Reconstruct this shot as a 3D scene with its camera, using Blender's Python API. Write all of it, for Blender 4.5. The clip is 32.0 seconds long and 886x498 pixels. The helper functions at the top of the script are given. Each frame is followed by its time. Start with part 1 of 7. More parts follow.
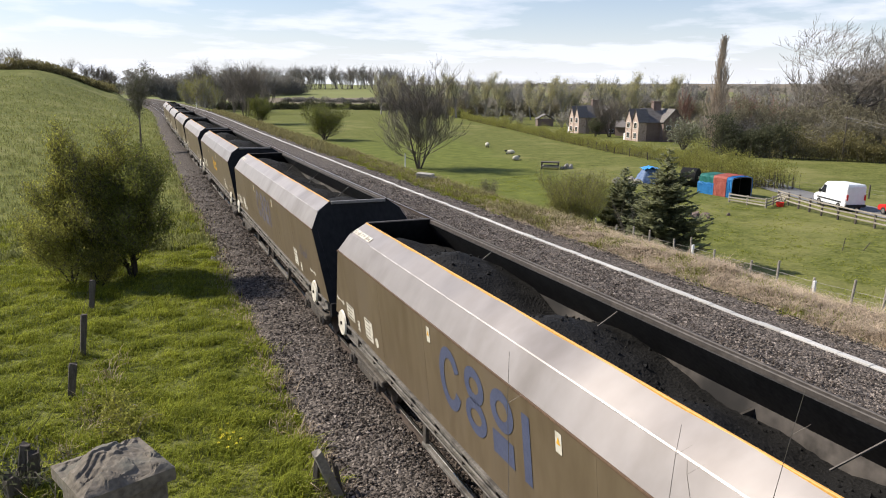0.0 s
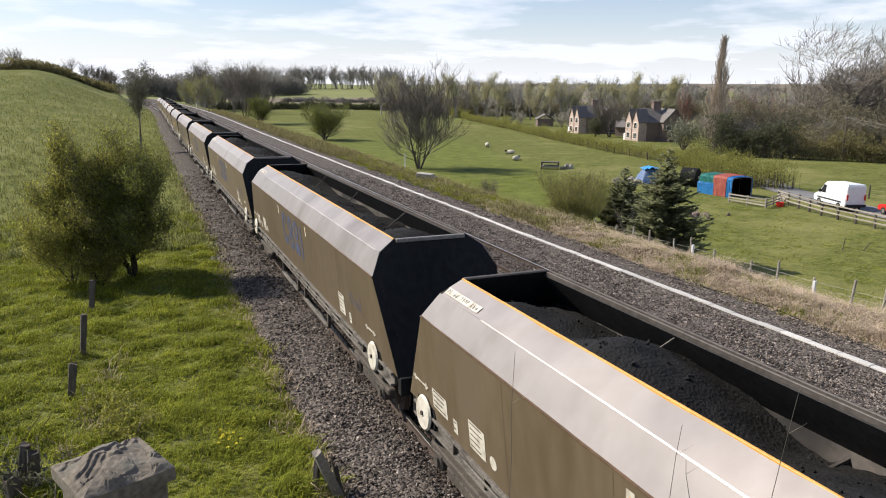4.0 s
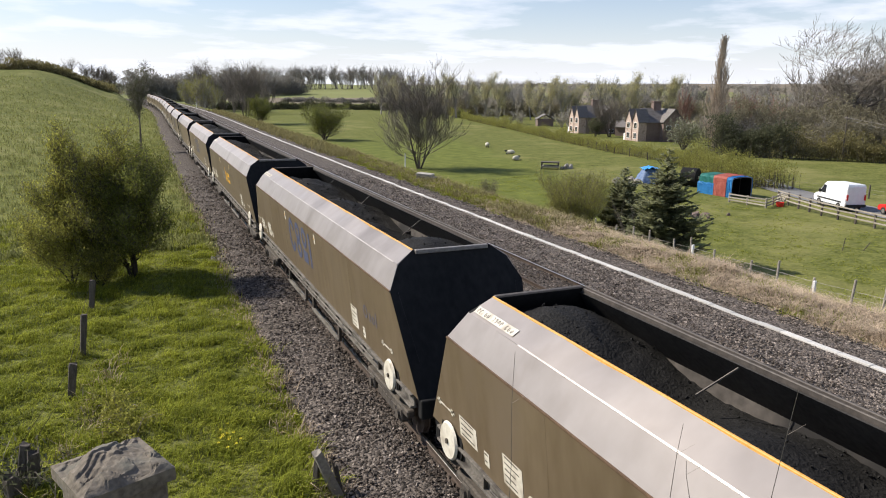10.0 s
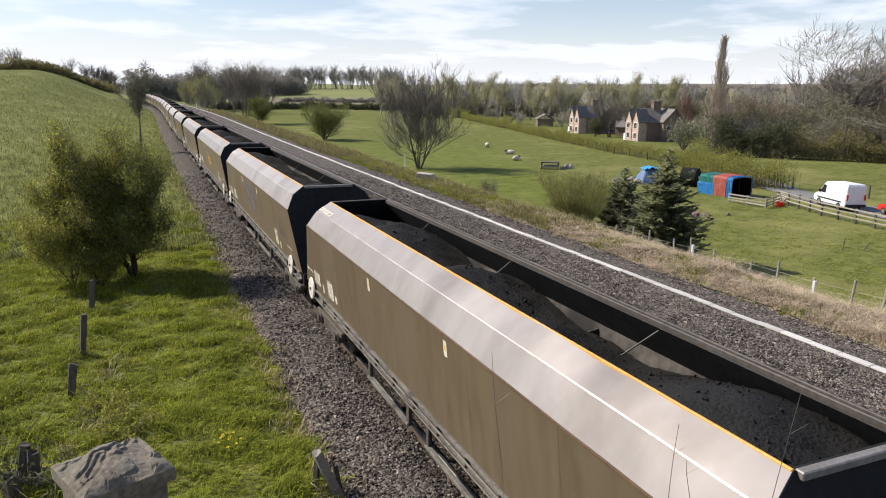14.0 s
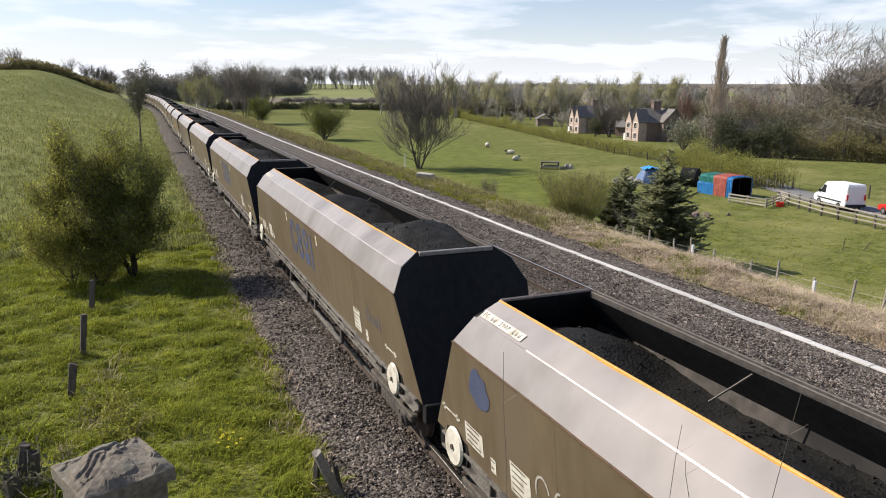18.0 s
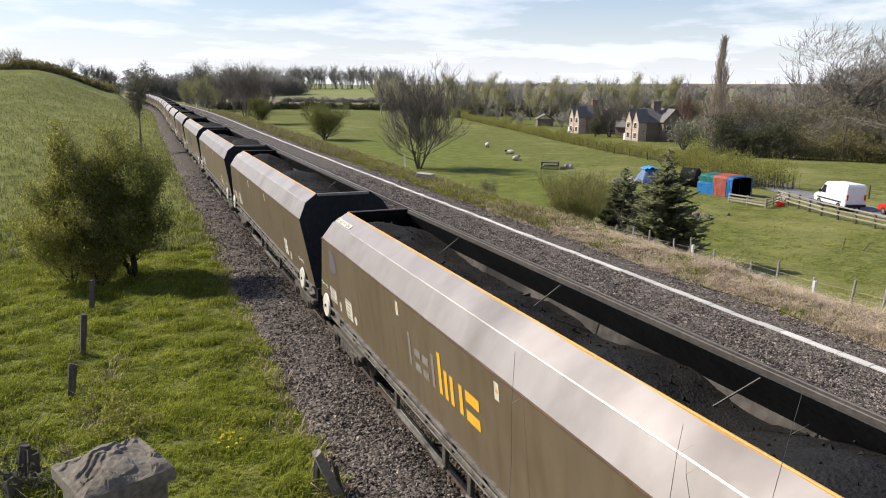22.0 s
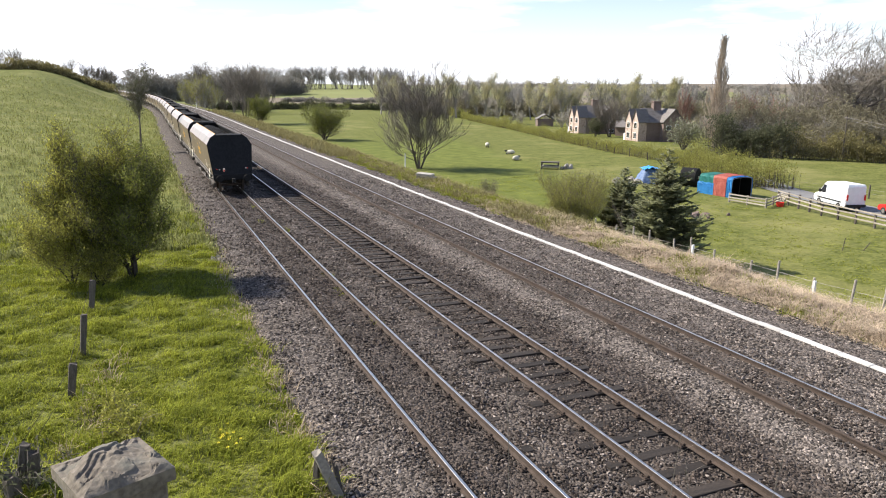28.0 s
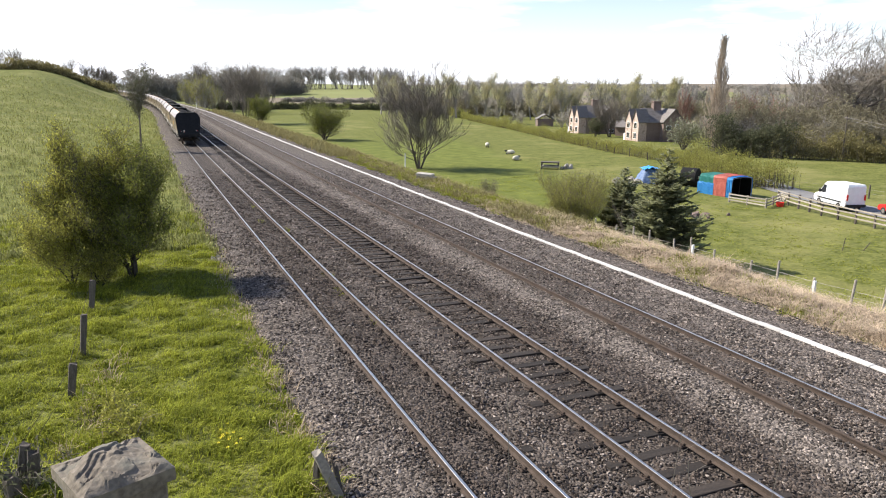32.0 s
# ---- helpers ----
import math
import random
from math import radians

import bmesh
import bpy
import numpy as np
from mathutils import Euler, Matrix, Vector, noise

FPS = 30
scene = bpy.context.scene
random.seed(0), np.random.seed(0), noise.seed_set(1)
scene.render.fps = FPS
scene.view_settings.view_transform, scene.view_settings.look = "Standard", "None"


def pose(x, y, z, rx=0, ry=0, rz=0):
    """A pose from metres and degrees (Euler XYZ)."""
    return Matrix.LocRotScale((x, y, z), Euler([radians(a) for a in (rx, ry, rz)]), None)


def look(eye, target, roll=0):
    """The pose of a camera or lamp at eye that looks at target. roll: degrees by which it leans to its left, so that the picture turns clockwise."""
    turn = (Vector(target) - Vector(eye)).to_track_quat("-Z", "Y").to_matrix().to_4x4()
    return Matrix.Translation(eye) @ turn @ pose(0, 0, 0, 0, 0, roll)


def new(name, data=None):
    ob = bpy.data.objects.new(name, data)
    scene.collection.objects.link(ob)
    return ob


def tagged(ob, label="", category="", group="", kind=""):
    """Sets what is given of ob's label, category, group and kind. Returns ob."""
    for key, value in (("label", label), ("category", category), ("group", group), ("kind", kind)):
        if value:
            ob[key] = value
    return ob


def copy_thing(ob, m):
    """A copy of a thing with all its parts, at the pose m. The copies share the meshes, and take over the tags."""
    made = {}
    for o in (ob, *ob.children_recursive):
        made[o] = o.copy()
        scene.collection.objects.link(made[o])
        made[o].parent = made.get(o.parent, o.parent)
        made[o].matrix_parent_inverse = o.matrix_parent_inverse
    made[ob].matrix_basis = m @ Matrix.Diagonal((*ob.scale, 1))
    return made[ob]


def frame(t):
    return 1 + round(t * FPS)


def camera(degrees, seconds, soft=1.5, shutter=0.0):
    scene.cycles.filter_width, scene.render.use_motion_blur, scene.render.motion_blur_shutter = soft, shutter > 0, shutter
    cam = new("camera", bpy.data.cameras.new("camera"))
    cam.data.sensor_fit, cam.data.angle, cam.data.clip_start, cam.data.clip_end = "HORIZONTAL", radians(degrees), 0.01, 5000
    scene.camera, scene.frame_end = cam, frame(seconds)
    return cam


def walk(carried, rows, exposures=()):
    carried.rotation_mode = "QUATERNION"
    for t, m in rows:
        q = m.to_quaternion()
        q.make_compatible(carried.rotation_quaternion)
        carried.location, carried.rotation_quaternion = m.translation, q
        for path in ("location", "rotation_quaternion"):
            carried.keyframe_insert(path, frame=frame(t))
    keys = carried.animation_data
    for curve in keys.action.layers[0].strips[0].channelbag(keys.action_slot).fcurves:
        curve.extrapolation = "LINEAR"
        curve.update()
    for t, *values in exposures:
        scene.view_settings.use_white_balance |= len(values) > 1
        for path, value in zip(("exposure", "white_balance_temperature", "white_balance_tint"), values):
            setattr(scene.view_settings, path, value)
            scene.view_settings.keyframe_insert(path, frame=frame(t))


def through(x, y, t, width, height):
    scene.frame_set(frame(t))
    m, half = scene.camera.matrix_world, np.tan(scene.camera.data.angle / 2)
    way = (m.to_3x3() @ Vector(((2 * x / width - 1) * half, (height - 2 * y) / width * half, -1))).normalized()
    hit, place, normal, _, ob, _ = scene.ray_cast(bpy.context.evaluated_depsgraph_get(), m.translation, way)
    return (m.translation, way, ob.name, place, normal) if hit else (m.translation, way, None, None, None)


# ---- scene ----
# ---------------- camera ----------------
CAM_H, CAM_YAW, CAM_PITCH, CAM_ROLL = 6.985, 23.48, -12.73, 0.56
cam = camera(63.7, 32.0, soft=1.0)
_d = Vector((math.sin(radians(CAM_YAW)) * math.cos(radians(CAM_PITCH)),
             math.cos(radians(CAM_YAW)) * math.cos(radians(CAM_PITCH)), math.sin(radians(CAM_PITCH))))
EYE = Vector((0.0, 0.0, CAM_H))
CAM_POSE = look(EYE, EYE + _d * 20, CAM_ROLL)
walk(cam, [(0.0, CAM_POSE), (32.0, CAM_POSE)],
     exposures=[(0.0, 0.47), (14.0, 0.47), (22.0, 0.47), (24.1, 0.37), (25.1, 0.86), (32.0, 0.96)])

# ---------------- sky and sun ----------------
SUN = Vector((-0.876, 0.68, 1.0)).normalized()
world = bpy.data.worlds.new("world")
scene.world = world
world.use_nodes = True
wn, wl = world.node_tree.nodes, world.node_tree.links
wn.clear()
w_out, w_bg = wn.new("ShaderNodeOutputWorld"), wn.new("ShaderNodeBackground")
w_sky, w_co = wn.new("ShaderNodeTexSky"), wn.new("ShaderNodeTexCoord")
w_sky.sky_type, w_sky.sun_disc = "NISHITA", False
w_sky.sun_elevation = math.asin(SUN.z)
w_sky.sun_rotation = math.atan2(SUN.x, SUN.y)
w_sky.air_density, w_sky.dust_density, w_sky.ozone_density = 1.2, 0.4, 1.5


def sky_math(op, a, b=None):
    n = wn.new("ShaderNodeMath")
    n.operation = op
    for i, v in enumerate((a, b)):
        if isinstance(v, (int, float)):
            n.inputs[i].default_value = v
        elif v is not None:
            wl.new(v, n.inputs[i])
    return n.outputs[0]


# a thin broken cloud layer, seen edge-on towards the horizon, over a hazy horizon
w_sep = wn.new("ShaderNodeSeparateXYZ")
wl.new(w_co.outputs["Generated"], w_sep.inputs[0])
up = sky_math("MAXIMUM", w_sep.outputs["Z"], 0.0)
flat = sky_math("ADD", up, 0.10)
w_com = wn.new("ShaderNodeCombineXYZ")
wl.new(sky_math("DIVIDE", w_sep.outputs["X"], flat), w_com.inputs[0])
wl.new(sky_math("DIVIDE", w_sep.outputs["Y"], flat), w_com.inputs[1])
w_noise, w_ramp = wn.new("ShaderNodeTexNoise"), wn.new("ShaderNodeValToRGB")
w_noise.inputs["Scale"].default_value, w_noise.inputs["Detail"].default_value = 0.8, 7.0
w_noise.inputs["Roughness"].default_value = 0.55
w_ramp.color_ramp.elements[0].position, w_ramp.color_ramp.elements[1].position = 0.40, 0.57
wl.new(w_com.outputs[0], w_noise.inputs["Vector"])
wl.new(w_noise.outputs["Fac"], w_ramp.inputs["Fac"])
haze = sky_math("POWER", 2.718, sky_math("MULTIPLY", up, -14.0))
cover = sky_math("MAXIMUM", sky_math("MULTIPLY", w_ramp.outputs["Color"], sky_math("POWER", 2.718, sky_math("MULTIPLY", up, -2.6))), haze)
w_mix = wn.new("ShaderNodeMix")
w_mix.data_type = "RGBA"
wl.new(cover, w_mix.inputs["Factor"])
w_tint = wn.new("ShaderNodeMix")
w_tint.data_type, w_tint.blend_type = "RGBA", "MULTIPLY"
w_tint.inputs["Factor"].default_value = 1.0
w_tint.inputs["B"].default_value = (0.80, 0.85, 1.04, 1)
wl.new(w_sky.outputs["Color"], w_tint.inputs["A"])
wl.new(w_tint.outputs["Result"], w_mix.inputs["A"])
w_mix.inputs["B"].default_value = (8.0, 8.25, 9.15, 1)
w_bg.inputs["Strength"].default_value = 0.093
wl.new(w_mix.outputs["Result"], w_bg.inputs["Color"])
wl.new(w_bg.outputs["Background"], w_out.inputs["Surface"])
sun = new("sun", bpy.data.lights.new("sun", "SUN"))
sun.data.energy, sun.data.angle, sun.data.color = 5.0, radians(0.6), (1.0, 0.935, 0.83)
sun.matrix_world = look(SUN * 50, (0, 0, 0))
# ---------------- materials ----------------
def material(name, dark, light, scale=4.0, rough=0.85, metal=0.0, bump=0.3, fine=40.0, dist=0.02, spec=0.4,
             vary=0.0, island=False, stretch=(1, 1, 1), stain=None, stain_scale=1.0, stain_at=(0.5, 0.7)):
    """A two-scale procedural surface in the object's own metres."""
    m = bpy.data.materials.new(name)
    m.use_nodes = True
    n, l = m.node_tree.nodes, m.node_tree.links
    b = n["Principled BSDF"]
    co, mp = n.new("ShaderNodeTexCoord"), n.new("ShaderNodeMapping")
    mp.inputs["Scale"].default_value = stretch
    l.new(co.outputs["Object"], mp.inputs["Vector"])
    big, small = n.new("ShaderNodeTexNoise"), n.new("ShaderNodeTexNoise")
    for t, s, d in ((big, scale, 5.0), (small, fine, 3.0)):
        t.inputs["Scale"].default_value, t.inputs["Detail"].default_value = s, d
        l.new(mp.outputs["Vector"], t.inputs["Vector"])
    add = n.new("ShaderNodeMath")
    add.operation = "MULTIPLY_ADD"
    l.new(small.outputs["Fac"], add.inputs[0])
    add.inputs[1].default_value = 0.55
    half = n.new("ShaderNodeMath")
    half.operation = "MULTIPLY"
    half.inputs[1].default_value = 0.45
    l.new(big.outputs["Fac"], half.inputs[0])
    l.new(half.outputs[0], add.inputs[2])
    ramp = n.new("ShaderNodeValToRGB")
    ramp.color_ramp.elements[0].position, ramp.color_ramp.elements[0].color = 0.33, (*dark, 1)
    ramp.color_ramp.elements[1].position, ramp.color_ramp.elements[1].color = 0.67, (*light, 1)
    l.new(add.outputs[0], ramp.inputs["Fac"])
    colour = ramp.outputs["Color"]
    if stain:
        t = n.new("ShaderNodeTexNoise")
        t.inputs["Scale"].default_value, t.inputs["Detail"].default_value = stain_scale, 6.0
        l.new(mp.outputs["Vector"], t.inputs["Vector"])
        r = n.new("ShaderNodeValToRGB")
        r.color_ramp.elements[0].position, r.color_ramp.elements[1].position = stain_at
        l.new(t.outputs["Fac"], r.inputs["Fac"])
        x = n.new("ShaderNodeMix")
        x.data_type = "RGBA"
        l.new(r.outputs["Color"], x.inputs["Factor"])
        l.new(colour, x.inputs["A"])
        x.inputs["B"].default_value = (*stain, 1)
        colour = x.outputs["Result"]
    if vary:
        h = n.new("ShaderNodeHueSaturation")
        v = n.new("ShaderNodeMapRange")
        v.inputs["To Min"].default_value, v.inputs["To Max"].default_value = 1 - vary, 1 + vary
        if island:
            g = n.new("ShaderNodeNewGeometry")
            l.new(g.outputs["Random Per Island"], v.inputs["Value"])
        else:
            g = n.new("ShaderNodeObjectInfo")
            l.new(g.outputs["Random"], v.inputs["Value"])
        l.new(v.outputs["Result"], h.inputs["Value"])
        l.new(colour, h.inputs["Color"])
        colour = h.outputs["Color"]
    l.new(colour, b.inputs["Base Color"])
    b.inputs["Roughness"].default_value, b.inputs["Metallic"].default_value = rough, metal
    b.inputs["Specular IOR Level"].default_value = spec
    if bump:
        k = n.new("ShaderNodeBump")
        k.inputs["Strength"].default_value, k.inputs["Distance"].default_value = bump, dist
        l.new(add.outputs[0], k.inputs["Height"])
        l.new(k.outputs["Normal"], b.inputs["Normal"])
    return m


def leafy(name, dark, light, vary=0.35, through=0.3):
    """Leaves: coloured clump by clump, with some light let through."""
    m = material(name, dark, light, 0.8, 0.75, bump=0, fine=9.0, spec=0.15, vary=vary, island=True)
    n, l = m.node_tree.nodes, m.node_tree.links
    b, out = n["Principled BSDF"], n["Material Output"]
    t, x = n.new("ShaderNodeBsdfTranslucent"), n.new("ShaderNodeMixShader")
    src = b.inputs["Base Color"].links[0].from_socket
    l.new(src, t.inputs["Color"])
    x.inputs["Fac"].default_value = through
    l.new(b.outputs["BSDF"], x.inputs[1])
    l.new(t.outputs["BSDF"], x.inputs[2])
    l.new(x.outputs["Shader"], out.inputs["Surface"])
    return m


M_GRASS = material("grass", (0.05, 0.062, 0.011), (0.178, 0.182, 0.052), 0.8, 0.95, bump=1.0, fine=4.0, dist=0.14, spec=0.1,
                   stain=(0.20, 0.19, 0.07), stain_scale=0.12, stain_at=(0.5, 0.75))


def add_lush_patch(m, dark, light):
    """Let the mesh's "lush" value turn the pale grass into a richer green sward."""
    n, l = m.node_tree.nodes, m.node_tree.links
    b = n["Principled BSDF"]
    src = b.inputs["Base Color"].links[0].from_socket
    at, noise_n, ramp, x = n.new("ShaderNodeAttribute"), n.new("ShaderNodeTexNoise"), n.new("ShaderNodeValToRGB"), n.new("ShaderNodeMix")
    at.attribute_name = "lush"
    noise_n.inputs["Scale"].default_value, noise_n.inputs["Detail"].default_value = 0.55, 9.0
    noise_n.inputs["Roughness"].default_value = 0.68
    l.new(n["Texture Coordinate"].outputs["Object"], noise_n.inputs["Vector"])
    ramp.color_ramp.elements[0].position, ramp.color_ramp.elements[0].color = 0.35, (*dark, 1)
    ramp.color_ramp.elements[1].position, ramp.color_ramp.elements[1].color = 0.65, (*light, 1)
    l.new(noise_n.outputs["Fac"], ramp.inputs["Fac"])
    x.data_type = "RGBA"
    l.new(at.outputs["Fac"], x.inputs["Factor"])
    l.new(src, x.inputs["A"])
    l.new(ramp.outputs["Color"], x.inputs["B"])
    l.new(x.outputs["Result"], b.inputs["Base Color"])


add_lush_patch(M_GRASS, (0.070, 0.086, 0.016), (0.156, 0.172, 0.040))


def ballast_material():
    """Broken stone, stone by stone, darkened where the trains drop brake dust and oil (the mesh's "dirt")."""
    m = bpy.data.materials.new("ballast")
    m.use_nodes = True
    n, l = m.node_tree.nodes, m.node_tree.links
    b = n["Principled BSDF"]
    co, cell, big = n.new("ShaderNodeTexCoord"), n.new("ShaderNodeTexVoronoi"), n.new("ShaderNodeTexNoise")
    cell.inputs["Scale"].default_value, big.inputs["Scale"].default_value = 17.0, 1.1
    big.inputs["Detail"].default_value = 5.0
    l.new(co.outputs["Object"], cell.inputs["Vector"])
    l.new(co.outputs["Object"], big.inputs["Vector"])
    sep = n.new("ShaderNodeSeparateColor")
    l.new(cell.outputs["Color"], sep.inputs[0])
    clean, dirty = n.new("ShaderNodeValToRGB"), n.new("ShaderNodeValToRGB")
    for r, lo, hi in ((clean, (0.014, 0.0118, 0.010), (0.215, 0.181, 0.156)), (dirty, (0.009, 0.0072, 0.006), (0.104, 0.083, 0.069))):
        r.color_ramp.elements[0].color, r.color_ramp.elements[1].color = (*lo, 1), (*hi, 1)
        l.new(sep.outputs[0], r.inputs["Fac"])
    at = n.new("ShaderNodeAttribute")
    at.attribute_name = "dirt"
    add = n.new("ShaderNodeMath")
    add.operation = "MULTIPLY_ADD"
    l.new(big.outputs["Fac"], add.inputs[0])
    add.inputs[1].default_value = 0.7
    l.new(at.outputs["Fac"], add.inputs[2])
    sub = n.new("ShaderNodeMath")
    sub.operation, sub.use_clamp = "SUBTRACT", True
    l.new(add.outputs[0], sub.inputs[0])
    sub.inputs[1].default_value = 0.35
    x = n.new("ShaderNodeMix")
    x.data_type = "RGBA"
    l.new(sub.outputs[0], x.inputs["Factor"])
    l.new(clean.outputs["Color"], x.inputs["A"])
    l.new(dirty.outputs["Color"], x.inputs["B"])
    l.new(x.outputs["Result"], b.inputs["Base Color"])
    b.inputs["Roughness"].default_value, b.inputs["Specular IOR Level"].default_value = 0.92, 0.2
    k = n.new("ShaderNodeBump")
    k.invert = True
    k.inputs["Strength"].default_value, k.inputs["Distance"].default_value = 1.0, 0.05
    l.new(cell.outputs["Distance"], k.inputs["Height"])
    l.new(k.outputs["Normal"], b.inputs["Normal"])
    return m


M_BALLAST = ballast_material()
M_STONE = material("clean_stone", (0.026, 0.022, 0.0185), (0.29, 0.243, 0.208), 3.0, 0.92, bump=0, fine=50.0, spec=0.2, vary=0.75, island=True)
M_STONEDIRTY = material("dirty_stone", (0.018, 0.014, 0.011), (0.125, 0.098, 0.081), 3.0, 0.92, bump=0, fine=50.0, spec=0.2, vary=0.75, island=True)
M_RAIL = material("rail_steel", (0.032, 0.022, 0.016), (0.085, 0.06, 0.045), 6.0, 0.85, 0.1, 0.2, 60.0, 0.004)
M_RAILTOP = material("rail_running_face", (0.42, 0.39, 0.36), (0.60, 0.57, 0.53), 3.0, 0.33, 1.0, 0.05, 30.0, 0.002)
M_SLEEPER = material("sleeper_timber", (0.010, 0.0078, 0.0062), (0.040, 0.030, 0.0235), 3.0, 0.9, bump=0.6, fine=22.0, stretch=(0.4, 3, 3), vary=0.4)
M_CONC = material("trough_concrete", (0.36, 0.345, 0.32), (0.58, 0.56, 0.53), 2.2, 0.9, bump=0.3, fine=30.0, dist=0.01, vary=0.16, stain=(0.25, 0.235, 0.21), stain_scale=1.3, stain_at=(0.5, 0.75))
M_SIDE = material("wagon_side_paint", (0.098, 0.070, 0.041), (0.150, 0.113, 0.071), 0.55, 0.5, bump=0.05, fine=4.0, spec=0.4, vary=0.10, stretch=(1, 1, 0.3),
                  stain=(0.13, 0.098, 0.066), stain_scale=1.1, stain_at=(0.5, 0.72))
M_SEAM = material("rusty_seam", (0.075, 0.045, 0.026), (0.15, 0.092, 0.055), 2.0, 0.7, bump=0.1, fine=20.0)
M_HOOD = material("wagon_hood_metal", (0.275, 0.243, 0.222), (0.335, 0.298, 0.275), 0.9, 0.42, 0.55, 0.14, 3.0, 0.04, spec=0.5, vary=0.08, stretch=(0.7, 1.0, 0.7),
                  stain=(0.222, 0.192, 0.170), stain_scale=1.0, stain_at=(0.50, 0.74))
M_FOLDLIGHT = material("worn_fold_highlight", (0.27, 0.24, 0.22), (0.47, 0.435, 0.405), 0.35, 0.45, 0.4, 0.05, 3.0, 0.01)
M_BLACK = material("wagon_end_black", (0.009, 0.009, 0.009), (0.020, 0.019, 0.0185), 1.2, 0.8, bump=0.1, fine=9.0, spec=0.15, stretch=(1, 1, 0.4))
M_HOODSHADE = material("hood_underside_shade", (0.012, 0.011, 0.010), (0.04, 0.036, 0.033), 2.0, 0.8, bump=0.2, fine=14.0, spec=0.25)
M_COAL = material("coal", (0.0045, 0.0042, 0.004), (0.0165, 0.0152, 0.0142), 2.5, 0.8, bump=1.0, fine=22.0, dist=0.06, spec=0.22, vary=0.3, island=True)
M_YELLOW = material("yellow_edge_paint", (0.50, 0.25, 0.05), (0.66, 0.36, 0.09), 3.0, 0.6, bump=0.05, fine=20.0)
M_FRAME = material("underframe_dirt", (0.032, 0.027, 0.022), (0.105, 0.086, 0.068), 3.0, 0.85, bump=0.3, fine=20.0)
M_BLUE = material("blue_lettering", (0.05, 0.06, 0.11), (0.082, 0.092, 0.15), 2.0, 0.6, bump=0.02, fine=20.0)
M_ORANGE = material("orange_lettering", (0.65, 0.33, 0.02), (0.80, 0.45, 0.04), 2.0, 0.6, bump=0.02, fine=20.0)
M_WHITE = material("white_paint", (0.62, 0.61, 0.58), (0.82, 0.81, 0.78), 2.0, 0.6, bump=0.03, fine=20.0)
M_BARK = material("bark", (0.05, 0.042, 0.034), (0.15, 0.125, 0.10), 3.0, 0.95, bump=0.5, fine=20.0, stretch=(3, 3, 0.5))
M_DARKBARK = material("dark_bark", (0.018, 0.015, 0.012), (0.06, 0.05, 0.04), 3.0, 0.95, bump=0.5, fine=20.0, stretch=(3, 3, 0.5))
M_TANTWIG = material("tan_twigs", (0.34, 0.27, 0.20), (0.52, 0.43, 0.34), 0.3, 0.95, bump=0, fine=2.0, vary=0.25, island=True)
M_TWIG = material("twigs", (0.10, 0.085, 0.07), (0.22, 0.19, 0.155), 2.0, 0.95, bump=0, fine=8.0, vary=0.25, island=True)
M_LEAF = leafy("spring_leaves", (0.18, 0.185, 0.035), (0.40, 0.38, 0.095), 0.4, 0.5)
M_LEAFDEEP = leafy("deep_spring_leaves", (0.095, 0.112, 0.022), (0.235, 0.245, 0.06), 0.4, 0.45)
M_PINE = leafy("conifer_needles", (0.13, 0.145, 0.08), (0.36, 0.36, 0.20), through=0.5)
M_RIM = material("worn_rim_steel", (0.05, 0.042, 0.036), (0.105, 0.088, 0.075), 1.5, 0.6, 0.2, 0.1, 12.0, 0.01)
M_RIM2 = material("scuffed_steel", (0.15, 0.135, 0.122), (0.26, 0.24, 0.222), 2.0, 0.55, 0.3, 0.1, 16.0, 0.01)
M_PLATE = material("coal_scoured_steel", (0.035, 0.030, 0.026), (0.13, 0.112, 0.098), 1.1, 0.65, 0.1, 0.1, 6.0, 0.01, stain=(0.018, 0.016, 0.015), stain_scale=0.6, stain_at=(0.42, 0.62))
M_SOLE = material("dusty_solebar", (0.07, 0.06, 0.05), (0.19, 0.17, 0.145), 2.0, 0.8, 0.0, 0.2, 18.0, 0.01, stain=(0.045, 0.038, 0.032), stain_scale=3.0)
M_CREAM = material("cream_paint", (0.50, 0.455, 0.37), (0.68, 0.635, 0.54), 3.0, 0.6, 0, 0.03, 20.0, stain=(0.36, 0.31, 0.24), stain_scale=5.0)
M_BLUEFADE = material("faded_blue_paint", (0.095, 0.086, 0.108), (0.14, 0.125, 0.142), 2.5, 0.6, 0, 0.02, 20.0)
M_GREYMARK = material("grey_lettering_paint", (0.17, 0.15, 0.125), (0.25, 0.225, 0.19), 2.5, 0.6, 0, 0.02, 20.0)
M_RED = material("red_plastic", (0.5, 0.02, 0.015), (0.62, 0.035, 0.02), 3.0, 0.4, 0, 0.02, 20.0)
M_STRAW = material("dry_grass", (0.25, 0.19, 0.125), (0.52, 0.41, 0.295), 2.0, 0.95, bump=0, fine=9.0, spec=0.1, vary=0.35, island=True)
M_BLADE = leafy("grass_blades", (0.112, 0.135, 0.012), (0.335, 0.352, 0.046), 0.55, 0.42)
M_BLADEPALE = leafy("pale_grass_blades", (0.15, 0.158, 0.055), (0.32, 0.325, 0.115), 0.5, 0.4)
M_HEDGE = leafy("hedge_leaves", (0.17, 0.172, 0.04), (0.35, 0.33, 0.10), 0.35, 0.5)
M_DARKLEAF = leafy("evergreen_leaves", (0.055, 0.06, 0.034), (0.14, 0.142, 0.08), 0.35, 0.4)
M_GREYLEAF = leafy("willow_leaves", (0.14, 0.14, 0.09), (0.26, 0.26, 0.17), 0.3, 0.25)
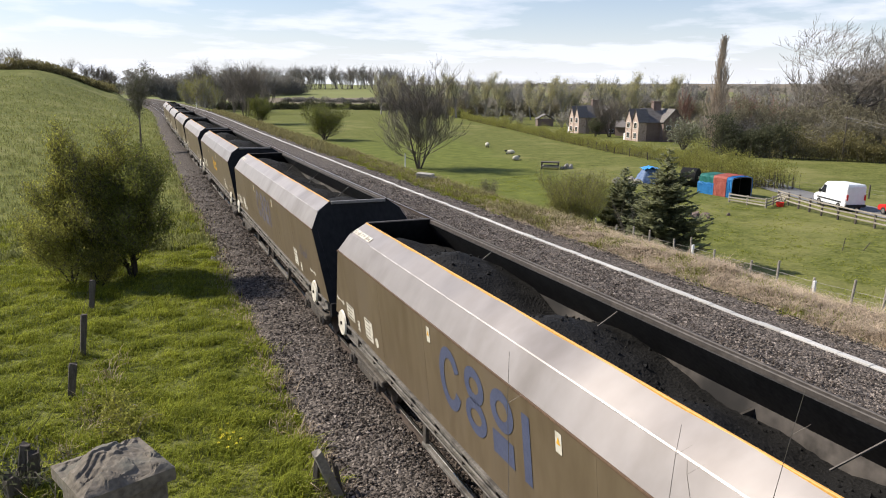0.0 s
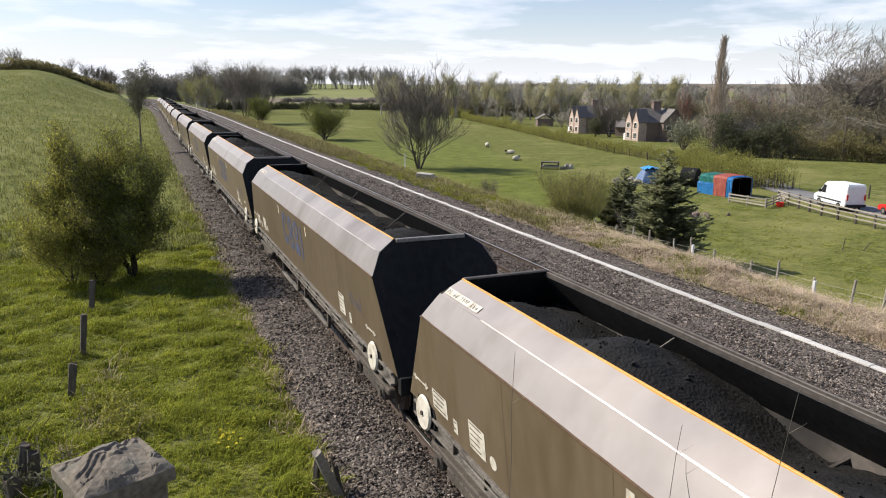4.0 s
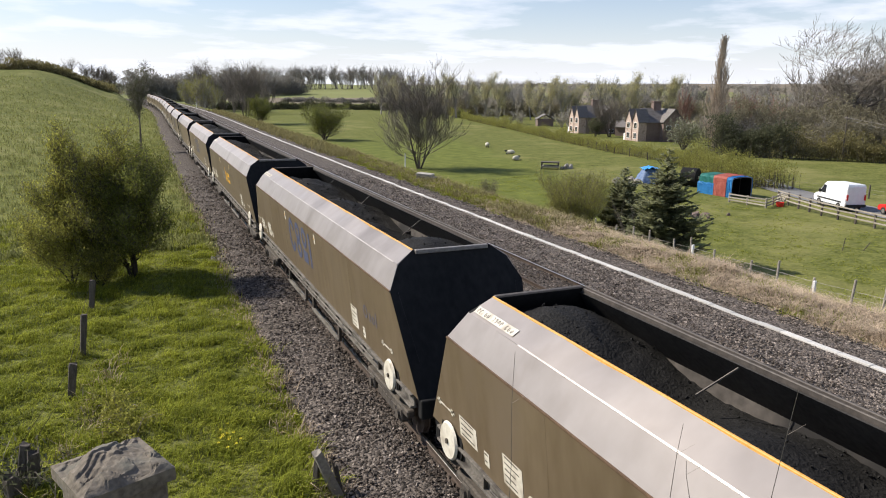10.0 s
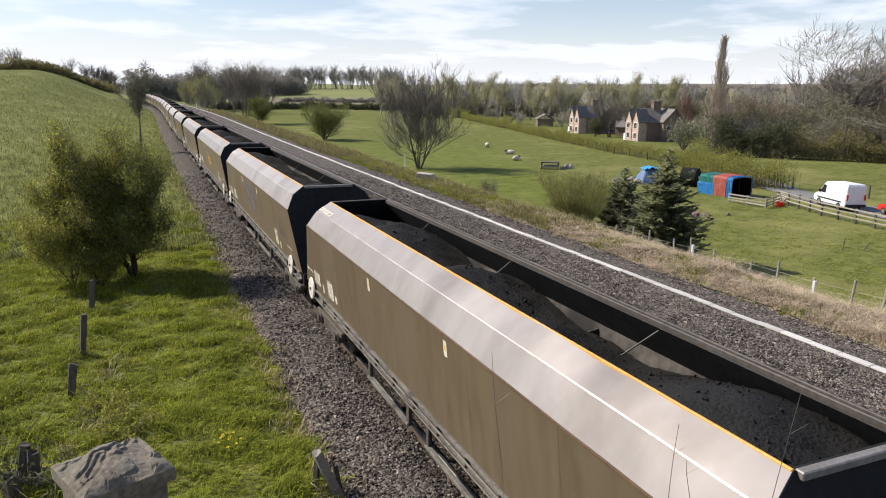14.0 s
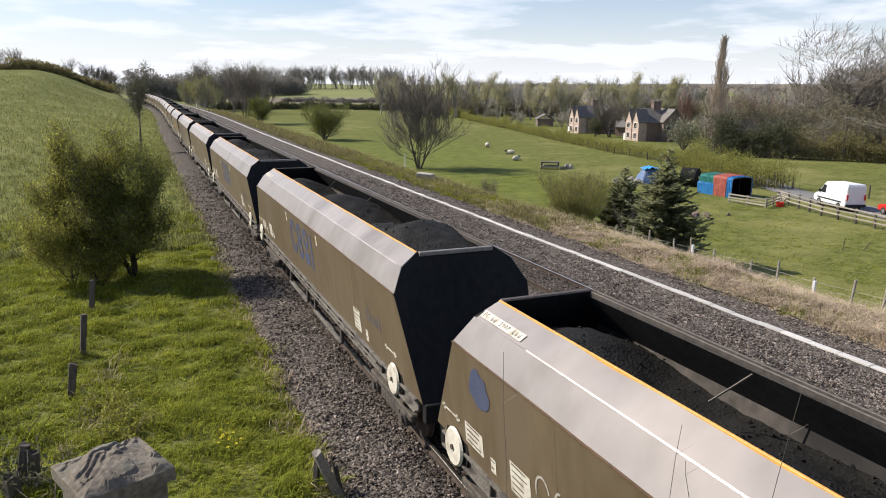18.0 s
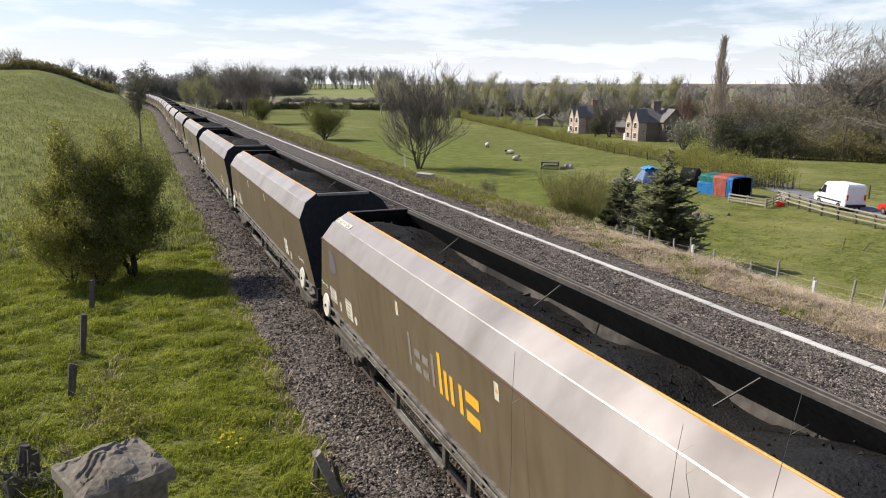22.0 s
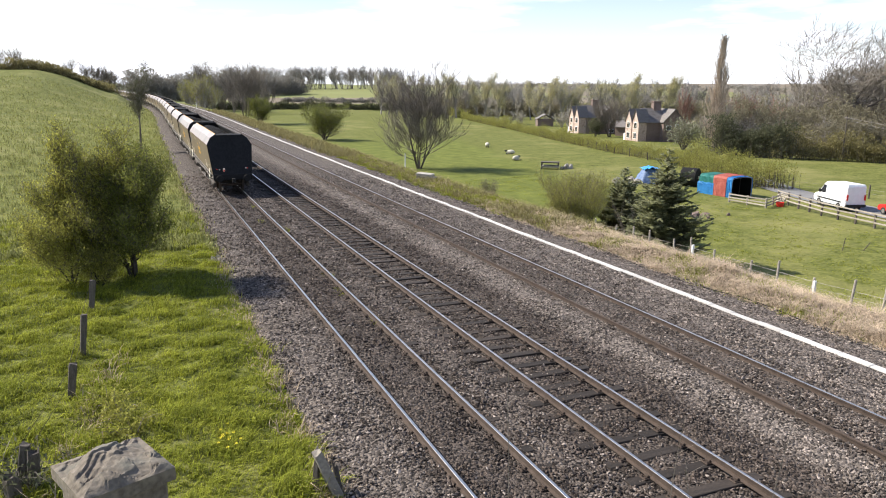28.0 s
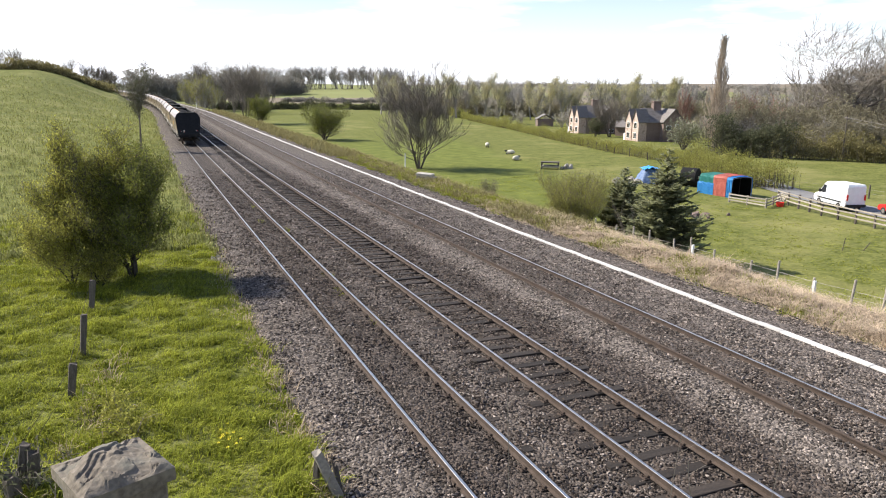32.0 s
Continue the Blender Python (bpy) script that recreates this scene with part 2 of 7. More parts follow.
M_BUD = leafy("budding_twigs", (0.14, 0.125, 0.05), (0.30, 0.26, 0.12), 0.3, 0.45)
M_ROWLEAF = leafy("first_leaf", (0.36, 0.34, 0.16), (0.55, 0.50, 0.27), 0.3, 0.5)
M_TANGLE = leafy("brown_tangle", (0.18, 0.162, 0.105), (0.30, 0.268, 0.185), 0.2, 0.5)
# far wood: distance haze put into the colour as paler grey
M_HAZEWOOD = leafy("hazed_far_wood", (0.19, 0.178, 0.15), (0.29, 0.27, 0.235), 0.25, 0.4)
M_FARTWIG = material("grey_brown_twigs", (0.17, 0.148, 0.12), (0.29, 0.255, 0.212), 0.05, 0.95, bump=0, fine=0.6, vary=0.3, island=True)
# far twigs: a paler copy of the twig colour that holds the haze
M_HAZETWIG = material("hazed_far_twigs", (0.20, 0.183, 0.16), (0.31, 0.285, 0.25), 0.05, 0.95, bump=0, fine=0.6, vary=0.25, island=True)
M_RUSTTWIG = material("reddish_twigs", (0.20, 0.11, 0.085), (0.30, 0.18, 0.14), 0.1, 0.95, bump=0, fine=1.0, vary=0.3, island=True)
M_POST = material("weathered_post", (0.045, 0.037, 0.029), (0.13, 0.11, 0.09), 4.0, 0.95, bump=0.5, fine=24.0, stretch=(4, 4, 0.6), vary=0.25)
M_PALEWOOD = material("pale_rail_wood", (0.2, 0.175, 0.14), (0.37, 0.33, 0.275), 3.0, 0.9, bump=0.3, fine=20.0, vary=0.2)
M_CAP = material("sandstone_cap", (0.085, 0.070, 0.053), (0.225, 0.19, 0.148), 3.0, 0.95, bump=0.9, fine=16.0, dist=0.03, stain=(0.11, 0.105, 0.085), stain_scale=3.0)
M_HOUSE = material("house_stone", (0.36, 0.265, 0.215), (0.56, 0.45, 0.385), 0.8, 0.95, bump=0.4, fine=4.0, dist=0.03, stain=(0.19, 0.135, 0.105), stain_scale=0.8)
M_SLATE = material("roof_slate", (0.105, 0.092, 0.083), (0.20, 0.18, 0.165), 1.0, 0.7, bump=0.3, fine=6.0, stretch=(1, 1, 3))
M_SPLIT = material("split_brick", (0.14, 0.10, 0.085), (0.22, 0.165, 0.14), 1.0, 0.95, bump=0.3, fine=6.0)
M_GLASS = material("window_glass", (0.02, 0.022, 0.025), (0.035, 0.037, 0.042), 1.0, 0.08, bump=0, fine=3.0, spec=0.8)
M_VAN = material("white_van_paint", (0.72, 0.72, 0.73), (0.80, 0.80, 0.81), 1.0, 0.35, bump=0, fine=4.0, spec=0.5)
M_CARRED = material("red_car_paint", (0.52, 0.03, 0.025), (0.60, 0.04, 0.03), 1.0, 0.25, bump=0, fine=4.0, spec=0.6)
M_RUBBER = material("tyre_rubber", (0.015, 0.015, 0.015), (0.03, 0.03, 0.03), 4.0, 0.85, bump=0.1, fine=30.0)
M_TARPB = material("blue_tarpaulin", (0.03, 0.22, 0.56), (0.06, 0.33, 0.72), 1.2, 0.55, bump=0.5, fine=5.0, dist=0.06)
M_TARPG = material("green_tarpaulin", (0.03, 0.20, 0.17), (0.05, 0.28, 0.24), 1.2, 0.55, bump=0.5, fine=5.0, dist=0.06)
M_TARPR = material("red_tarpaulin", (0.50, 0.12, 0.09), (0.62, 0.19, 0.14), 1.2, 0.6, bump=0.5, fine=5.0, dist=0.06)
M_TARPD = material("dark_blue_sheet", (0.06, 0.10, 0.20), (0.16, 0.22, 0.34), 1.2, 0.6, bump=0.5, fine=5.0, dist=0.06)
M_TARMAC = material("lane_tarmac", (0.13, 0.125, 0.12), (0.21, 0.205, 0.20), 0.6, 0.95, bump=0.2, fine=20.0)
M_WOOL = material("sheep_wool", (0.42, 0.38, 0.30), (0.60, 0.56, 0.47), 4.0, 0.95, bump=0.6, fine=14.0, dist=0.03)
M_RUBBLE = material("pale_rubble", (0.20, 0.18, 0.155), (0.42, 0.385, 0.335), 3.0, 0.95, bump=0.5, fine=14.0, vary=0.25)
M_FLOWER = material("yellow_petals", (0.62, 0.50, 0.02), (0.78, 0.66, 0.04), 8.0, 0.8, bump=0, fine=40.0)
# far grass, greyed in its colour to show distance haze
M_GRASSFAR = material("hazed_field_grass", (0.155, 0.165, 0.062), (0.21, 0.22, 0.09), 0.02, 0.95, bump=0.2, fine=0.5, spec=0.1)
M_PLOUGH = material("bare_brown_field", (0.15, 0.125, 0.09), (0.22, 0.185, 0.14), 0.02, 0.95, bump=0.2, fine=0.5, spec=0.1)
# ---------------- helpers for building ----------------
def mesh_object(name, bm_or_data, material=None, parent=None, label="", smooth=False):
    if isinstance(bm_or_data, bmesh.types.BMesh):
        me = bpy.data.meshes.new(name)
        bm_or_data.to_mesh(me)
        bm_or_data.free()
    else:
        me = bm_or_data
    if material is not None and not me.materials:
        me.materials.append(material)
    if smooth:
        me.polygons.foreach_set("use_smooth", [True] * len(me.polygons))
    ob = new(name, me)
    if parent is not None:
        ob.parent = parent
    if label:
        ob["label"] = label
    return ob


def part(name, bm, material, parent, label="", smooth=False):
    return mesh_object(name, bm, material, parent, label, smooth)


def raw_mesh(name, verts, faces):
    me = bpy.data.meshes.new(name)
    me.from_pydata([tuple(v) for v in verts], [], faces)
    return me


def box(bm, x0, y0, z0, x1, y1, z1, bevel=0.0, m=None):
    """A box in bm, its edges rounded by bevel, moved by m."""
    r = bmesh.ops.create_cube(bm, size=1.0)
    vs = r["verts"]
    bmesh.ops.transform(bm, verts=vs, matrix=Matrix.LocRotScale(((x0 + x1) / 2, (y0 + y1) / 2, (z0 + z1) / 2), None, (x1 - x0, y1 - y0, z1 - z0)))
    if bevel:
        es = list({e for v in vs for e in v.link_edges})
        r = bmesh.ops.bevel(bm, geom=es, offset=bevel, segments=1, affect="EDGES")
        vs = list({v for f in r["faces"] for v in f.verts} | {v for v in vs if v.is_valid})
    if m is not None:
        bmesh.ops.transform(bm, verts=vs, matrix=m)
    return vs


def rod(bm, a, b, r0, r1=None, n=8):
    """A round bar from a to b."""
    a, b = Vector(a), Vector(b)
    d = b - a
    m = Matrix.Translation((a + b) / 2) @ d.to_track_quat("Z", "Y").to_matrix().to_4x4()
    return bmesh.ops.create_cone(bm, cap_ends=True, segments=n, radius1=r0, radius2=r0 if r1 is None else r1, depth=d.length, matrix=m)["verts"]


def prism(bm, outline, y0, y1):
    """An outline in x, z drawn out along y from y0 to y1 (numbers, or functions of z)."""
    f0 = y0 if callable(y0) else (lambda z: y0)
    f1 = y1 if callable(y1) else (lambda z: y1)
    a = [bm.verts.new((x, f0(z), z)) for x, z in outline]
    b = [bm.verts.new((x, f1(z), z)) for x, z in outline]
    k = len(outline)
    for i in range(k):
        bm.faces.new((a[i], a[(i + 1) % k], b[(i + 1) % k], b[i]))
    bm.faces.new(a[::-1])
    bm.faces.new(b)
    bmesh.ops.recalc_face_normals(bm, faces=bm.faces)


def tube(bm, points, r, n=5):
    """One bent round bar through points."""
    rings = []
    for i, p in enumerate(points):
        d = (points[min(i + 1, len(points) - 1)] - points[max(i - 1, 0)]).normalized()
        u = d.cross(Vector((0, 0, 1))).normalized()
        w = u.cross(d)
        rings.append([bm.verts.new(p + (u * math.cos(6.2832 * k / n) + w * math.sin(6.2832 * k / n)) * r) for k in range(n)])
    for a, b in zip(rings, rings[1:]):
        for k in range(n):
            bm.faces.new((a[k], a[(k + 1) % n], b[(k + 1) % n], b[k]))
    bm.faces.new(rings[0][::-1])
    bm.faces.new(rings[-1])


# ---------------- the line of the railway ----------------
TRACK_X = (5.775, 9.27, 13.955)          # centres of the three tracks
TROUGH_X = 17.95


def bend(y):
    """How far the railway has swung to the right at y."""
    if y <= 150:
        return 0.0000764 * y * max(y, 0)
    u = y - 150
    return 1.72 + 0.0229 * u - 0.00019 * u * u


def smooth(a, b, v):
    t = min(1.0, max(0.0, (v - a) / (b - a)))
    return t * t * (3 - 2 * t)


def hump(x, y, s, k):
    return k * noise.noise(Vector((x / s, y / s, 0.37)))


def ground_z(x, y):
    """Height of the ground; rail tops are at 0."""
    d = x - bend(min(y, 420))
    if d > 10:
        z = -0.42 - 3.3 * smooth(21.8, 29.5, d) - 0.9 * smooth(60, 150, d)
        z += hump(x, y, 30, 0.35) * smooth(24, 60, d) + hump(x, y, 260, 2.0) * smooth(120, 500, d)
        r = math.hypot(x, y)
        z += (13 + 12 * smooth(600, 1300, x)) * smooth(330, 1500, r) * smooth(20, 220, d) + hump(x, y, 700, 6.0) * smooth(500, 1500, r)
        z += 5 * smooth(330, 800, y) * (1 - smooth(180, 700, d)) * smooth(30, 90, d)
    else:
        z = -0.42
        if d < 3.4:
            z = -0.42 + 0.30 * (1 - smooth(2.2, 3.4, d))
            z += 7.9 * smooth(105, 285, y) * (1 - smooth(-30, -1, d)) + 4.0 * smooth(150, 300, y) * (1 - smooth(-6, 2, d))
            z += hump(x, y, 14, 0.35) * (1 - smooth(-6, 0, d)) + (hump(x, y, 1.1, 0.13) + hump(x + 7, y, 0.55, 0.05)) * (1 - smooth(2.0, 3.2, d))
            z += 0.5 * (1 - smooth(-20, -2, d))
    return z


def spaced(points):
    """Grid lines: (start, end, step) runs joined."""
    out = []
    for a, b, s in points:
        k = max(1, round((b - a) / s))
        out += [a + (b - a) * i / k for i in range(k)]
    return out + [points[-1][1]]


def build_ground():
    xs = spaced([(-1500, -300, 120), (-300, -60, 20), (-60, -12, 3), (-12, 4, 0.4), (4, 18, 2.0), (18, 30, 0.6), (30, 90, 3), (90, 400, 15), (400, 2600, 110)])
    ys = spaced([(-200, -10, 40), (-10, 6, 2), (6, 40, 0.5), (40, 90, 1.5), (90, 300, 6), (300, 900, 25), (900, 3600, 150)])
    nx = len(xs)
    verts = [(x + bend(min(y, 420)), y, ground_z(x + bend(min(y, 420)), y)) for y in ys for x in xs]
    faces = [(j * nx + i, j * nx + i + 1, (j + 1) * nx + i + 1, (j + 1) * nx + i) for j in range(len(ys) - 1) for i in range(nx - 1)]
    g = mesh_object("ground", raw_mesh("ground", verts, faces), M_GRASS, smooth=True)
    g.data.materials.append(M_GRASSFAR)
    g.data.materials.append(M_PLOUGH)
    lush = g.data.attributes.new("lush", "FLOAT", "POINT")
    lush.data.foreach_set("value", [smooth(28, 32, x - bend(y)) * smooth(-1.5, 1.5, 41.9 + 0.255 * (y - 49) + 2.5 * noise.noise(Vector((x * 0.1, y * 0.1, 1))) - x) * smooth(38, 52, y) * (1 - smooth(125, 160, y)) * 0.9
                                    if 0 < y < 170 and 20 < x < 90 else 0.0 for x, y, z in verts])
    for p in g.data.polygons:
        x, y, z = p.center
        if x < 60 and y > 330:
            p.material_index = 1
        elif 60 < x < 420 and y > 380:
            p.material_index = 1 if y > 545 else 2 if y > 455 else 0
        elif x > 420 and y > 100:
            p.material_index = (2, 1, 2, 2, 2)[(math.floor(x / 230) + 2 * math.floor(y / 260)) % 5]
    return tagged(g, "rough spring grass fields beside and beyond the railway", "ground", kind="structure")


build_ground()


def strip(profile, y0, y1, step):
    """Verts and faces of a cross profile (d, z) drawn along the railway's bend."""
    ys = spaced([(y0, y1, step)])
    k = len(profile)
    verts = [(d + bend(y), y, z) for y in ys for d, z in profile]
    faces = [(j * k + i, j * k + i + 1, (j + 1) * k + i + 1, (j + 1) * k + i) for j in range(len(ys) - 1) for i in range(k - 1)]
    return verts, faces


DIRT = ((3.0, 0.25), (4.4, 0.45), (5.0, 0.9), (6.6, 0.95), (7.1, 0.65), (7.6, 0.6), (8.1, 0.85), (9.3, 0.85), (10.4, 0.85), (11.2, 1.0), (11.8, 0.7),
        (12.1, 0.0), (12.6, 0.05), (13.2, 0.65), (14.7, 0.7), (15.2, 0.3), (15.9, 0.12), (17.4, 0.2), (18.9, 0.15))


def dirt(d):
    """How far brake dust and oil have darkened the stone, across the line."""
    return float(np.interp(d, [a for a, _ in DIRT], [b for _, b in DIRT]))


def build_ballast():
    prof = [(2.75, -0.75), (3.0, -0.32), (3.7, -0.22), (4.4, -0.15), (5.0, -0.15), (5.8, -0.18), (6.5, -0.2), (7.1, -0.21), (7.5, -0.21), (8.0, -0.22),
            (8.5, -0.21), (8.75, -0.225), (9.3, -0.208), (9.85, -0.235), (10.0, -0.245), (10.6, -0.21), (11.1, -0.2), (11.8, -0.3), (12.3, -0.17), (12.7, -0.14), (13.2, -0.13),
            (14.7, -0.13), (15.3, -0.14), (15.9, -0.22), (16.8, -0.26), (17.6, -0.27), (18.2, -0.27), (19.0, -0.31), (19.8, -0.37), (20.1, -0.75)]
    v, f = strip(prof, -15, 420, 1.5)
    b = mesh_object("ballast_bed", raw_mesh("ballast_bed", v, f), M_BALLAST, smooth=True)
    at = b.data.attributes.new("dirt", "FLOAT", "POINT")
    at.data.foreach_set("value", [dirt(d) for _ in range(len(v) // len(prof)) for d, z in prof])
    return tagged(b, "grey-brown crushed stone ballast under three railway tracks", "ballast", kind="structure")


BALLAST_PROFILE = ((2.75, -0.42), (3.0, -0.32), (3.7, -0.22), (4.4, -0.15), (5.0, -0.15), (5.8, -0.18), (6.5, -0.2), (7.5, -0.21), (8.0, -0.22), (8.5, -0.21), (8.75, -0.225), (9.3, -0.208), (9.85, -0.235), (10.0, -0.245),
                   (10.6, -0.21), (11.1, -0.2), (11.8, -0.3), (12.3, -0.17), (13.2, -0.13), (15.3, -0.14), (15.9, -0.22), (17.6, -0.28), (19.0, -0.31), (19.8, -0.37), (20.0, -0.42))


def ballast_z(d):
    return float(np.interp(d, [a for a, _ in BALLAST_PROFILE], [b for _, b in BALLAST_PROFILE]))


build_ballast()


def build_tracks():
    foot = [(-0.07, -0.155), (0.07, -0.155), (0.07, -0.14), (0.012, -0.12), (0.012, -0.045), (0.036, -0.035), (0.036, -0.004)]
    outline = foot + [(-x, z) for x, z in reversed(foot[2:])]
    top = [(-0.031, -0.002), (-0.025, 0.002), (0.025, 0.002), (0.031, -0.002)]
    bm = bmesh.new()
    box(bm, -1.29, -0.13, -0.15, 1.29, 0.13, 0.0, 0.015)
    for v in bm.verts:
        v.co += Vector((random.uniform(-0.012, 0.012), random.uniform(-0.012, 0.012), 0))
    sleeper = bpy.data.meshes.new("sleeper")
    bm.to_mesh(sleeper)
    bm.free()
    sleeper.materials.append(M_SLEEPER)
    bm = bmesh.new()
    box(bm, -0.19, -0.085, -0.002, 0.19, 0.085, 0.022, 0.008)
    for sx in (-0.085, 0.085):
        box(bm, sx - 0.025, -0.06, 0.02, sx + 0.025, 0.06, 0.075, 0.012)
    for sx in (-0.15, 0.15):
        rod(bm, (sx, 0.05, 0.02), (sx, 0.05, 0.05), 0.018, n=6)
        rod(bm, (sx, -0.05, 0.02), (sx, -0.05, 0.05), 0.018, n=6)
    chair = bpy.data.meshes.new("rail_chair")
    bm.to_mesh(chair)
    bm.free()
    chair.materials.append(M_RAIL)
    for n_track, tx in enumerate(TRACK_X):
        track = tagged(new("railway_track", None), ("bolted steel rails with bright running tops on half-buried timber sleepers",
                                                    "bright-topped steel rails on dark exposed timber sleepers",
                                                    "rusty steel rails with sleepers buried in brown ballast")[n_track],
                       "railway track", "tracks of the line", kind="structure")
        for sx in (-0.7525, 0.7525):
            prof = [(tx + sx + x, z) for x, z in outline]
            v, f = strip(prof + prof[:1], -14, 420, 3.0)
            rail = mesh_object("rail", raw_mesh("rail", v, f), M_RAIL, track)
            v, f = strip([(tx + sx + x, z) for x, z in top], -14, 420, 3.0)
            mesh_object("running_surface", raw_mesh("running_surface", v, f), M_RAILTOP if n_track < 2 or sx > 0 else M_RAIL, rail)
        if n_track == 2:
            continue
        y = -3.0 + 0.3 * n_track
        while y < 170:
            o = new("sleeper", sleeper)
            o.parent = track
            turn = -math.degrees(math.atan((bend(y + 1) - bend(y - 1)) / 2))
            o.matrix_basis = pose(tx + bend(y) + random.uniform(-0.05, 0.05), y + random.uniform(-0.03, 0.03), -0.174 + random.uniform(-0.03, 0.008) - (0.02 if n_track == 0 else 0), random.uniform(-2, 2),
                                  random.uniform(-0.9, 0.9), turn + random.uniform(-2.6, 2.6) + (180 if random.random() < 0.5 else 0))
            if y < 60:
                for sx in (-0.7525, 0.7525):
                    c = new("rail_chair", chair)
                    c.parent = track
                    c.matrix_basis = pose(tx + bend(y) + sx, y, -0.178, 0, 0, turn)
            y += 0.727


build_tracks()


def build_trough():
    t = tagged(new("cable_trough", None), "pale concrete cable trough with lids along the line", "cable trough", kind="structure")
    bm = bmesh.new()
    box(bm, -0.11, 0.006, -0.3, 0.11, 0.994, 0.0, 0.012)
    me = bpy.data.meshes.new("trough_lid")
    bm.to_mesh(me)
    bm.free()
    me.materials.append(M_CONC)
    for y in range(-6, 210):
        o = new("trough_lid", me)
        o.parent = t
        o.matrix_basis = pose(TROUGH_X + bend(y) + 0.03 * math.sin(y * 0.37) + random.uniform(-0.02, 0.02), y, -0.215 + random.uniform(-0.015, 0.012),
                              random.uniform(-0.5, 0.5), random.uniform(-2, 2), -math.degrees(math.atan(bend(y + 1) - bend(y))) + random.uniform(-0.9, 0.9))
    v, f = strip([(TROUGH_X - 0.11, -0.4), (TROUGH_X - 0.11, -0.215), (TROUGH_X + 0.11, -0.215), (TROUGH_X + 0.11, -0.4)], 210, 420, 5)
    mesh_object("far_lids", raw_mesh("far_lids", v, f), M_CONC, t)
    bm = bmesh.new()
    run = [Vector((19.6 + bend(4 + i * 1.2) + 0.3 * math.sin(i * 0.7) + random.uniform(-0.1, 0.1), 4 + i * 1.2, -0.33)) for i in range(60)]
    tube(bm, run, 0.014)
    tagged(mesh_object("lineside_cable", bm, M_BLACK), "thin black cable lying along the edge of the ballast", "cable")


build_trough()
# ---------------- the coal train ----------------
PITCH, TOP_LEN = 19.0, 15.5
SLOPE = 0.55                                  # run of the sloping ends per metre of drop
TOP, FOLD, SHOULDER, SILL = (0.849, 3.84), (1.20, 3.60), (1.45, 3.15), (1.25, 1.30)


def train_s(t):
    """Where the hood front of the reference wagon is along the line at t seconds."""
    return 15.98 + 12.95 * t - 0.0357 * t * t + float(np.interp(t, (0, 2, 5, 8, 10.5, 13, 15.5, 18, 21, 24, 28), (0.0, 0.12, 0.42, 0.6, 0.46, 0.19, -0.12, -0.33, -0.12, 0.13, 0.0)))


def front_y(z):
    return (3.84 - z) * SLOPE


def rear_y(z):
    return -TOP_LEN - (3.84 - z) * SLOPE


def slab(bm, a, b, side, out=0.0, thick=0.04, y0=None, y1=None, cuts=1, dents=0.0):
    """A plate between two profile points, from the rear slope to the front slope, on the side -1 or 1."""
    (xa, za), (xb, zb) = a, b
    nx, nz = (zb - za), -(xb - xa)
    k = math.hypot(nx, nz)
    nx, nz = nx / k, nz / k
    if nx < 0:
        nx, nz = -nx, -nz
    rows = []
    for i in range(cuts + 1):
        u = i / cuts
        row = []
        for x, z in ((xa, za), (xb, zb)):
            ya = rear_y(z) if y0 is None else y0
            yb = front_y(z) if y1 is None else y1
            y = ya + (yb - ya) * u
            for o in (out, out - thick):
                w = o + (dents * noise.noise(Vector((y * 0.9, z * 2.1, side * 3.0))) if dents else 0)
                row.append(bm.verts.new((side * (x + nx * w), y, z + nz * w)))
        rows.append(row)
    new_faces = []
    for r, s in zip(rows, rows[1:]):
        a0, a1, b0, b1 = r
        c0, c1, d0, d1 = s
        for q in ((a0, c0, d0, b0), (a1, b1, d1, c1), (a0, a1, c1, c0), (b0, d0, d1, b1)):
            new_faces.append(bm.faces.new(q))
    a0, a1, b0, b1 = rows[0]
    new_faces.append(bm.faces.new((a0, b0, b1, a1)))
    a0, a1, b0, b1 = rows[-1]
    new_faces.append(bm.faces.new((a0, a1, b1, b0)))
    bmesh.ops.recalc_face_normals(bm, faces=new_faces)


def side_point(y, z, out=0.0):
    """A point on the near side sheet (x < 0)."""
    x = SILL[0] + (z - SILL[1]) * (SHOULDER[0] - SILL[0]) / (SHOULDER[1] - SILL[1])
    return Vector((-(x + out), y, z))


LEAN = math.degrees(math.atan((SHOULDER[0] - SILL[0]) / (SHOULDER[1] - SILL[1])))


def flat_on_side(shape, y, z, out=0.004):
    """Move a flat shape drawn in x (towards the rear) and y (up) onto the near side sheet."""
    m = Matrix(((0, 0, -1, 0), (-1, 0, 0, 0), (0, 1, 0, 0), (0, 0, 0, 1)))
    bmesh.ops.transform(shape, verts=shape.verts, matrix=Matrix.Translation(side_point(y, z, out)) @ pose(0, 0, 0, 0, -LEAN, 0) @ m)
    return shape


def flat_rect(bm, x0, y0, x1, y1):
    return bm.faces.new([bm.verts.new(p) for p in ((x0, y0, 0), (x1, y0, 0), (x1, y1, 0), (x0, y1, 0))])


def flat_ring(bm, cx, cy, rx, ry, w, a0=0.0, a1=360.0, n=28):
    pts = []
    for i in range(n + 1):
        a = radians(a0 + (a1 - a0) * i / n)
        pts.append((bm.verts.new((cx + rx * math.cos(a), cy + ry * math.sin(a), 0)),
                    bm.verts.new((cx + (rx - w) * math.cos(a), cy + (ry - w) * math.sin(a), 0))))
    for p, q in zip(pts, pts[1:]):
        bm.faces.new((p[0], q[0], q[1], p[1]))


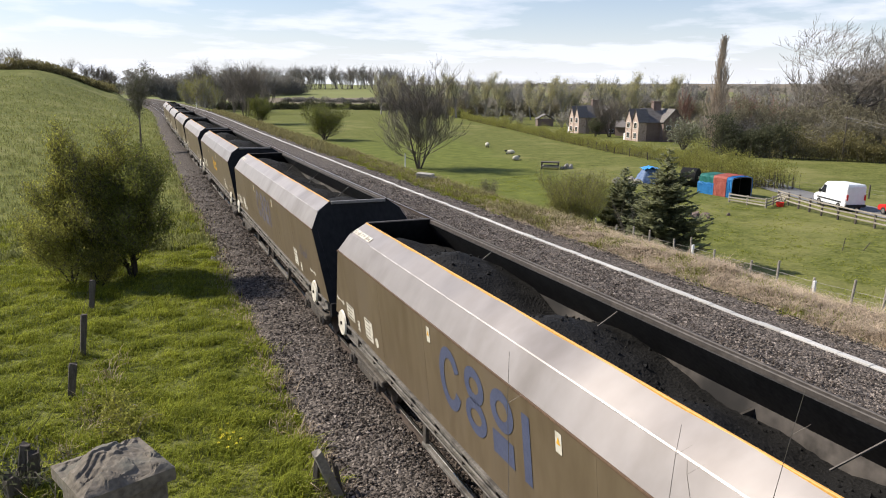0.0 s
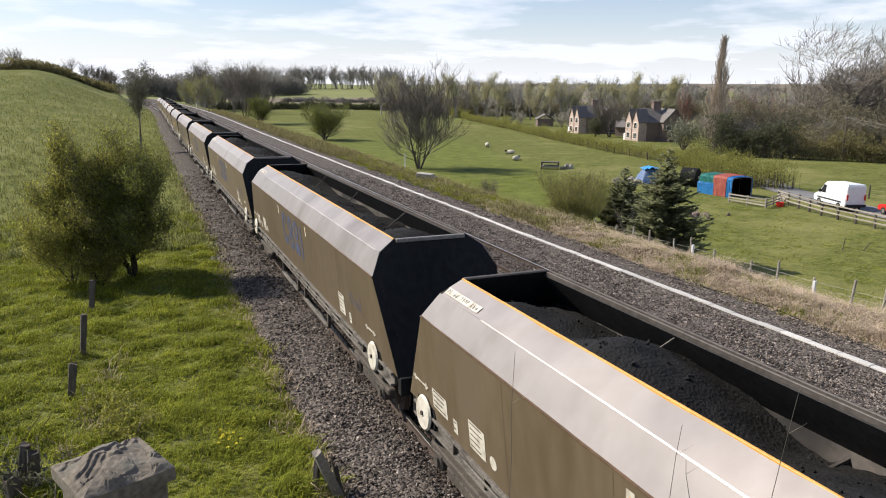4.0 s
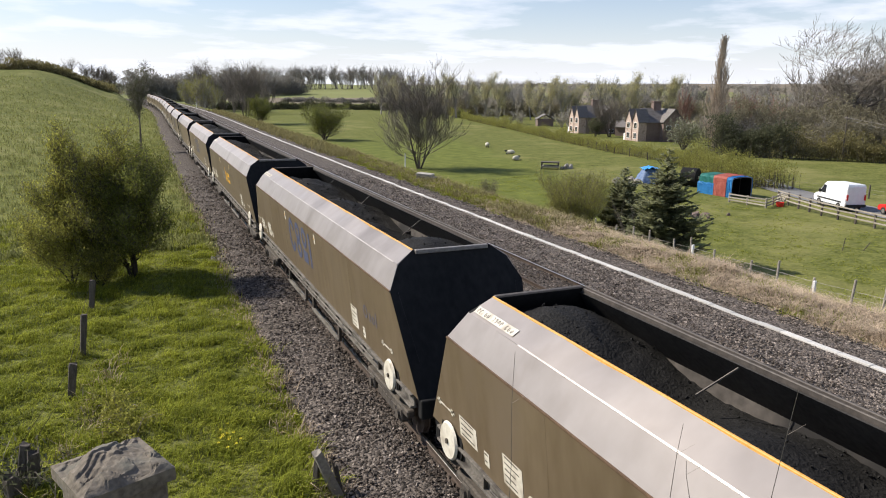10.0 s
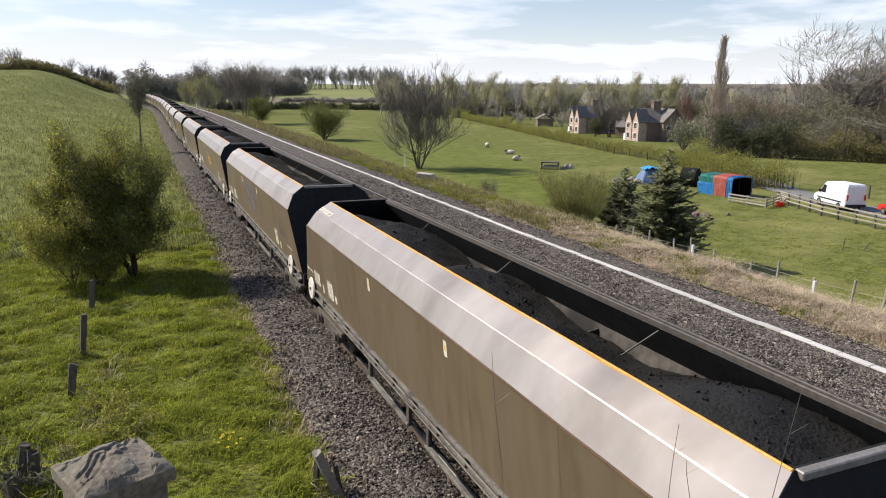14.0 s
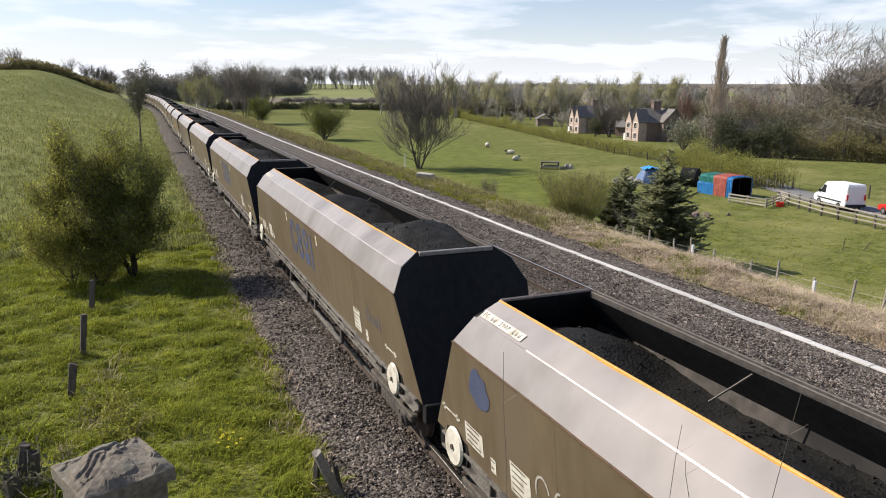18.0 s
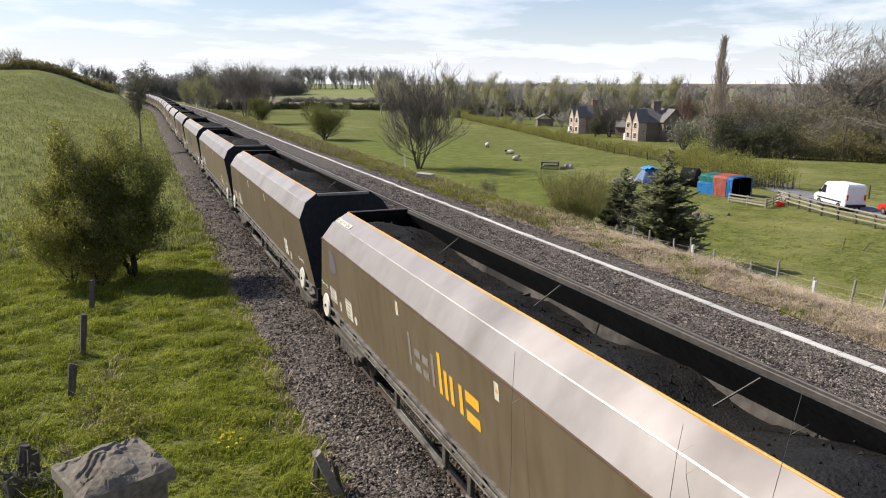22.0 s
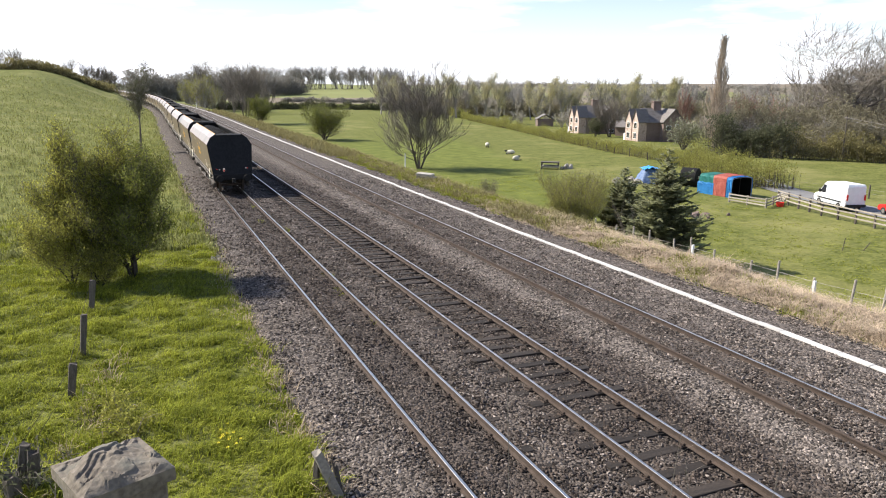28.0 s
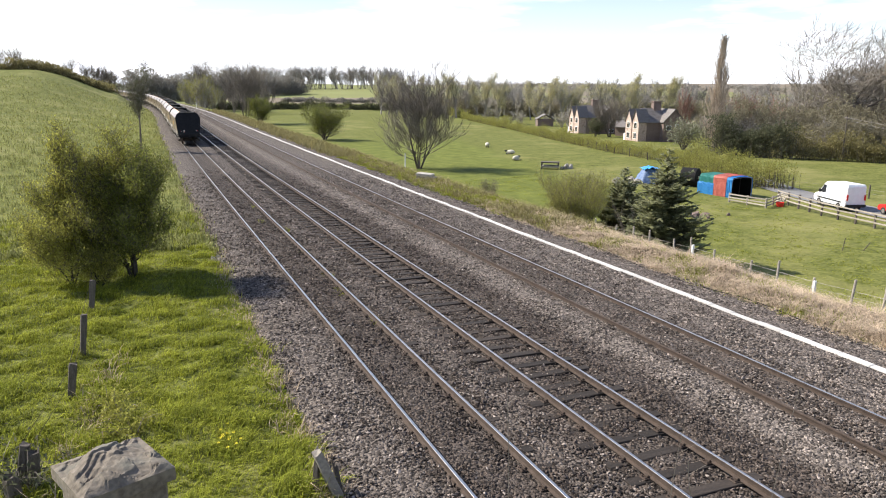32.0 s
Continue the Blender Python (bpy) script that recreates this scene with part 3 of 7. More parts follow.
def flat_disc(bm, cx, cy, r, n=20):
    bm.faces.new([bm.verts.new((cx + r * math.cos(2 * math.pi * i / n), cy + r * math.sin(2 * math.pi * i / n), 0)) for i in range(n)])


def coal_mesh(seed):
    """A load of fine coal tipped in cones along the hopper, sunk between them, with a few lumps on it."""
    rng = random.Random(seed)
    humps = []
    y = rng.uniform(-1.0, -0.3)
    while y > -15.3:
        humps.append((y, rng.uniform(-0.4, 0.1), rng.uniform(3.42, 3.90), rng.uniform(0.34, 0.50)))
        y -= rng.uniform(2.4, 4.4)
    if seed % 3 == 0:
        humps.append((-13.6, 0.0, 4.12, 0.36))
    ny, nx = 170, 28
    verts = []
    for j in range(ny + 1):
        y = 0.5 - (TOP_LEN + 1.0) * j / ny
        for i in range(nx + 1):
            x = -1.22 + 2.44 * i / nx
            z = 2.80 + 0.12 * (seed % 2) + 0.2 * noise.noise(Vector((x * 0.6, y * 0.35, seed + 9)))
            for hy, hx, hz, slope in humps:
                r = math.hypot(y - hy, 0.95 * (x - hx))
                c = hz - slope * (math.sqrt(r * r + 0.12) - 0.2)
                z = max(z, c) + 0.06 * math.exp(-abs(z - c) * 9)
            z += 0.07 * noise.noise(Vector((x * 1.3, y * 1.3, seed))) + 0.035 * noise.noise(Vector((x * 5, y * 5, seed + 3))) + rng.uniform(-0.010, 0.010)
            z = min(z, 3.70 - max(0.0, y, -TOP_LEN - y) / SLOPE) if y > -0.1 or y < 0.1 - TOP_LEN else z
            lim = 3.70 - max(0.0, abs(x) - 0.80) * 0.8
            verts.append((x, y, min(z, lim) if abs(x) > 0.78 else z))
    k = nx + 1
    faces = [(j * k + i, j * k + i + 1, (j + 1) * k + i + 1, (j + 1) * k + i) for j in range(ny) for i in range(nx)]
    # loose lumps on the heap
    for _ in range(650):
        j, i = rng.randrange(1, ny), rng.randrange(1, nx)
        c = Vector(verts[j * k + i]) + Vector((rng.uniform(-0.05, 0.05), rng.uniform(-0.05, 0.05), 0.008))
        r = rng.choice((0.012, 0.015, 0.02, 0.024, 0.036))
        o = len(verts)
        q = Euler((rng.uniform(0, 6), rng.uniform(0, 6), rng.uniform(0, 6))).to_matrix()
        verts += [tuple(c + q @ (Vector(d) * r * rng.uniform(0.7, 1.3))) for d in ((1, 0, 0), (-1, 0, 0), (0, 1, 0), (0, -1, 0), (0, 0, 1), (0, 0, -1))]
        faces += [tuple(o + e for e in t) for t in ((0, 2, 4), (2, 1, 4), (1, 3, 4), (3, 0, 4), (2, 0, 5), (1, 2, 5), (3, 1, 5), (0, 3, 5))]
    me = raw_mesh("coal_load", verts, faces)
    me.polygons.foreach_set("use_smooth", [True] * (ny * nx) + [False] * (len(faces) - ny * nx))
    me.materials.append(M_COAL)
    return me


COALS = [coal_mesh(s) for s in (3, 4, 5, 7)]


def build_wagon():
    """One bogie hopper wagon; y = 0 is the front of its hood, the rail tops are at z = 0."""
    root = new("hopper_wagon", None)
    for side in (-1, 1):
        bm = bmesh.new()
        slab(bm, SHOULDER, SILL, side, thick=0.045, cuts=6)
        panel = part("side_panel", bm, M_SIDE, root)
        bm = bmesh.new()
        slab(bm, (SHOULDER[0], 3.165), (SHOULDER[0], 3.135), side, out=0.016, thick=0.024)
        part("shoulder_seam", bm, M_SEAM, panel, "rusty folded steel seam")
        for y in (-2.55, -5.05, -10.2, -12.8):
            bm = bmesh.new()
            slab(bm, (1.445, 3.10), (1.252, 1.32), side, out=0.0015, thick=0.006, y0=y - 0.015, y1=y + 0.015)
            part("weld_seam", bm, M_SIDE, panel)
        bm = bmesh.new()
        slab(bm, TOP, FOLD, side, cuts=60, dents=0.034)
        slab(bm, FOLD, SHOULDER, side, cuts=60, dents=0.020)
        for e in bm.edges:
            e.smooth = not (len(e.link_faces) == 2 and e.calc_face_angle() > 0.4)
        hood = part("hood", bm, M_HOOD, root, "dusty silver-grey sloping steel hood", smooth=True)
        # scuffed strip on the fold, coloured pale to give its highlight
        for y0, y1 in ((-15.4, -1.45),):
            bm = bmesh.new()
            slab(bm, (FOLD[0] - 0.010, FOLD[1] + 0.007), (FOLD[0] + 0.006, FOLD[1] - 0.010), side, out=0.012, thick=0.02, y0=y0, y1=y1, cuts=30, dents=0.012)
            part("fold_highlight", bm, M_FOLDLIGHT, hood, "pale worn line along the fold, its highlight painted in")
        bm = bmesh.new()
        box(bm, min(side * 0.82, side * 0.857), -TOP_LEN, 3.80, max(side * 0.82, side * 0.857), 0.0, 3.856, 0.008)
        if side < 0:
            part("top_edge", bm, M_YELLOW, root, "yellow painted top edge")
        else:
            part("top_edge", bm, M_RIM, root)
            bm = bmesh.new()
            box(bm, 0.77, -TOP_LEN, 3.74, 0.808, 0.0, 3.832, 0.01)
            part("inner_rim", bm, M_RIM, root, "worn brown-grey rim of the hopper")
        # hood underside: its shade is put into a near-black colour
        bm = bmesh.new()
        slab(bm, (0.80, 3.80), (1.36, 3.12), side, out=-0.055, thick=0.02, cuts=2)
        part("hood_lining", bm, M_HOODSHADE, root, "underside of the hood, its shade painted near-black")
        bm = bmesh.new()
        slab(bm, (1.36, 3.12), (1.17, 1.9), side, out=-0.055, thick=0.02, cuts=2)
        part("wall_lining", bm, M_PLATE, root, "scoured brown-grey inner wall of the hopper")
    half = [TOP, FOLD, SHOULDER, SILL]
    outline = [(x, z) for x, z in half] + [(-x, z) for x, z in reversed(half)]
    for end, f, o in ((1, front_y, 0.0), (-1, rear_y, 0.0)):
        bm = bmesh.new()
        shrink = [(x * 0.997, z - 0.004) for x, z in outline]
        if end > 0:
            prism(bm, shrink, lambda z: front_y(z) - 0.06, lambda z: front_y(z) + 0.006)
        else:
            prism(bm, shrink, lambda z: rear_y(z) - 0.006, lambda z: rear_y(z) + 0.06)
        panel = part("end_panel", bm, M_BLACK, root, "black sloping end sheet")
        bm = bmesh.new()
        y = 0.03 if end > 0 else -TOP_LEN - 0.03
        box(bm, -0.80, y - 0.05, 3.765, 0.80, y + 0.05, 3.85, 0.012)
        part("end_rim", bm, M_RIM2 if end < 0 else M_RIM, panel, "scuffed grey steel rim")
    # bars and chute plates across the hopper
    for y, x0, x1 in ((-3.4, 0.40, 0.74), (-7.6, 0.42, 0.74), (-11.9, 0.36, 0.74)):
        bm = bmesh.new()
        rod(bm, (x0, y + 0.3, 3.30), (x1, y, 3.72), 0.014, n=6)
        part("stay_rod", bm, M_RIM, root)
    # saddle plates between the discharge hoppers
    for y in (-5.7, -9.8):
        bm = bmesh.new()
        prism(bm, [(-1.15, 2.0), (1.15, 2.0), (1.28, 3.02), (0.75, 2.92), (0.0, 2.88), (-0.75, 2.92), (-1.28, 3.02)], y - 0.02, y + 0.02)
        part("saddle_plate", bm, M_PLATE, root, "scoured steel plate across the hopper")
    # underframe
    for side in (-1, 1):
        bm = bmesh.new()
        x0, x1 = sorted((side * 1.16, side * 1.30))
        box(bm, x0, -16.6, 1.00, x1, 1.1, 1.05, 0.006)
        box(bm, x0, -16.6, 1.24, x1, 1.1, 1.285, 0.006)
        xa, xb = sorted((side * 1.18, side * 1.22))
        box(bm, xa, -16.6, 1.04, xb, 1.1, 1.25)
        beam = part("solebar", bm, M_SOLE, root, "dusty grey channel beam")
        for i in range(15):
            bm = bmesh.new()
            y = -15.8 + i * 1.16
            box(bm, min(side * 1.2, side * 1.295), y, 1.045, max(side * 1.2, side * 1.295), y + 0.03, 1.245)
            part("stiffener", bm, M_FRAME, beam)
        bm = bmesh.new()
        rod(bm, (side * 1.33, -14.4, 1.20), (side * 1.33, -1.0, 1.20), 0.022, n=6)
        rod(bm, (side * 1.35, -12.0, 1.10), (side * 1.35, -3.0, 1.10), 0.016, n=6)
        part("air_pipe", bm, M_SOLE, beam)
        for y0, y1 in ((-7.3, -4.7), (-11.2, -8.2)):
            bm = bmesh.new()
            box(bm, min(side * 1.19, side * 1.28), y0, 0.50, max(side * 1.19, side * 1.28), y1, 0.58, 0.012)
            rail = part("lower_bar", bm, M_SOLE, root, "pale grey lower side bar")
            for y in (y0 + 0.06, y1 - 0.06):
                bm = bmesh.new()
                box(bm, min(side * 1.17, side * 1.25), y - 0.07, 0.52, max(side * 1.17, side * 1.25), y + 0.07, 1.02, 0.01)
                part("hanger", bm, M_FRAME, rail)
    for y in (-3.6, -7.75, -11.9):
        bm = bmesh.new()
        for s in (-1, 1):
            v = [bm.verts.new(p) for p in ((s * 1.1, y - 1.7, 1.6), (s * 1.1, y + 1.7, 1.6), (s * 0.35, y + 0.8, 0.42), (s * 0.35, y - 0.8, 0.42))]
            w = [bm.verts.new(p) for p in ((0, y - 1.7, 1.6), (0, y + 1.7, 1.6), (0, y + 0.8, 0.42), (0, y - 0.8, 0.42))]
            for i in range(4):
                bm.faces.new((v[i], v[(i + 1) % 4], w[(i + 1) % 4], w[i]))
            bm.faces.new(v)
        bmesh.ops.recalc_face_normals(bm, faces=bm.faces)
        part("discharge_hopper", bm, M_FRAME, root)
    bm = bmesh.new()
    box(bm, -0.3, -16.4, 0.95, 0.3, 0.9, 1.3, 0.02)
    for y in (-16.9, 1.25):
        box(bm, -1.22, y - 0.09, 0.92, 1.22, y + 0.09, 1.30, 0.015)
    # sill and headstocks in the end black, their shadow put into the colour
    part("centre_sill", bm, M_BLACK, root)
    for yc in (-0.75, -14.75):
        bm = bmesh.new()
        for s in (-1, 1):
            x = s * 1.08
            box(bm, x - 0.09, yc - 1.32, 0.52, x + 0.09, yc + 1.32, 0.68, 0.03)
            box(bm, x - 0.08, yc - 0.62, 0.30, x + 0.08, yc + 0.62, 0.54, 0.04)
            for w in (-0.9, 0.9):
                box(bm, x - 0.12, yc + w - 0.16, 0.32, x + 0.12, yc + w + 0.16, 0.62, 0.03)
                rod(bm, (x + s * 0.10, yc + w, 0.46), (x + s * 0.17, yc + w, 0.46), 0.10, n=10)
            for w in (-0.28, -0.09, 0.09, 0.28):
                rod(bm, (x + s * 0.02, yc + w, 0.34), (x + s * 0.02, yc + w, 0.60), 0.065, n=8)
        box(bm, -1.0, yc - 0.22, 0.5, 1.0, yc + 0.22, 0.9, 0.03)
        bogie = part("bogie", bm, M_FRAME, root, "dusty cast-steel bogie frame with coil springs")
        for w in (-0.9, 0.9):
            bm = bmesh.new()
            for s in (-1, 1):
                rod(bm, (s * 0.70, yc + w, 0.46), (s * 0.80, yc + w, 0.46), 0.455, 0.46, n=24)
                rod(bm, (s * 0.68, yc + w, 0.46), (s * 0.705, yc + w, 0.46), 0.485, n=24)
            rod(bm, (-0.7, yc + w, 0.46), (0.7, yc + w, 0.46), 0.08, n=10)
            part("wheelset", bm, M_RAIL, bogie)
    for y, d in ((1.34, 1), (-16.99, -1)):
        for s in (-0.86, 0.86):
            bm = bmesh.new()
            rod(bm, (s, y, 1.06), (s, y + d * 0.34, 1.06), 0.10, n=12)
            rod(bm, (s, y + d * 0.34, 1.06), (s, y + d * 0.38, 1.06), 0.23, 0.21, n=18)
            part("buffer", bm, M_BLACK, root, "black greasy round buffer")
        bm = bmesh.new()
        rod(bm, (0, y, 0.98), (0, y + d * 0.42, 0.95), 0.05, n=8)
        box(bm, -0.11, y + d * 0.42 - 0.12, 0.80, 0.11, y + d * 0.42 + 0.12, 1.08, 0.03)
        # coupler blackened likewise for the shadow it hangs in
        part("coupler", bm, M_BLACK, root)
    # hand-brake wheels on the near side, each over a black disc painted as recess shade
    for y in (0.55, -15.45):
        bm = bmesh.new()
        rod(bm, side_point(y, 1.27, 0.005), side_point(y, 1.27, 0.02), 0.43, n=24)
        recess = part("recess_shade_disc", bm, M_BLACK, root)
        bm = bmesh.new()
        rod(bm, side_point(y, 1.25, 0.06), side_point(y, 1.25, 0.10), 0.33, 0.30, n=28)
        wheel = part("brake_wheel", bm, M_CREAM, root, "cream painted hand-brake wheel")
        bm = bmesh.new()
        rod(bm, side_point(y, 1.25, 0.09), side_point(y, 1.25, 0.13), 0.045, n=10)
        part("hub", bm, M_FRAME, wheel)
        bm = bmesh.new()
        flat_rect(bm, -0.36, -0.02, 0.36, 0.02)
        for x in (-0.30, 0.22):
            flat_rect(bm, x, -0.06, x + 0.08, 0.06)
        flat_on_side(bm, y + 0.15, 1.80, 0.012)
        part("stencil_mark", bm, M_CREAM, root)
    # white notices with lines of print too small to read
    for y, z, w, h in ((-0.15, 1.72, 0.62, 0.36), (-0.78, 1.58, 0.16, 0.24), (-1.6, 1.74, 0.56, 0.48), (-12.9, 1.72, 0.52, 0.52), (-13.6, 1.55, 0.18, 0.26)):
        bm = bmesh.new()
        flat_rect(bm, -w / 2, -h / 2, w / 2, h / 2)
        flat_on_side(bm, y, z, 0.006)
        notice = part("notice", bm, M_CREAM, root, "cream notice panel with small print")
        bm = bmesh.new()
        k = max(2, int(h / 0.09))
        for i in range(k):
            yy = -h / 2 + h * (i + 0.65) / k
            flat_rect(bm, -w * 0.4, yy - 0.012, w * random.uniform(0.1, 0.4), yy + 0.012)
        flat_on_side(bm, y, z, 0.010)
        tagged(part("small_print", bm, M_FRAME, notice), kind="stuff")
    for y, z in ((-5.35, 2.90), (-9.45, 2.90)):
        bm = bmesh.new()
        flat_rect(bm, -0.07, -0.14, 0.07, 0.14)
        flat_on_side(bm, y, z, 0.006)
        tag = part("warning_label", bm, M_CREAM, root)
        bm = bmesh.new()
        bm.faces.new([bm.verts.new(p) for p in ((-0.045, -0.02, 0), (0.045, -0.02, 0), (0, 0.08, 0))])
        flat_on_side(bm, y, z, 0.010)
        part("triangle", bm, M_ORANGE, tag)
    bm = bmesh.new()
    flat_disc(bm, 0, 0, 0.11)
    flat_on_side(bm, -2.12, 1.62, 0.006)
    part("round_label", bm, M_CREAM, root)
    # number strip on the fold of the hood, as plain bars
    ang = math.degrees(math.atan2(FOLD[0] - TOP[0], TOP[1] - FOLD[1]))
    for z, kind in ((3.665, "strip"), (3.665, "bar")):
        bm = bmesh.new()
        if kind == "strip":
            flat_rect(bm, 0.0, -0.065, 1.22, 0.065)
        else:
            for i in range(14):
                if i not in (2, 5, 10):
                    flat_ring(bm, 0.085 + i * 0.08, -0.002, 0.026, 0.045, 0.014, 40 * i, 40 * i + 250, 8)
        m = Matrix(((0, 0, -1, 0), (-1, 0, 0, 0), (0, 1, 0, 0), (0, 0, 0, 1)))
        x = -(TOP[0] + (TOP[1] - z) * (FOLD[0] - TOP[0]) / (TOP[1] - FOLD[1]))
        nrm = Vector((-(TOP[1] - FOLD[1]), 0, FOLD[0] - TOP[0])).normalized()
        bmesh.ops.transform(bm, verts=bm.verts, matrix=Matrix.Translation(Vector((x, 0.0, z)) + nrm * (0.022 if kind == "strip" else 0.026)) @ pose(0, 0, 0, 0, ang, 0) @ m)
        o = part("number_strip" if kind == "strip" else "number_bars", bm, M_CREAM if kind == "strip" else M_FRAME, root)
        if kind == "bar":
            tagged(o, kind="stuff")
    return root


def wordmark_blue(root, faded):
    """Four large plain blue shapes where the owner's mark stands: an open ring, rings stacked, a ring on a block, a bar."""
    for k in range(4):
        bm = bmesh.new()
        if k == 0:
            flat_ring(bm, 0.42, 0.48, 0.42, 0.55, 0.19, 25, 335)
        elif k == 1:
            flat_ring(bm, 1.34, 0.74, 0.33, 0.30, 0.17)
            flat_ring(bm, 1.34, 0.22, 0.36, 0.30, 0.17)
        elif k == 2:
            flat_ring(bm, 2.22, 0.72, 0.34, 0.32, 0.17)
            flat_rect(bm, 1.90, -0.05, 2.52, 0.33)
        else:
            flat_rect(bm, 2.80, -0.05, 3.0, 0.98)
        flat_on_side(bm, -5.75, 1.93, 0.007)
        part("painted_mark", bm, M_BLUEFADE if faded else M_BLUE, root, "worn blue painted shape")
    for x, w, h in ((0.0, 0.30, 0.30), (0.42, 0.09, 0.20), (0.60, 0.20, 0.20), (0.88, 0.07, 0.34)):
        bm = bmesh.new()
        if w > 0.15:
            flat_ring(bm, x + w / 2, h / 2, w / 2, h / 2, 0.05)
        else:
            flat_rect(bm, x, 0.0, x + w, h)
        flat_on_side(bm, -13.75, 2.0, 0.007)
        part("small_mark", bm, M_BLUEFADE, root, "faded blue painted shape")


def wordmark_orange(root, grey=True):
    """Plain bars, grey then orange, where the hirer's mark stands."""
    shapes = [(M_ORANGE, 1.50, 0.0, 0.13, 0.76), (M_ORANGE, 1.74, 0.0, 0.13, 0.52), (M_ORANGE, 1.98, 0.0, 0.13, 0.52), (M_ORANGE, 2.33, 0.0, 0.13, 0.52)]
    if grey:
        shapes += [(M_GREYMARK, 0.08, 0.0, 0.11, 0.66), (M_GREYMARK, 1.20, 0.0, 0.11, 0.62)]
        for x in (0.52, 0.90):
            bm = bmesh.new()
            flat_rect(bm, x - 0.14, 0.0, x + 0.14, 0.16)
            flat_rect(bm, x - 0.14, 0.28, x + 0.14, 0.44)
            flat_on_side(bm, -5.75, 1.95, 0.007)
            part("painted_mark", bm, M_GREYMARK, root, "faded grey painted bars")
    for m, x, y, w, h in shapes:
        bm = bmesh.new()
        flat_rect(bm, x, y, x + w, y + h)
        flat_on_side(bm, -5.75, 1.95, 0.007)
        part("painted_mark", bm, m, root, "orange painted bar" if m is M_ORANGE else "faded grey painted bar")
    bm = bmesh.new()
    flat_rect(bm, 2.58, 0.0, 3.06, 0.19)
    flat_rect(bm, 2.58, 0.33, 3.06, 0.52)
    flat_on_side(bm, -5.75, 1.95, 0.007)
    part("painted_mark", bm, M_ORANGE, root, "orange painted bars")


def blue_roundel(root):
    bm = bmesh.new()
    flat_disc(bm, 0, 0, 0.33, 16)
    for v in bm.verts:
        v.co *= random.uniform(0.8, 1.12)
    flat_on_side(bm, -0.45, 2.65, 0.007)
    part("roundel", bm, M_BLUEFADE if random.random() < 0.4 else M_BLUE, root, "worn blue round mark")


def scrawl(root, y, seed):
    """Loose pale chalked strokes, no letters."""
    rng = random.Random(seed)
    bm = bmesh.new()
    for i in range(5):
        flat_ring(bm, i * 0.42, 0.2 + rng.uniform(-0.1, 0.1), rng.uniform(0.12, 0.22), rng.uniform(0.16, 0.3), 0.035, rng.uniform(0, 120), rng.uniform(200, 330), 14)
    flat_on_side(bm, y, 1.75, 0.007)
    part("chalk_scrawl", bm, M_RUBBLE, root, "pale chalked scrawl")


FIRST, LAST = -7, 15
BLUE_ON = {-1, 0, 1, 2, 4, 6, 8, 10, 11}
ORANGE_ON = {-2: False, 5: True, 7: True, 14: True, 15: True}
WAGONS = []
plain_wagon = build_wagon()
for n in range(FIRST, LAST + 1):
    w = plain_wagon if n == FIRST else copy_thing(plain_wagon, Matrix())
    WAGONS.append((n, w))
for n, w in WAGONS:
    kind = "plain"
    if n in BLUE_ON:
        wordmark_blue(w, n in (-1, 8))
        kind = "blue mark on the side"
    if n in ORANGE_ON:
        wordmark_orange(w, ORANGE_ON[n])
        kind = "orange mark on the side"
    if n in (12, 14, 15):
        blue_roundel(w)
    if n in (1, 12):
        scrawl(w, -12.9 if n == 1 else -2.2, n)
    load = mesh_object("coal_load", COALS[(0 if n in (11, 12) else 1 + n % 3)], None, w, "heaped black coal")
    if n == LAST:
        bm = bmesh.new()
        box(bm, -0.60, rear_y(1.6) - 0.14, 1.46, -0.48, rear_y(1.6) - 0.02, 1.70, 0.02)
        lamp = part("tail_lamp", bm, M_CREAM, w, "portable tail lamp with a red lens")
        bm = bmesh.new()
        rod(bm, (-0.54, rear_y(1.6) - 0.14, 1.53), (-0.54, rear_y(1.6) - 0.17, 1.53), 0.05, n=14)
        part("lens", bm, M_RED, lamp)
        for x, z, m in ((-0.98, 1.62, M_RED), (-0.82, 1.60, M_CREAM), (0.98, 1.66, M_RED), (0.88, 1.66, M_CREAM)):
            bm = bmesh.new()
            box(bm, x - 0.05, rear_y(z) - 0.03, z - 0.035, x + 0.05, rear_y(z) - 0.004, z + 0.035, 0.008)
            part("reflector", bm, m, w, "small end reflector")
    tagged(w, {"plain": "plain olive-brown bogie hopper wagon heaped with coal",
               "blue mark on the side": "olive-brown bogie hopper wagon with a blue mark, heaped with coal",
               "orange mark on the side": "olive-brown bogie hopper wagon with an orange mark, heaped with coal"}[kind],
           "hopper wagon", "wagons of the coal train")


def line_pose(y):
    """On the track of the train with the hood front at y."""
    mid = y - TOP_LEN / 2
    return pose(TRACK_X[0] + bend(mid), mid, 0, 0, 0, -math.degrees(math.atan((bend(mid + 6) - bend(mid - 6)) / 12))) @ pose(0, TOP_LEN / 2, 0)
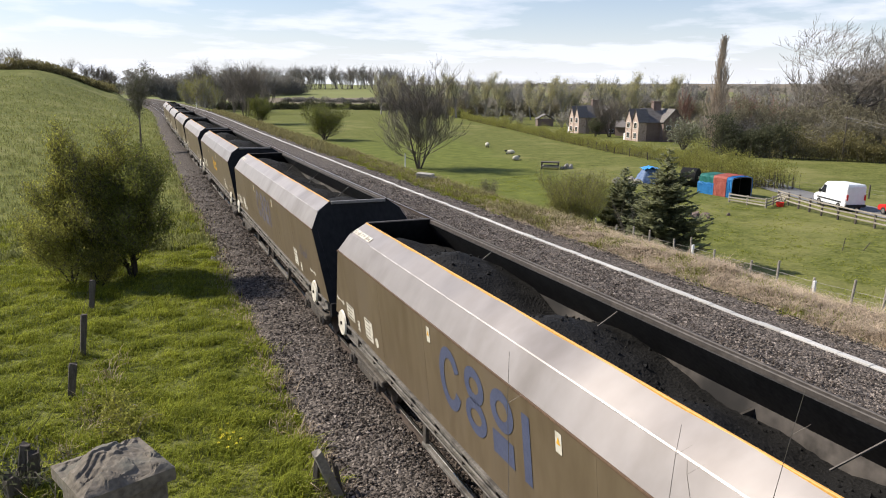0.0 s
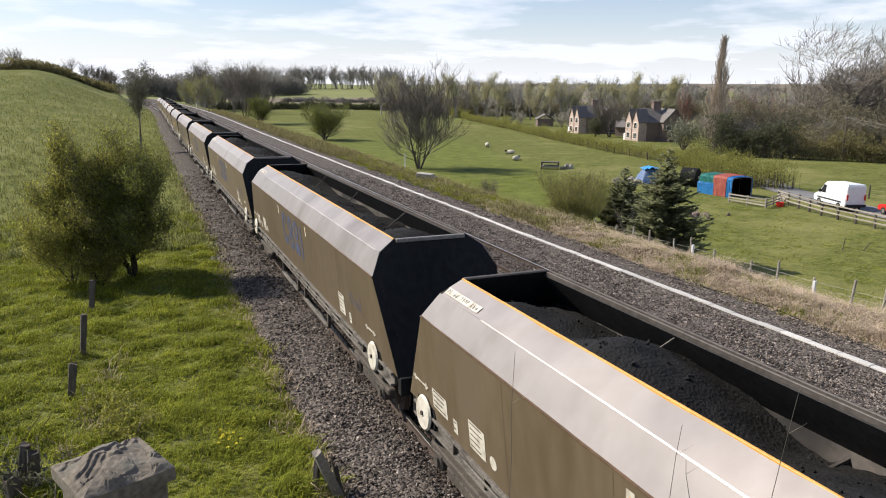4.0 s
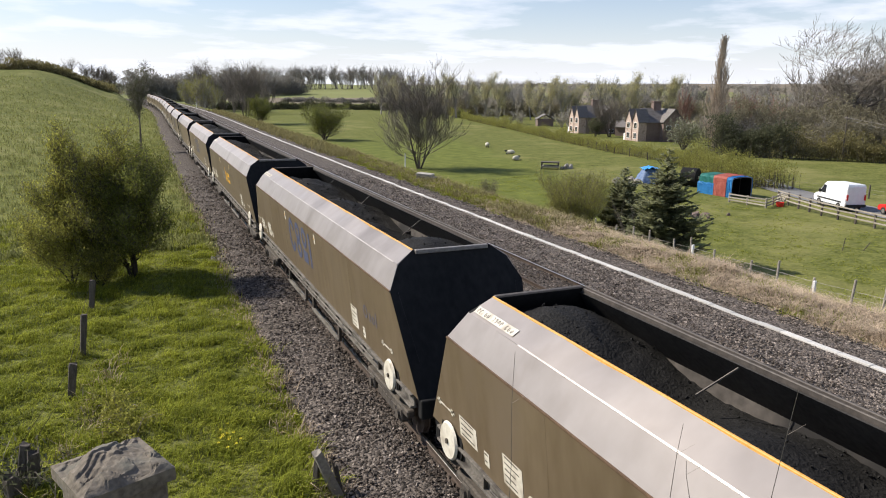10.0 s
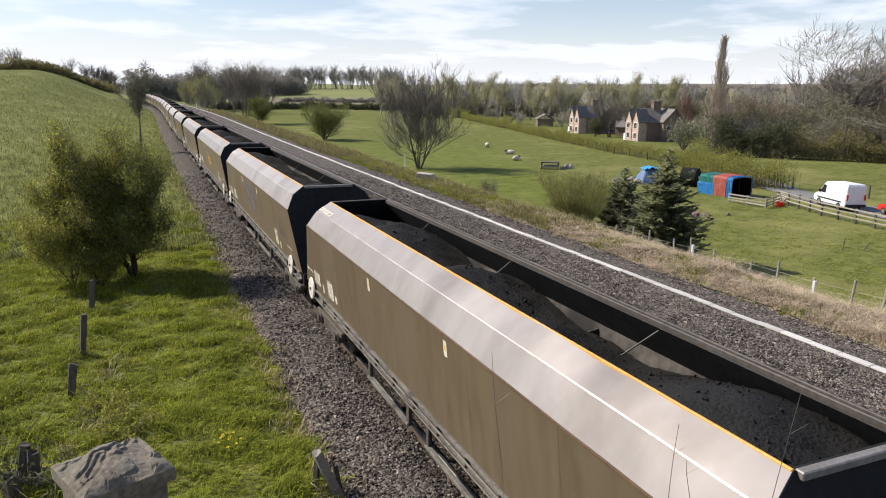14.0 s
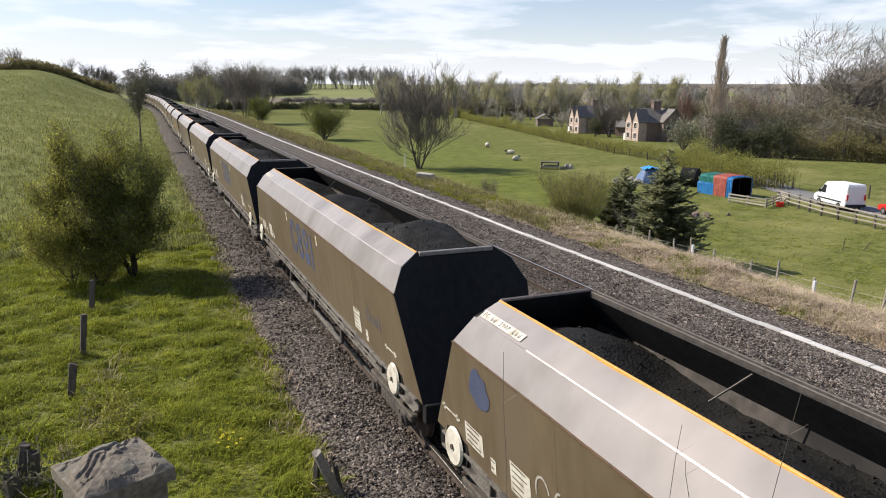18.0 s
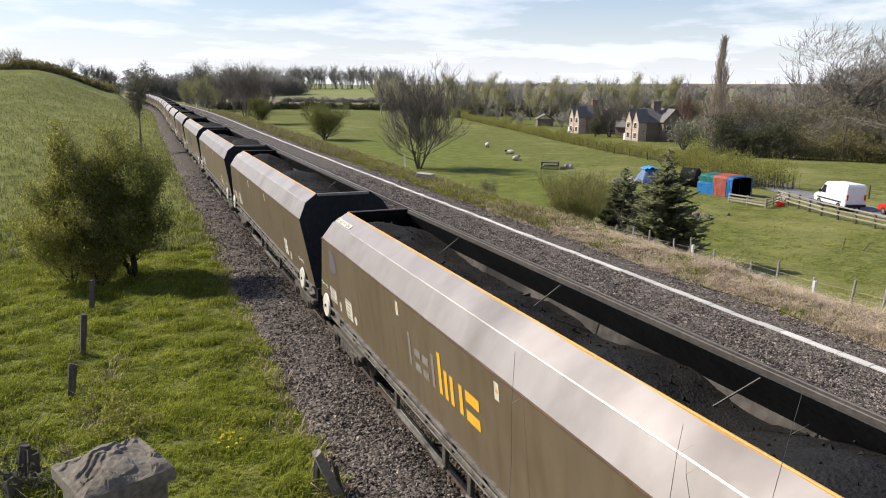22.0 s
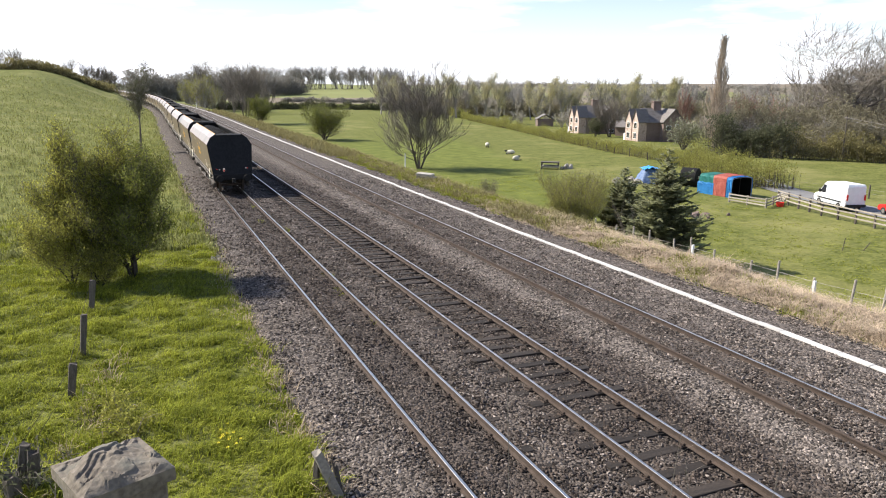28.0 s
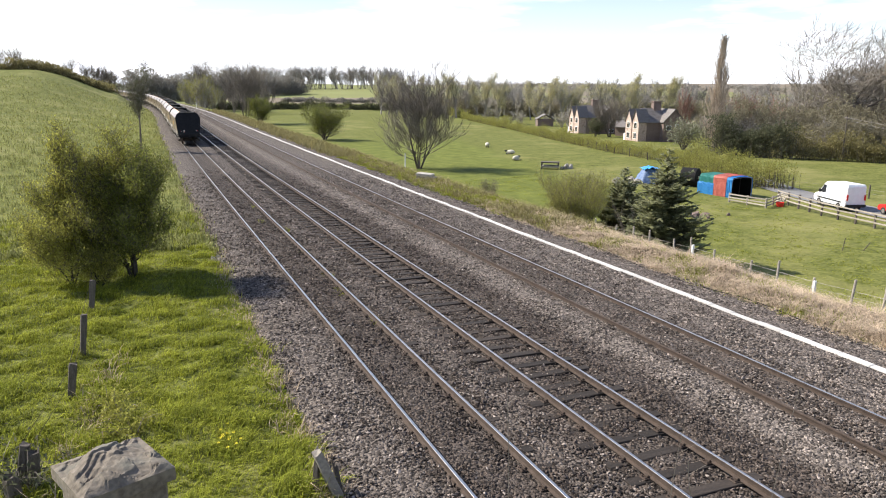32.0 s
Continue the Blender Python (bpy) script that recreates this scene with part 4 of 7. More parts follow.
# ---------------- trees, bushes and grass ----------------
def grow(rng, base, height, stems=1, lean=0.1, spread=0.55, levels=4, split=4, r0=None, up=0.35, first=0.25, shrink=0.62, curve=0.25, skirt=0):
    """Limbs as (a, b, ra, rb) pieces and the twig ends. Limbs rise, fork and thin out."""
    pieces, ends = [], []

    def limb(p, d, length, r, level):
        steps = 4 if level < 2 else 3
        forks = []
        for i in range(steps):
            d = (d + Vector((rng.gauss(0, curve * 0.4), rng.gauss(0, curve * 0.4), up * 0.16))).normalized()
            q = p + d * (length / steps)
            rb = r * (0.80 if level < 2 else 0.72)
            pieces.append((p, q, r, rb))
            p, r = q, rb
            if level < levels and (level > 0 or (i + 1) / steps > first):
                forks.append((p.copy(), d.copy(), r, (i + 1) / steps))
        ends.append((p, d, level))
        if level >= levels:
            return
        for fp, fd, fr, u in forks:
            for _ in range(max(1, round(split / len(forks) + rng.uniform(-0.4, 0.6)))):
                a = rng.uniform(0, 2 * math.pi)
                side = Vector((math.cos(a), math.sin(a), rng.uniform(-0.15, 0.35)))
                nd = (fd + side * spread * rng.uniform(0.7, 1.35)).normalized()
                limb(fp, nd, length * shrink * rng.uniform(0.75, 1.15), fr * 0.62, level + 1)

    for k in range(skirt):
        a = 2 * math.pi * (k + rng.uniform(-0.3, 0.3)) / skirt
        d = Vector((math.cos(a), math.sin(a), rng.uniform(0.15, 0.6))).normalized()
        limb(Vector(base) + Vector((math.cos(a), math.sin(a), 0)) * height * 0.03 + Vector((0, 0, height * rng.uniform(0.06, 0.24))), d, height * rng.uniform(0.24, 0.36), (r0 or height * 0.022) * 0.32, 2)
    for k in range(stems):
        a = rng.uniform(0, 2 * math.pi) if stems < 4 else 2 * math.pi * (k + rng.uniform(-0.35, 0.35)) / stems
        d = Vector((math.cos(a) * lean, math.sin(a) * lean, 1)).normalized()
        p = Vector(base) + (Vector((math.cos(a), math.sin(a), 0)) * (0.12 * height * 0.2 * (stems > 1)))
        limb(p, d, height * (0.5 if levels > 2 else 0.7), (r0 or height * 0.022) * (1 if stems == 1 else 0.75), 0)
    return pieces, ends


def limb_mesh(name, pieces, sides=5):
    verts, faces = [], []
    for a, b, ra, rb in pieces:
        d = (b - a).normalized()
        u = d.orthogonal().normalized()
        v = d.cross(u)
        k = len(verts)
        n = sides if ra > 0.02 else 3
        for p, r in ((a, ra), (b, rb)):
            for i in range(n):
                t = 2 * math.pi * i / n
                verts.append(p + (u * math.cos(t) + v * math.sin(t)) * r)
        for i in range(n):
            j = (i + 1) % n
            faces.append((k + i, k + j, k + n + j, k + n + i))
    return raw_mesh(name, verts, faces)


def leaf_cloud(rng, verts, faces, c, radius, count, size, flat=1.0):
    """Small folded leaf sprays round c."""
    for _ in range(count):
        p = Vector(c) + Vector((rng.gauss(0, radius), rng.gauss(0, radius), rng.gauss(0, radius * flat)))
        q = Euler((rng.uniform(0, 6.3), rng.uniform(0, 6.3), rng.uniform(0, 6.3))).to_matrix()
        s = size * rng.uniform(0.6, 1.5)
        k = len(verts)
        verts += [p + q @ Vector(v) for v in ((-s, 0, 0), (0, -s * 0.5, s * 0.12), (s, 0, 0), (0, s * 0.5, s * 0.12))]
        faces.append((k, k + 1, k + 2, k + 3))


def tree(name, label, category, x, y, height, seed, leaf=None, leaves=0, leaf_size=0.1, leaf_spread=0.3, z=None, bark=None, group="", twig=None,
         wide=0.0, spray=0, spray_len=0.4, wind=(0, 0, 0), on_twigs=False, tilt=0.0, fine=0.0007, taper=0.0, **kw):
    """A tree of the given height and crown radius; spray adds fine end twigs swept by wind, and leaves sit round the ends or along the twigs."""
    rng = random.Random(seed)
    root = new(name, None)
    pieces, ends = grow(rng, (0, 0, 0), height, **kw)
    k = height / max(b.z for a, b, ra, rb in pieces)
    kx = k
    if wide:
        reach = sorted(math.hypot(b.x, b.y) for a, b, ra, rb in pieces)
        kx = wide / reach[int(len(reach) * 0.96)]
    sc = Vector((kx, kx, k))
    pieces = [(a * sc, b * sc, ra, rb) for a, b, ra, rb in pieces]
    ends = [(p * sc, (d * sc).normalized(), l) for p, d, l in ends]
    if taper:
        def slim(p):
            c = 1.25 * (1.02 - p.z / height) ** taper
            return Vector((p.x * c, p.y * c, p.z))
        pieces = [(slim(a), slim(b), ra, rb) for a, b, ra, rb in pieces]
        ends = [(slim(p), d, l) for p, d, l in ends]
    last = max(l for p, d, l in ends)
    gust = Vector(wind)
    for p, d, l in ends:
        if l >= last - 1:
            for _ in range(spray):
                e = (d + Vector((rng.gauss(0, 0.4), rng.gauss(0, 0.4), rng.gauss(0, 0.3))) + gust).normalized()
                m = p + e * spray_len * rng.uniform(0.3, 0.7)
                pieces.append((p, m, height * fine, height * fine * 0.8))
                e = (e + gust * 0.5 + Vector((rng.gauss(0, 0.2), rng.gauss(0, 0.2), 0))).normalized()
                pieces.append((m, m + e * spray_len * rng.uniform(0.3, 0.7), height * fine * 0.8, height * fine * 0.45))
    thick = [q for q in pieces if q[2] > height * 0.0035]
    thin = [q for q in pieces if q[2] <= height * 0.0035]
    mesh_object("trunk", limb_mesh("trunk", thick), bark or M_BARK, root)
    if thin:
        mesh_object("branchwork", limb_mesh("branchwork", [(a, b, max(ra, height * fine), max(rb, height * fine * 0.6)) for a, b, ra, rb in thin], 3), twig or M_TWIG, root)["kind"] = "stuff"
    if leaves:
        v, f = [], []
        if on_twigs:
            seats = rng.choices(thin, [(b - a).length for a, b, ra, rb in thin], k=leaves)
            for a, b, ra, rb in seats:
                leaf_cloud(rng, v, f, a.lerp(b, rng.random()), leaf_spread, 1, leaf_size)
        else:
            outer = [e for e in ends if e[2] >= 2] or ends
            per = max(1, leaves // len(outer))
            for p, d, l in outer:
                leaf_cloud(rng, v, f, p, leaf_spread, per, leaf_size)
        mesh_object("crown", raw_mesh("crown", v, f), leaf, root)
    root.matrix_basis = pose(x, y, (ground_z(x, y) if z is None else z) - 0.05, 0, tilt, 0)
    return tagged(root, label, category, group)


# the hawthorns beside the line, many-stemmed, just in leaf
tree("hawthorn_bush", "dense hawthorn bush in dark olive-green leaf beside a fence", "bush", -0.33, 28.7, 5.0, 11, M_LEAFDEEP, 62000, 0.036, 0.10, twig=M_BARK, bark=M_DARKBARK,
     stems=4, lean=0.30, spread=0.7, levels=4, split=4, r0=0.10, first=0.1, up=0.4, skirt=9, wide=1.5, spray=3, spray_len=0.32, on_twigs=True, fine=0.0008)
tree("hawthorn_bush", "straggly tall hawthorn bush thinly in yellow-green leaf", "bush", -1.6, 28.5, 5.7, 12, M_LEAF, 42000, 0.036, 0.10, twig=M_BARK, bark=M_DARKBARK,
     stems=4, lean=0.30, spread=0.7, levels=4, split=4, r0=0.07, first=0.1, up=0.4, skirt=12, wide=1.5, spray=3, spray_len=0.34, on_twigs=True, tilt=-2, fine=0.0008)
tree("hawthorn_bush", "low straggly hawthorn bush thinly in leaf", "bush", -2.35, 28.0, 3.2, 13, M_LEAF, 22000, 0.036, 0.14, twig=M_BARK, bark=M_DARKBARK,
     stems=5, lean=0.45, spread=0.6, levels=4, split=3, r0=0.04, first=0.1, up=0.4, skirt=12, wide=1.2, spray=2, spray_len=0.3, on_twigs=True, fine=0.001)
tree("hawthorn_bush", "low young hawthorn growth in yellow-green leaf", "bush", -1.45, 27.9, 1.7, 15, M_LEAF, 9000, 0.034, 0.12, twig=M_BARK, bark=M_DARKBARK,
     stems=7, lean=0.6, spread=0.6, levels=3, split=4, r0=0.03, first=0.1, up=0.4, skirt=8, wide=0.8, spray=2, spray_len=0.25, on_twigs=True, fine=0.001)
# slender leaning tree further up the bank, ivy round its crown's foot
tree("slender_tree", "slender leaning bare tree with ivy round its crown", "tree", 0.9, 86, 9.3, 14, M_DARKLEAF, 5200, 0.055, 0.30, stems=1, lean=0.16, spread=0.5,
     levels=4, split=4, r0=0.15, first=0.5, wide=1.5, spray=3, spray_len=0.6, tilt=-3)
# by the field
tree("bare_tree", "wide bare tree with many rising limbs, before leaf", "tree", 35.5, 90.1, 14.4, 121, None, 0, stems=6, lean=0.36, spread=0.58, levels=5, split=3,
     r0=0.17, first=0.05, up=0.5, shrink=0.64, curve=0.22, skirt=8, twig=M_TWIG, wide=5.3, spray=1, spray_len=1.0, wind=(0, 0, 0.3), fine=0.0011)
tree("round_bush", "round hawthorn bush in dull green leaf", "bush", 36.6, 146, 7.9, 22, M_LEAFDEEP, 20000, 0.085, 0.3, skirt=12, stems=7, lean=0.6, spread=0.6, levels=3, split=5, r0=0.2, first=0.1,
     wide=4.3, spray=3, spray_len=0.8, on_twigs=True)
tree("round_bush", "upright bush in dull green leaf", "bush", 34.0, 211, 8.0, 23, M_LEAFDEEP, 14000, 0.10, 0.35, skirt=10, stems=5, lean=0.35, spread=0.5, levels=3, split=5, r0=0.2, first=0.1,
     wide=3.4, spray=3, spray_len=0.8, on_twigs=True)
tree("bare_tree", "grey bare tree standing behind bushes", "tree", 31.6, 220, 17.5, 24, None, 0, stems=3, lean=0.25, spread=0.5, levels=4, split=5, r0=0.32, first=0.3, shrink=0.66,
     wide=6.5, spray=2, spray_len=1.4)
tree("bare_tree", "grey bare tree beside the railway", "tree", 31.0, 330, 22, 25, None, 0, stems=2, lean=0.2, spread=0.5, levels=4, split=5, r0=0.4, first=0.3, shrink=0.66,
     wide=7.0, spray=2, spray_len=1.8)
tree("budding_shrub", "bushy shrub of upright stems in first green leaf", "shrub", 29.3, 43.2, 4.9, 26, M_HEDGE, 22000, 0.042, 0.16, stems=14, lean=0.75, spread=0.45, levels=3, split=4, r0=0.05, first=0.1, up=0.7,
     wide=2.5, spray=2, spray_len=0.5, wind=(0, 0, 0.5), on_twigs=True)
tree("budding_shrub", "thin shrub in first green leaf", "shrub", 31.6, 46.5, 4.4, 27, M_HEDGE, 13000, 0.042, 0.16, stems=10, lean=0.6, spread=0.45, levels=3, split=4, r0=0.05, first=0.1, up=0.7,
     wide=2.1, spray=2, spray_len=0.5, wind=(0, 0, 0.5), on_twigs=True)
tree("budding_shrub", "small grey-brown shrub on the bank", "shrub", 30.3, 59.3, 2.6, 28, M_BUD, 1500, 0.035, 0.2, stems=8, lean=0.45, spread=0.45, levels=3, split=4, r0=0.035, first=0.1, up=0.7, spray=2, spray_len=0.4)
tree("bare_sapling", "pale bare sapling beside the conifers", "sapling", 28.7, 35.8, 4.4, 29, None, 0, stems=2, lean=0.12, spread=0.35, levels=3, split=4, r0=0.035, first=0.3, up=0.8, bark=M_TWIG)


def conifer(x, y, height, width, seed, label):
    rng = random.Random(seed)
    root = new("spruce_tree", None)
    bm = bmesh.new()
    rod(bm, (0, 0, -0.3), (0, 0, height * 0.96), height * 0.022, 0.01, 8)
    part("trunk", bm, M_BARK, root)
    v, f, pieces = [], [], []
    z = height * 0.05
    while z < height * 0.985:
        lift = height * 0.02
        reach = width * 0.5 * (1 - z / height) ** 0.75 + 0.05
        for _ in range(rng.randint(9, 12) if z < height * 0.72 else rng.randint(2, 4)):
            a = rng.uniform(0, 2 * math.pi)
            k = reach * rng.uniform(0.5, 1.3) * (1 + 0.3 * noise.noise(Vector((math.cos(a) * 1.3, math.sin(a) * 1.3, z * 0.9 + seed))))
            tip = Vector((math.cos(a) * k, math.sin(a) * k, z + k * rng.uniform(-0.15, 0.75)))
            root_p = Vector((0, 0, z + rng.uniform(-0.25, 0.25)))
            pieces.append((root_p, tip, 0.014, 0.005))
            n = max(4, int(k * 32))
            for i in range(n):
                u = (i + 1) / n
                p = root_p.lerp(tip, u)
                side = Vector((-math.sin(a), math.cos(a), 0)) * rng.choice((-1, 1))
                out = (side * 0.8 + (tip - root_p).normalized() * 0.7 + Vector((0, 0, rng.uniform(-0.45, 0.35)))).normalized()
                s = (0.14 + 0.26 * k * (1 - u * 0.6) * 0.6) * rng.uniform(0.6, 1.3)
                w = Vector((0, 0, 1)).cross(out).normalized() * 0.06 + Vector((0, 0, rng.uniform(-0.03, 0.03)))
                j = len(v)
                v += [p - w, p + w, p + out * s + w * 0.35, p + out * s - w * 0.35]
                f.append((j, j + 1, j + 2, j + 3))
        z += lift
    mesh_object("boughs", limb_mesh("boughs", pieces, 3), M_BARK, root)
    mesh_object("needles", raw_mesh("needles", v, f), M_PINE, root)
    root.matrix_basis = pose(x, y, ground_z(x, y))
    return tagged(root, label, "conifer")


conifer(30.0, 34.6, 7.3, 5.2, 31, "dark green spruce tree on the railway bank")
conifer(32.2, 41.6, 5.4, 3.8, 32, "smaller dark green spruce tree on the railway bank")


def bare_proto(seed, slim):
    """Verts and triangles of a leafless tree one metre high, as arrays."""
    rng = random.Random(seed)
    pieces, ends = grow(rng, (0, 0, 0), 1.0, stems=1 if slim else 2, lean=0.1 if slim else 0.28, spread=0.34 if slim else 0.6, levels=3, split=5,
                        r0=0.022, first=0.2, up=0.8 if slim else 0.45, shrink=0.62)
    top = max(b.z for a, b, ra, rb in pieces)
    me = limb_mesh("proto", [(a / top, b / top, max(ra, 0.0034), max(rb, 0.002)) for a, b, ra, rb in pieces], 3)
    v = np.array([tuple(x.co) for x in me.vertices])
    f = np.array([tuple(q.vertices) for q in me.polygons])
    tips = np.array([tuple(p / top) for p, d, l in ends if l >= 2])
    bpy.data.meshes.remove(me)
    return v, f, tips


PROTOS = {False: [bare_proto(s, False) for s in (61, 62, 63)], True: [bare_proto(s, True) for s in (64, 65, 66)]}


def wood(name, label, spots, material, n, bare=True, category="woodland", slim=False):
    rng = random.Random(len(spots) * 7 + n)
    vs, fs, count = [], [], 0
    lv, lf, sv = [], [], []
    for x, y, h, w in spots:
        v, f, tips = rng.choice(PROTOS[slim])
        a = rng.uniform(0, 2 * math.pi)
        wide = w / (0.35 if slim else 0.8)
        m = np.array([[math.cos(a) * wide, -math.sin(a) * wide, 0], [math.sin(a) * wide, math.cos(a) * wide, 0], [0, 0, h]])
        o = np.array([x, y, ground_z(x, y) - 0.3])
        vs.append(v @ m.T + o)
        fs.append(f + count)
        count += len(v)
        pts = tips @ m.T + o
        for k in range(130 if bare else 50):
            p = Vector(pts[rng.randrange(len(pts))]) + Vector((rng.gauss(0, 0.05 * wide), rng.gauss(0, 0.05 * wide), rng.gauss(0, 0.05 * h)))
            q = Vector((rng.gauss(0, 0.5), rng.gauss(0, 0.5), rng.uniform(0.2, 1))) * (0.09 * h)
            s = Vector((rng.uniform(-1, 1), rng.uniform(-1, 1), 0)) * (0.0035 * h)
            sv += [p - s, p + s, p + q]
        if not bare:
            for k in range(n):
                leaf_cloud(rng, lv, lf, pts[rng.randrange(len(pts))], h * (0.03 if slim else 0.05), 6, h * (0.0085 if slim else 0.014))
    me = bpy.data.meshes.new(name)
    v = np.concatenate(vs).tolist()
    f = np.concatenate(fs).tolist() + [(len(v) + 3 * i, len(v) + 3 * i + 1, len(v) + 3 * i + 2) for i in range(len(sv) // 3)]
    me.from_pydata(v + [tuple(p) for p in sv], [], f)
    me.materials.append(M_HAZETWIG if not bare else material)
    root = new(name, me)
    tagged(root, label, category, kind="stuff")
    if lv:
        tagged(mesh_object("leaves", raw_mesh("leaves", lv, lf), material, root), kind="stuff")
    return root


def along(rng, a, b, n, across, h, w):
    out = []
    for i in range(n):
        u = (i + rng.uniform(0, 1)) / n
        out.append((a[0] + (b[0] - a[0]) * u + rng.uniform(-across, across), a[1] + (b[1] - a[1]) * u + rng.uniform(-across, across),
                    rng.uniform(*h), rng.uniform(*w)))
    return out


def hedge(name, label, pts, height, width, material, per_metre, size):
    """A hedge along a line of points: stems and a ragged mass of small leaves."""
    rng = random.Random(len(pts) + int(height * 10))
    root = new(name, None)
    v, f, pieces = [], [], []
    for (xa, ya), (xb, yb) in zip(pts, pts[1:]):
        length = math.hypot(xb - xa, yb - ya)
        for i in range(int(length * per_metre / 10)):
            u = rng.random()
            x, y = xa + (xb - xa) * u, ya + (yb - ya) * u
            hh = height * (0.5 + 0.9 * (0.5 + noise.noise(Vector((x * 0.3, y * 0.3, 2.0)))) + 0.25 * noise.noise(Vector((x * 1.1, y * 1.1, 5.0))))
            x, y = x + rng.gauss(0, width * 0.3), y + rng.gauss(0, width * 0.3)
            z = ground_z(x, y)
            leaf_cloud(rng, v, f, (x, y, z + hh * rng.uniform(0.1, 0.92)), max(0.22, size * 1.5), 12, size)
            if rng.random() < 0.25:
                pieces.append((Vector((x, y, z - 0.1)), Vector((x + rng.gauss(0, 0.15), y + rng.gauss(0, 0.15), z + hh * 0.6)), 0.025, 0.008))
    tagged(mesh_object("understorey", limb_mesh("understorey", pieces, 3), M_BARK, root), kind="stuff")
    mesh_object("leaves", raw_mesh("leaves", v, f), material, root)
    return tagged(root, label, "hedge")


_r = random.Random(77)
hedge("wood_understorey", "brown leafless undergrowth filling the far wood", [(125, 300), (170, 255), (225, 205), (280, 160)], 7.0, 9.0, M_TANGLE, 500, 0.28)
hedge("wood_understorey", "brown tangled undergrowth below the wood by the lane", [(104, 108), (128, 92), (150, 72), (172, 48)], 9.0, 7.0, M_TANGLE, 800, 0.19)
hedge("field_hedge", "trimmed yellow-green hawthorn hedge along the field", [(112, 235), (84.5, 131), (76.5, 101), (73.8, 84), (63.2, 59.5)], 2.3, 1.5, M_HEDGE, 300, 0.085)
hedge("field_hedge", "bushy yellow-green hedge behind the tarpaulin shelter", [(74, 80), (66, 66), (67, 58)], 3.2, 3.0, M_HEDGE, 900, 0.075)
hedge("field_hedge", "low dark hedge across the far field", [(34, 330), (60, 345), (95, 352), (140, 330)], 3.6, 2.5, M_DARKLEAF, 220, 0.26)
hedge("field_hedge", "low hedge between the far meadows", [(140, 330), (112, 235)], 3.0, 1.6, M_HEDGE, 90, 0.2)
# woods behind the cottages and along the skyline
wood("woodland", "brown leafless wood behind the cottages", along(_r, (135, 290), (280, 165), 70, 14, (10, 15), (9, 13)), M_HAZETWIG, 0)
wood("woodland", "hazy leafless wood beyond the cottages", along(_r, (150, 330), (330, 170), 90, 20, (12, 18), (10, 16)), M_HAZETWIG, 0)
wood("woodland", "row of slim trees in first yellow-green leaf", along(_r, (92, 285), (172, 190), 24, 4, (14, 18), (5.5, 7.5)), M_ROWLEAF, 420, False, slim=True)
wood("woodland", "leafless wood beside the lane", along(_r, (135, 116), (195, 50), 50, 16, (12, 19), (9, 14)), M_FARTWIG, 0)
wood("woodland", "budding undergrowth below the wood", along(_r, (124, 190), (185, 78), 60, 8, (4, 7), (6, 9)), M_BUD, 60, False)
wood("woodland", "tangled brown thicket behind the meadow", along(_r, (100, 108), (150, 62), 60, 8, (5, 9), (6, 9)), M_FARTWIG, 0)
hedge("evergreen_thicket", "dark evergreen thicket behind the meadow", [(93, 96), (97, 92), (100, 87)], 5.6, 3.6, M_DARKLEAF, 1700, 0.13)
hedge("olive_thicket", "tangled olive-green thicket behind the meadow", [(99, 90), (118, 74), (134, 60), (150, 44)], 4.2, 4.0, M_BUD, 700, 0.13)
hedge("olive_thicket", "budding undergrowth along the wood", [(110, 92), (126, 78), (142, 62), (158, 46)], 7.0, 5.0, M_TANGLE, 600, 0.17)
wood("woodland", "ivy-green undergrowth behind the cottages", along(_r, (116, 220), (170, 120), 40, 8, (3.5, 6), (5, 8)), M_HEDGE, 70, False)
wood("woodland", "reddish leafless trees behind the cottages", along(_r, (134, 150), (152, 134), 8, 5, (10, 13), (6, 9)), M_RUSTTWIG, 0)
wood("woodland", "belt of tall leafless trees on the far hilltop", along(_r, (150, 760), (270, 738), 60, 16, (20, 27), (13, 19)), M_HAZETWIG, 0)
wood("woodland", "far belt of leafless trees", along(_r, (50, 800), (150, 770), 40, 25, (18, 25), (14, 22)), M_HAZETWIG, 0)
hedge("field_hedge", "dark hedgerow below the far field", [(90, 470), (150, 465), (230, 450)], 2.6, 3.0, M_HAZEWOOD, 120, 0.3)
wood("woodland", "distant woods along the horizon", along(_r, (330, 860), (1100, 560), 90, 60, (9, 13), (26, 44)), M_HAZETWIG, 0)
wood("woodland", "lineside thicket in yellow-green leaf", along(_r, (24, 250), (30, 400), 40, 4, (8, 13), (7, 10)), M_HEDGE, 110, False)
wood("woodland", "lineside thicket of bare branches", along(_r, (34, 260), (62, 400), 26, 8, (8, 15), (8, 12)), M_TWIG, 0)
hedge("hill_hedge", "dark olive bushes along the brow of the grassy hill", [(-60, 258), (-36, 262), (-20, 268), (-5, 276)], 2.6, 5.0, M_BUD, 420, 0.22)
wood("woodland", "leafless trees at the end of the cutting", along(_r, (-14, 290), (-2, 330), 14, 5, (6, 10), (7, 10)), M_TWIG, 0)
hedge("ridge_wood", "dark brown wood along the far ridge", [(2, 500), (40, 545), (90, 590), (140, 630)], 15.0, 12, M_HAZEWOOD, 330, 0.5)
wood("woodland", "small clump of bare trees on the brow of the hill", along(_r, (-37, 266), (-31, 266), 4, 2, (6.5, 8), (6, 8)), M_TWIG, 0)


